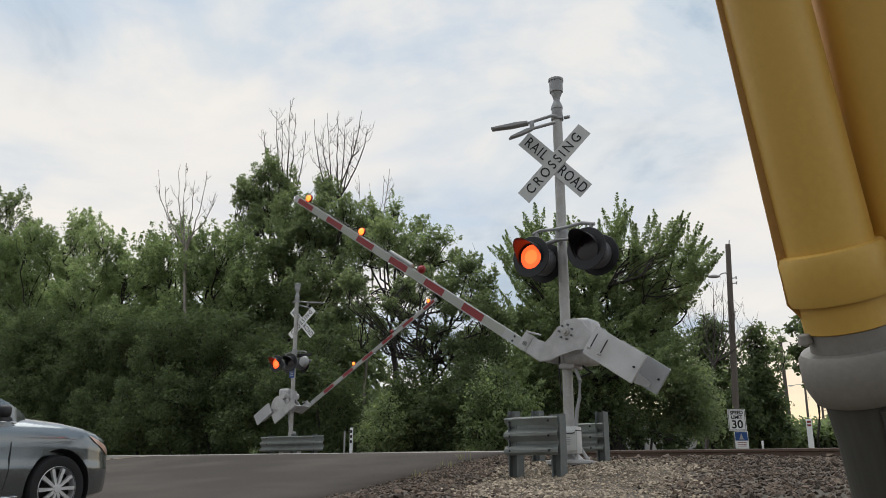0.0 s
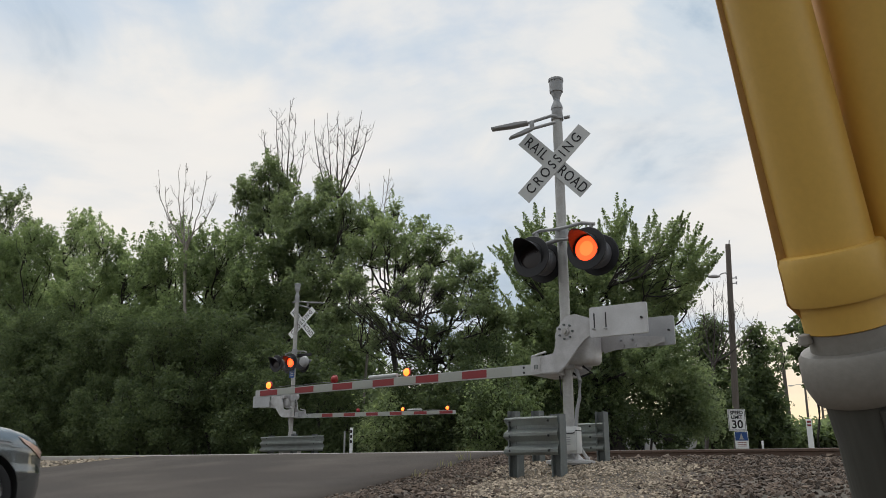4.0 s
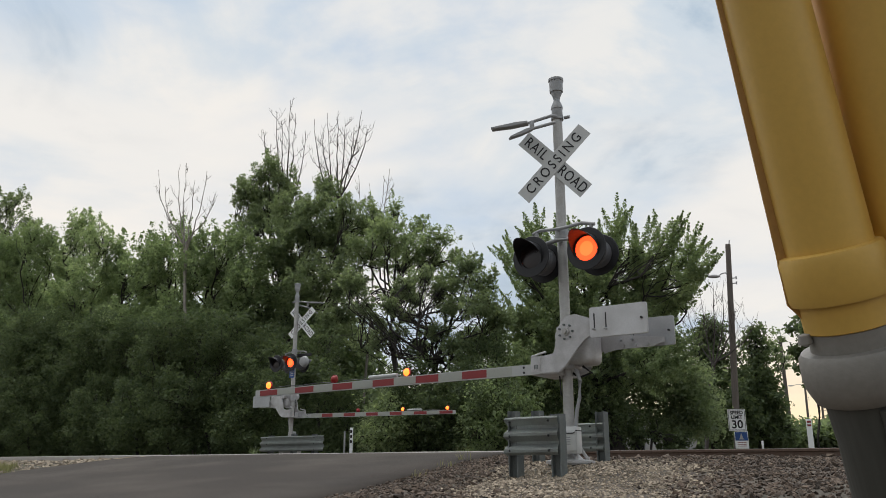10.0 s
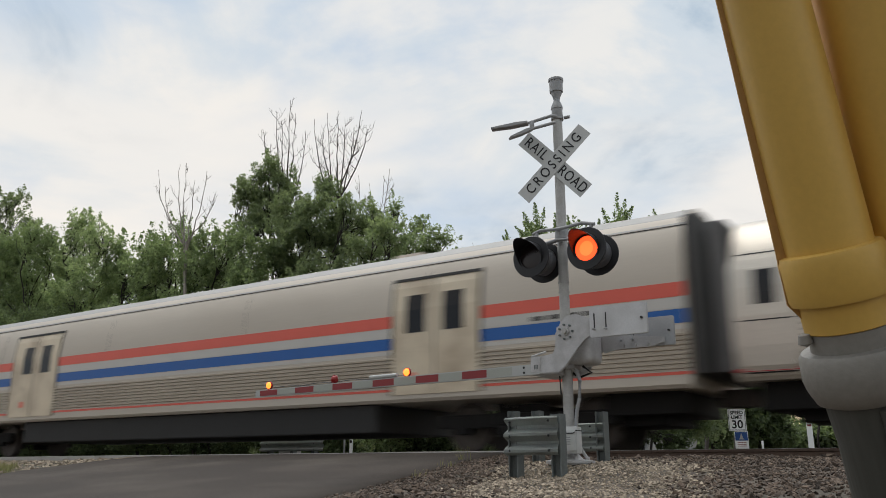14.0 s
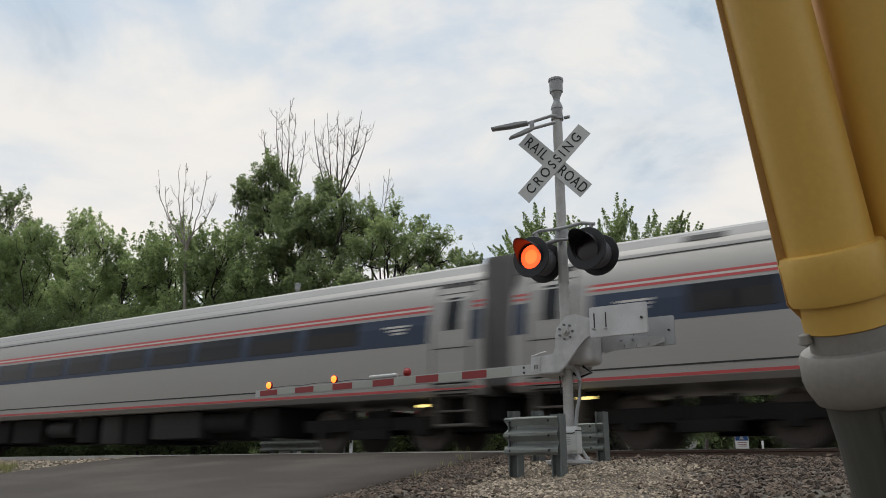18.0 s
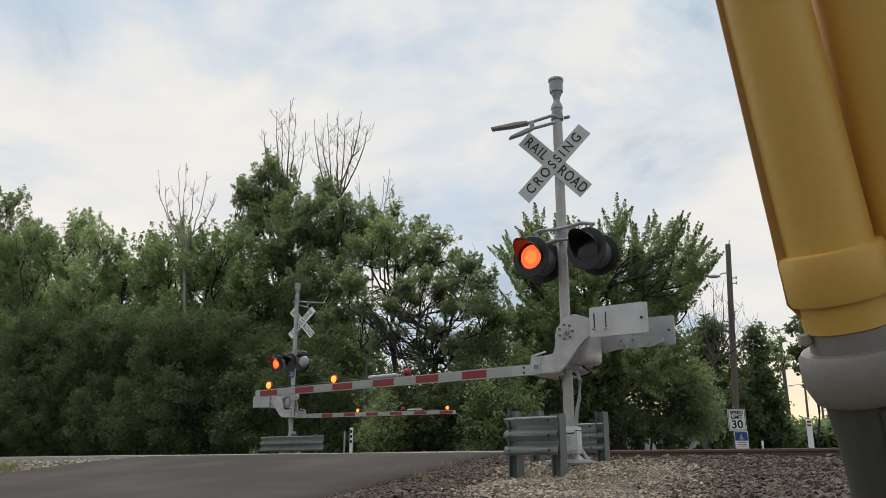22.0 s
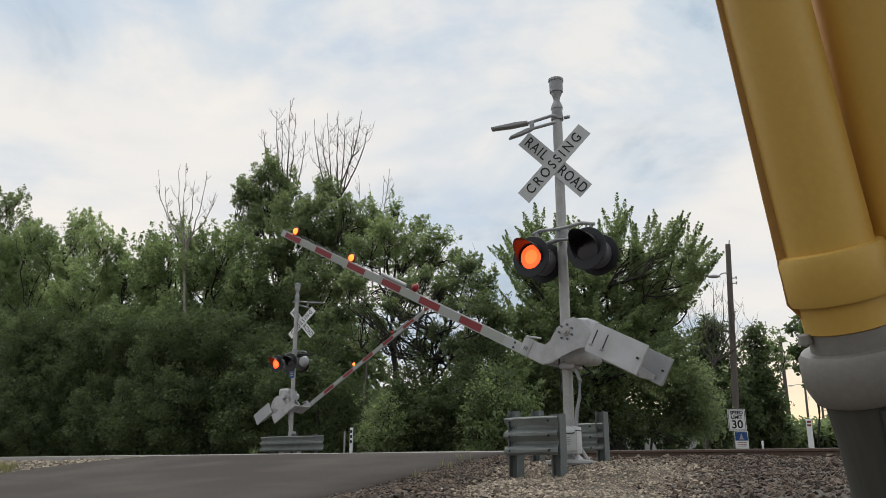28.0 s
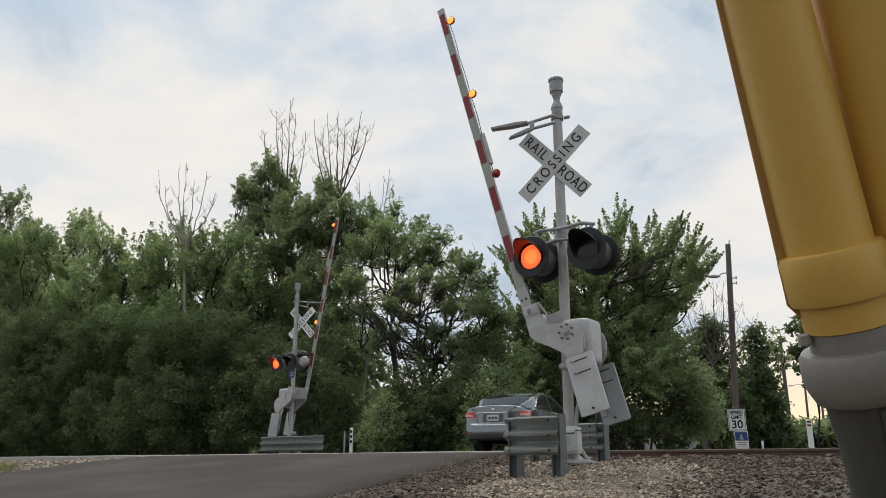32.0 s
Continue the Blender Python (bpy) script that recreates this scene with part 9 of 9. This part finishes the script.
NOSE = [(0.0, -195.0), (8.0, -39.3), (10.5, 9.3), (11.5, 29.0), (13.0, 58.4), (14.5, 88.0), (17.0, 138.9), (18.0, 159.6), (19.5, 190.85), (20.5, 212.1), (21.0, 223.1), (24.0, 290.0), (32.0, 468.0)]


# the rear axle's place along the road, in metres from the origin's cross line
CAR_Y = [(0.0, 2.01), (2.7, 2.01), (3.2, 1.83), (3.5, 1.66), (4.4, 0.6), (5.5, -2.5), (7.5, -7.0), (26.0, -7.0), (27.2, -2.6), (28.0, 0.45), (28.4, 1.31), (28.8, 2.14), (29.2, 3.37), (29.6, 4.88),
         (29.9, 6.22), (30.25, 8.0), (30.6, 9.75), (31.2, 13.2), (31.6, 15.75), (32.0, 18.5)]


def car_pose(y):
    """The car on the road with its rear axle at that y, pitched to the slope; its own +x points along the road."""
    x = -8.69 - 0.125 * (y - 6.24)
    za, zb = float(road_z(y)), float(road_z(y + 2.68))
    return pose(x, y, za, 0, -math.degrees(math.atan2(zb - za, 2.68)), 90 + 6.2) @ pose(-1.02, 0, 0)


def motions():
    walk(car, [(t, car_pose(y)) for t, y in CAR_Y])
    stops = [CAR_Y[0]]
    for (ta, ya), (tb, yb) in zip(CAR_Y, CAR_Y[1:]):
        n = max(1, math.ceil(abs(yb - ya) / (WHEEL_R * 1.3)))
        stops += [(ta + (tb - ta) * k / n, ya + (yb - ya) * k / n) for k in range(1, n + 1)]
    for w, ax, s in car_wheels:
        walk(w, [(t, pose(ax, s * 0.775, WHEEL_R) @ pose(0, 0, 0, 0, math.degrees((y - 2.01) / WHEEL_R), 0)) for t, y in stops])
    for k, (vehicle, behind) in enumerate(train):
        turn = 180.0 if k == 2 else 0.0
        walk(vehicle, [(t, pose(behind - n, TRACK_Y, RAIL_TOP, 0, 0, turn)) for t, n in NOSE])
    for lens, lit_first, place in flashers:
        walk(lens, flash_rows(lit_first, place))
    walk(near_gate, gate_rows(NEAR_PIVOT, NEAR_LIFT, 1))
    walk(far_gate, gate_rows(FAR_PIVOT, FAR_LIFT, 1))


motions()
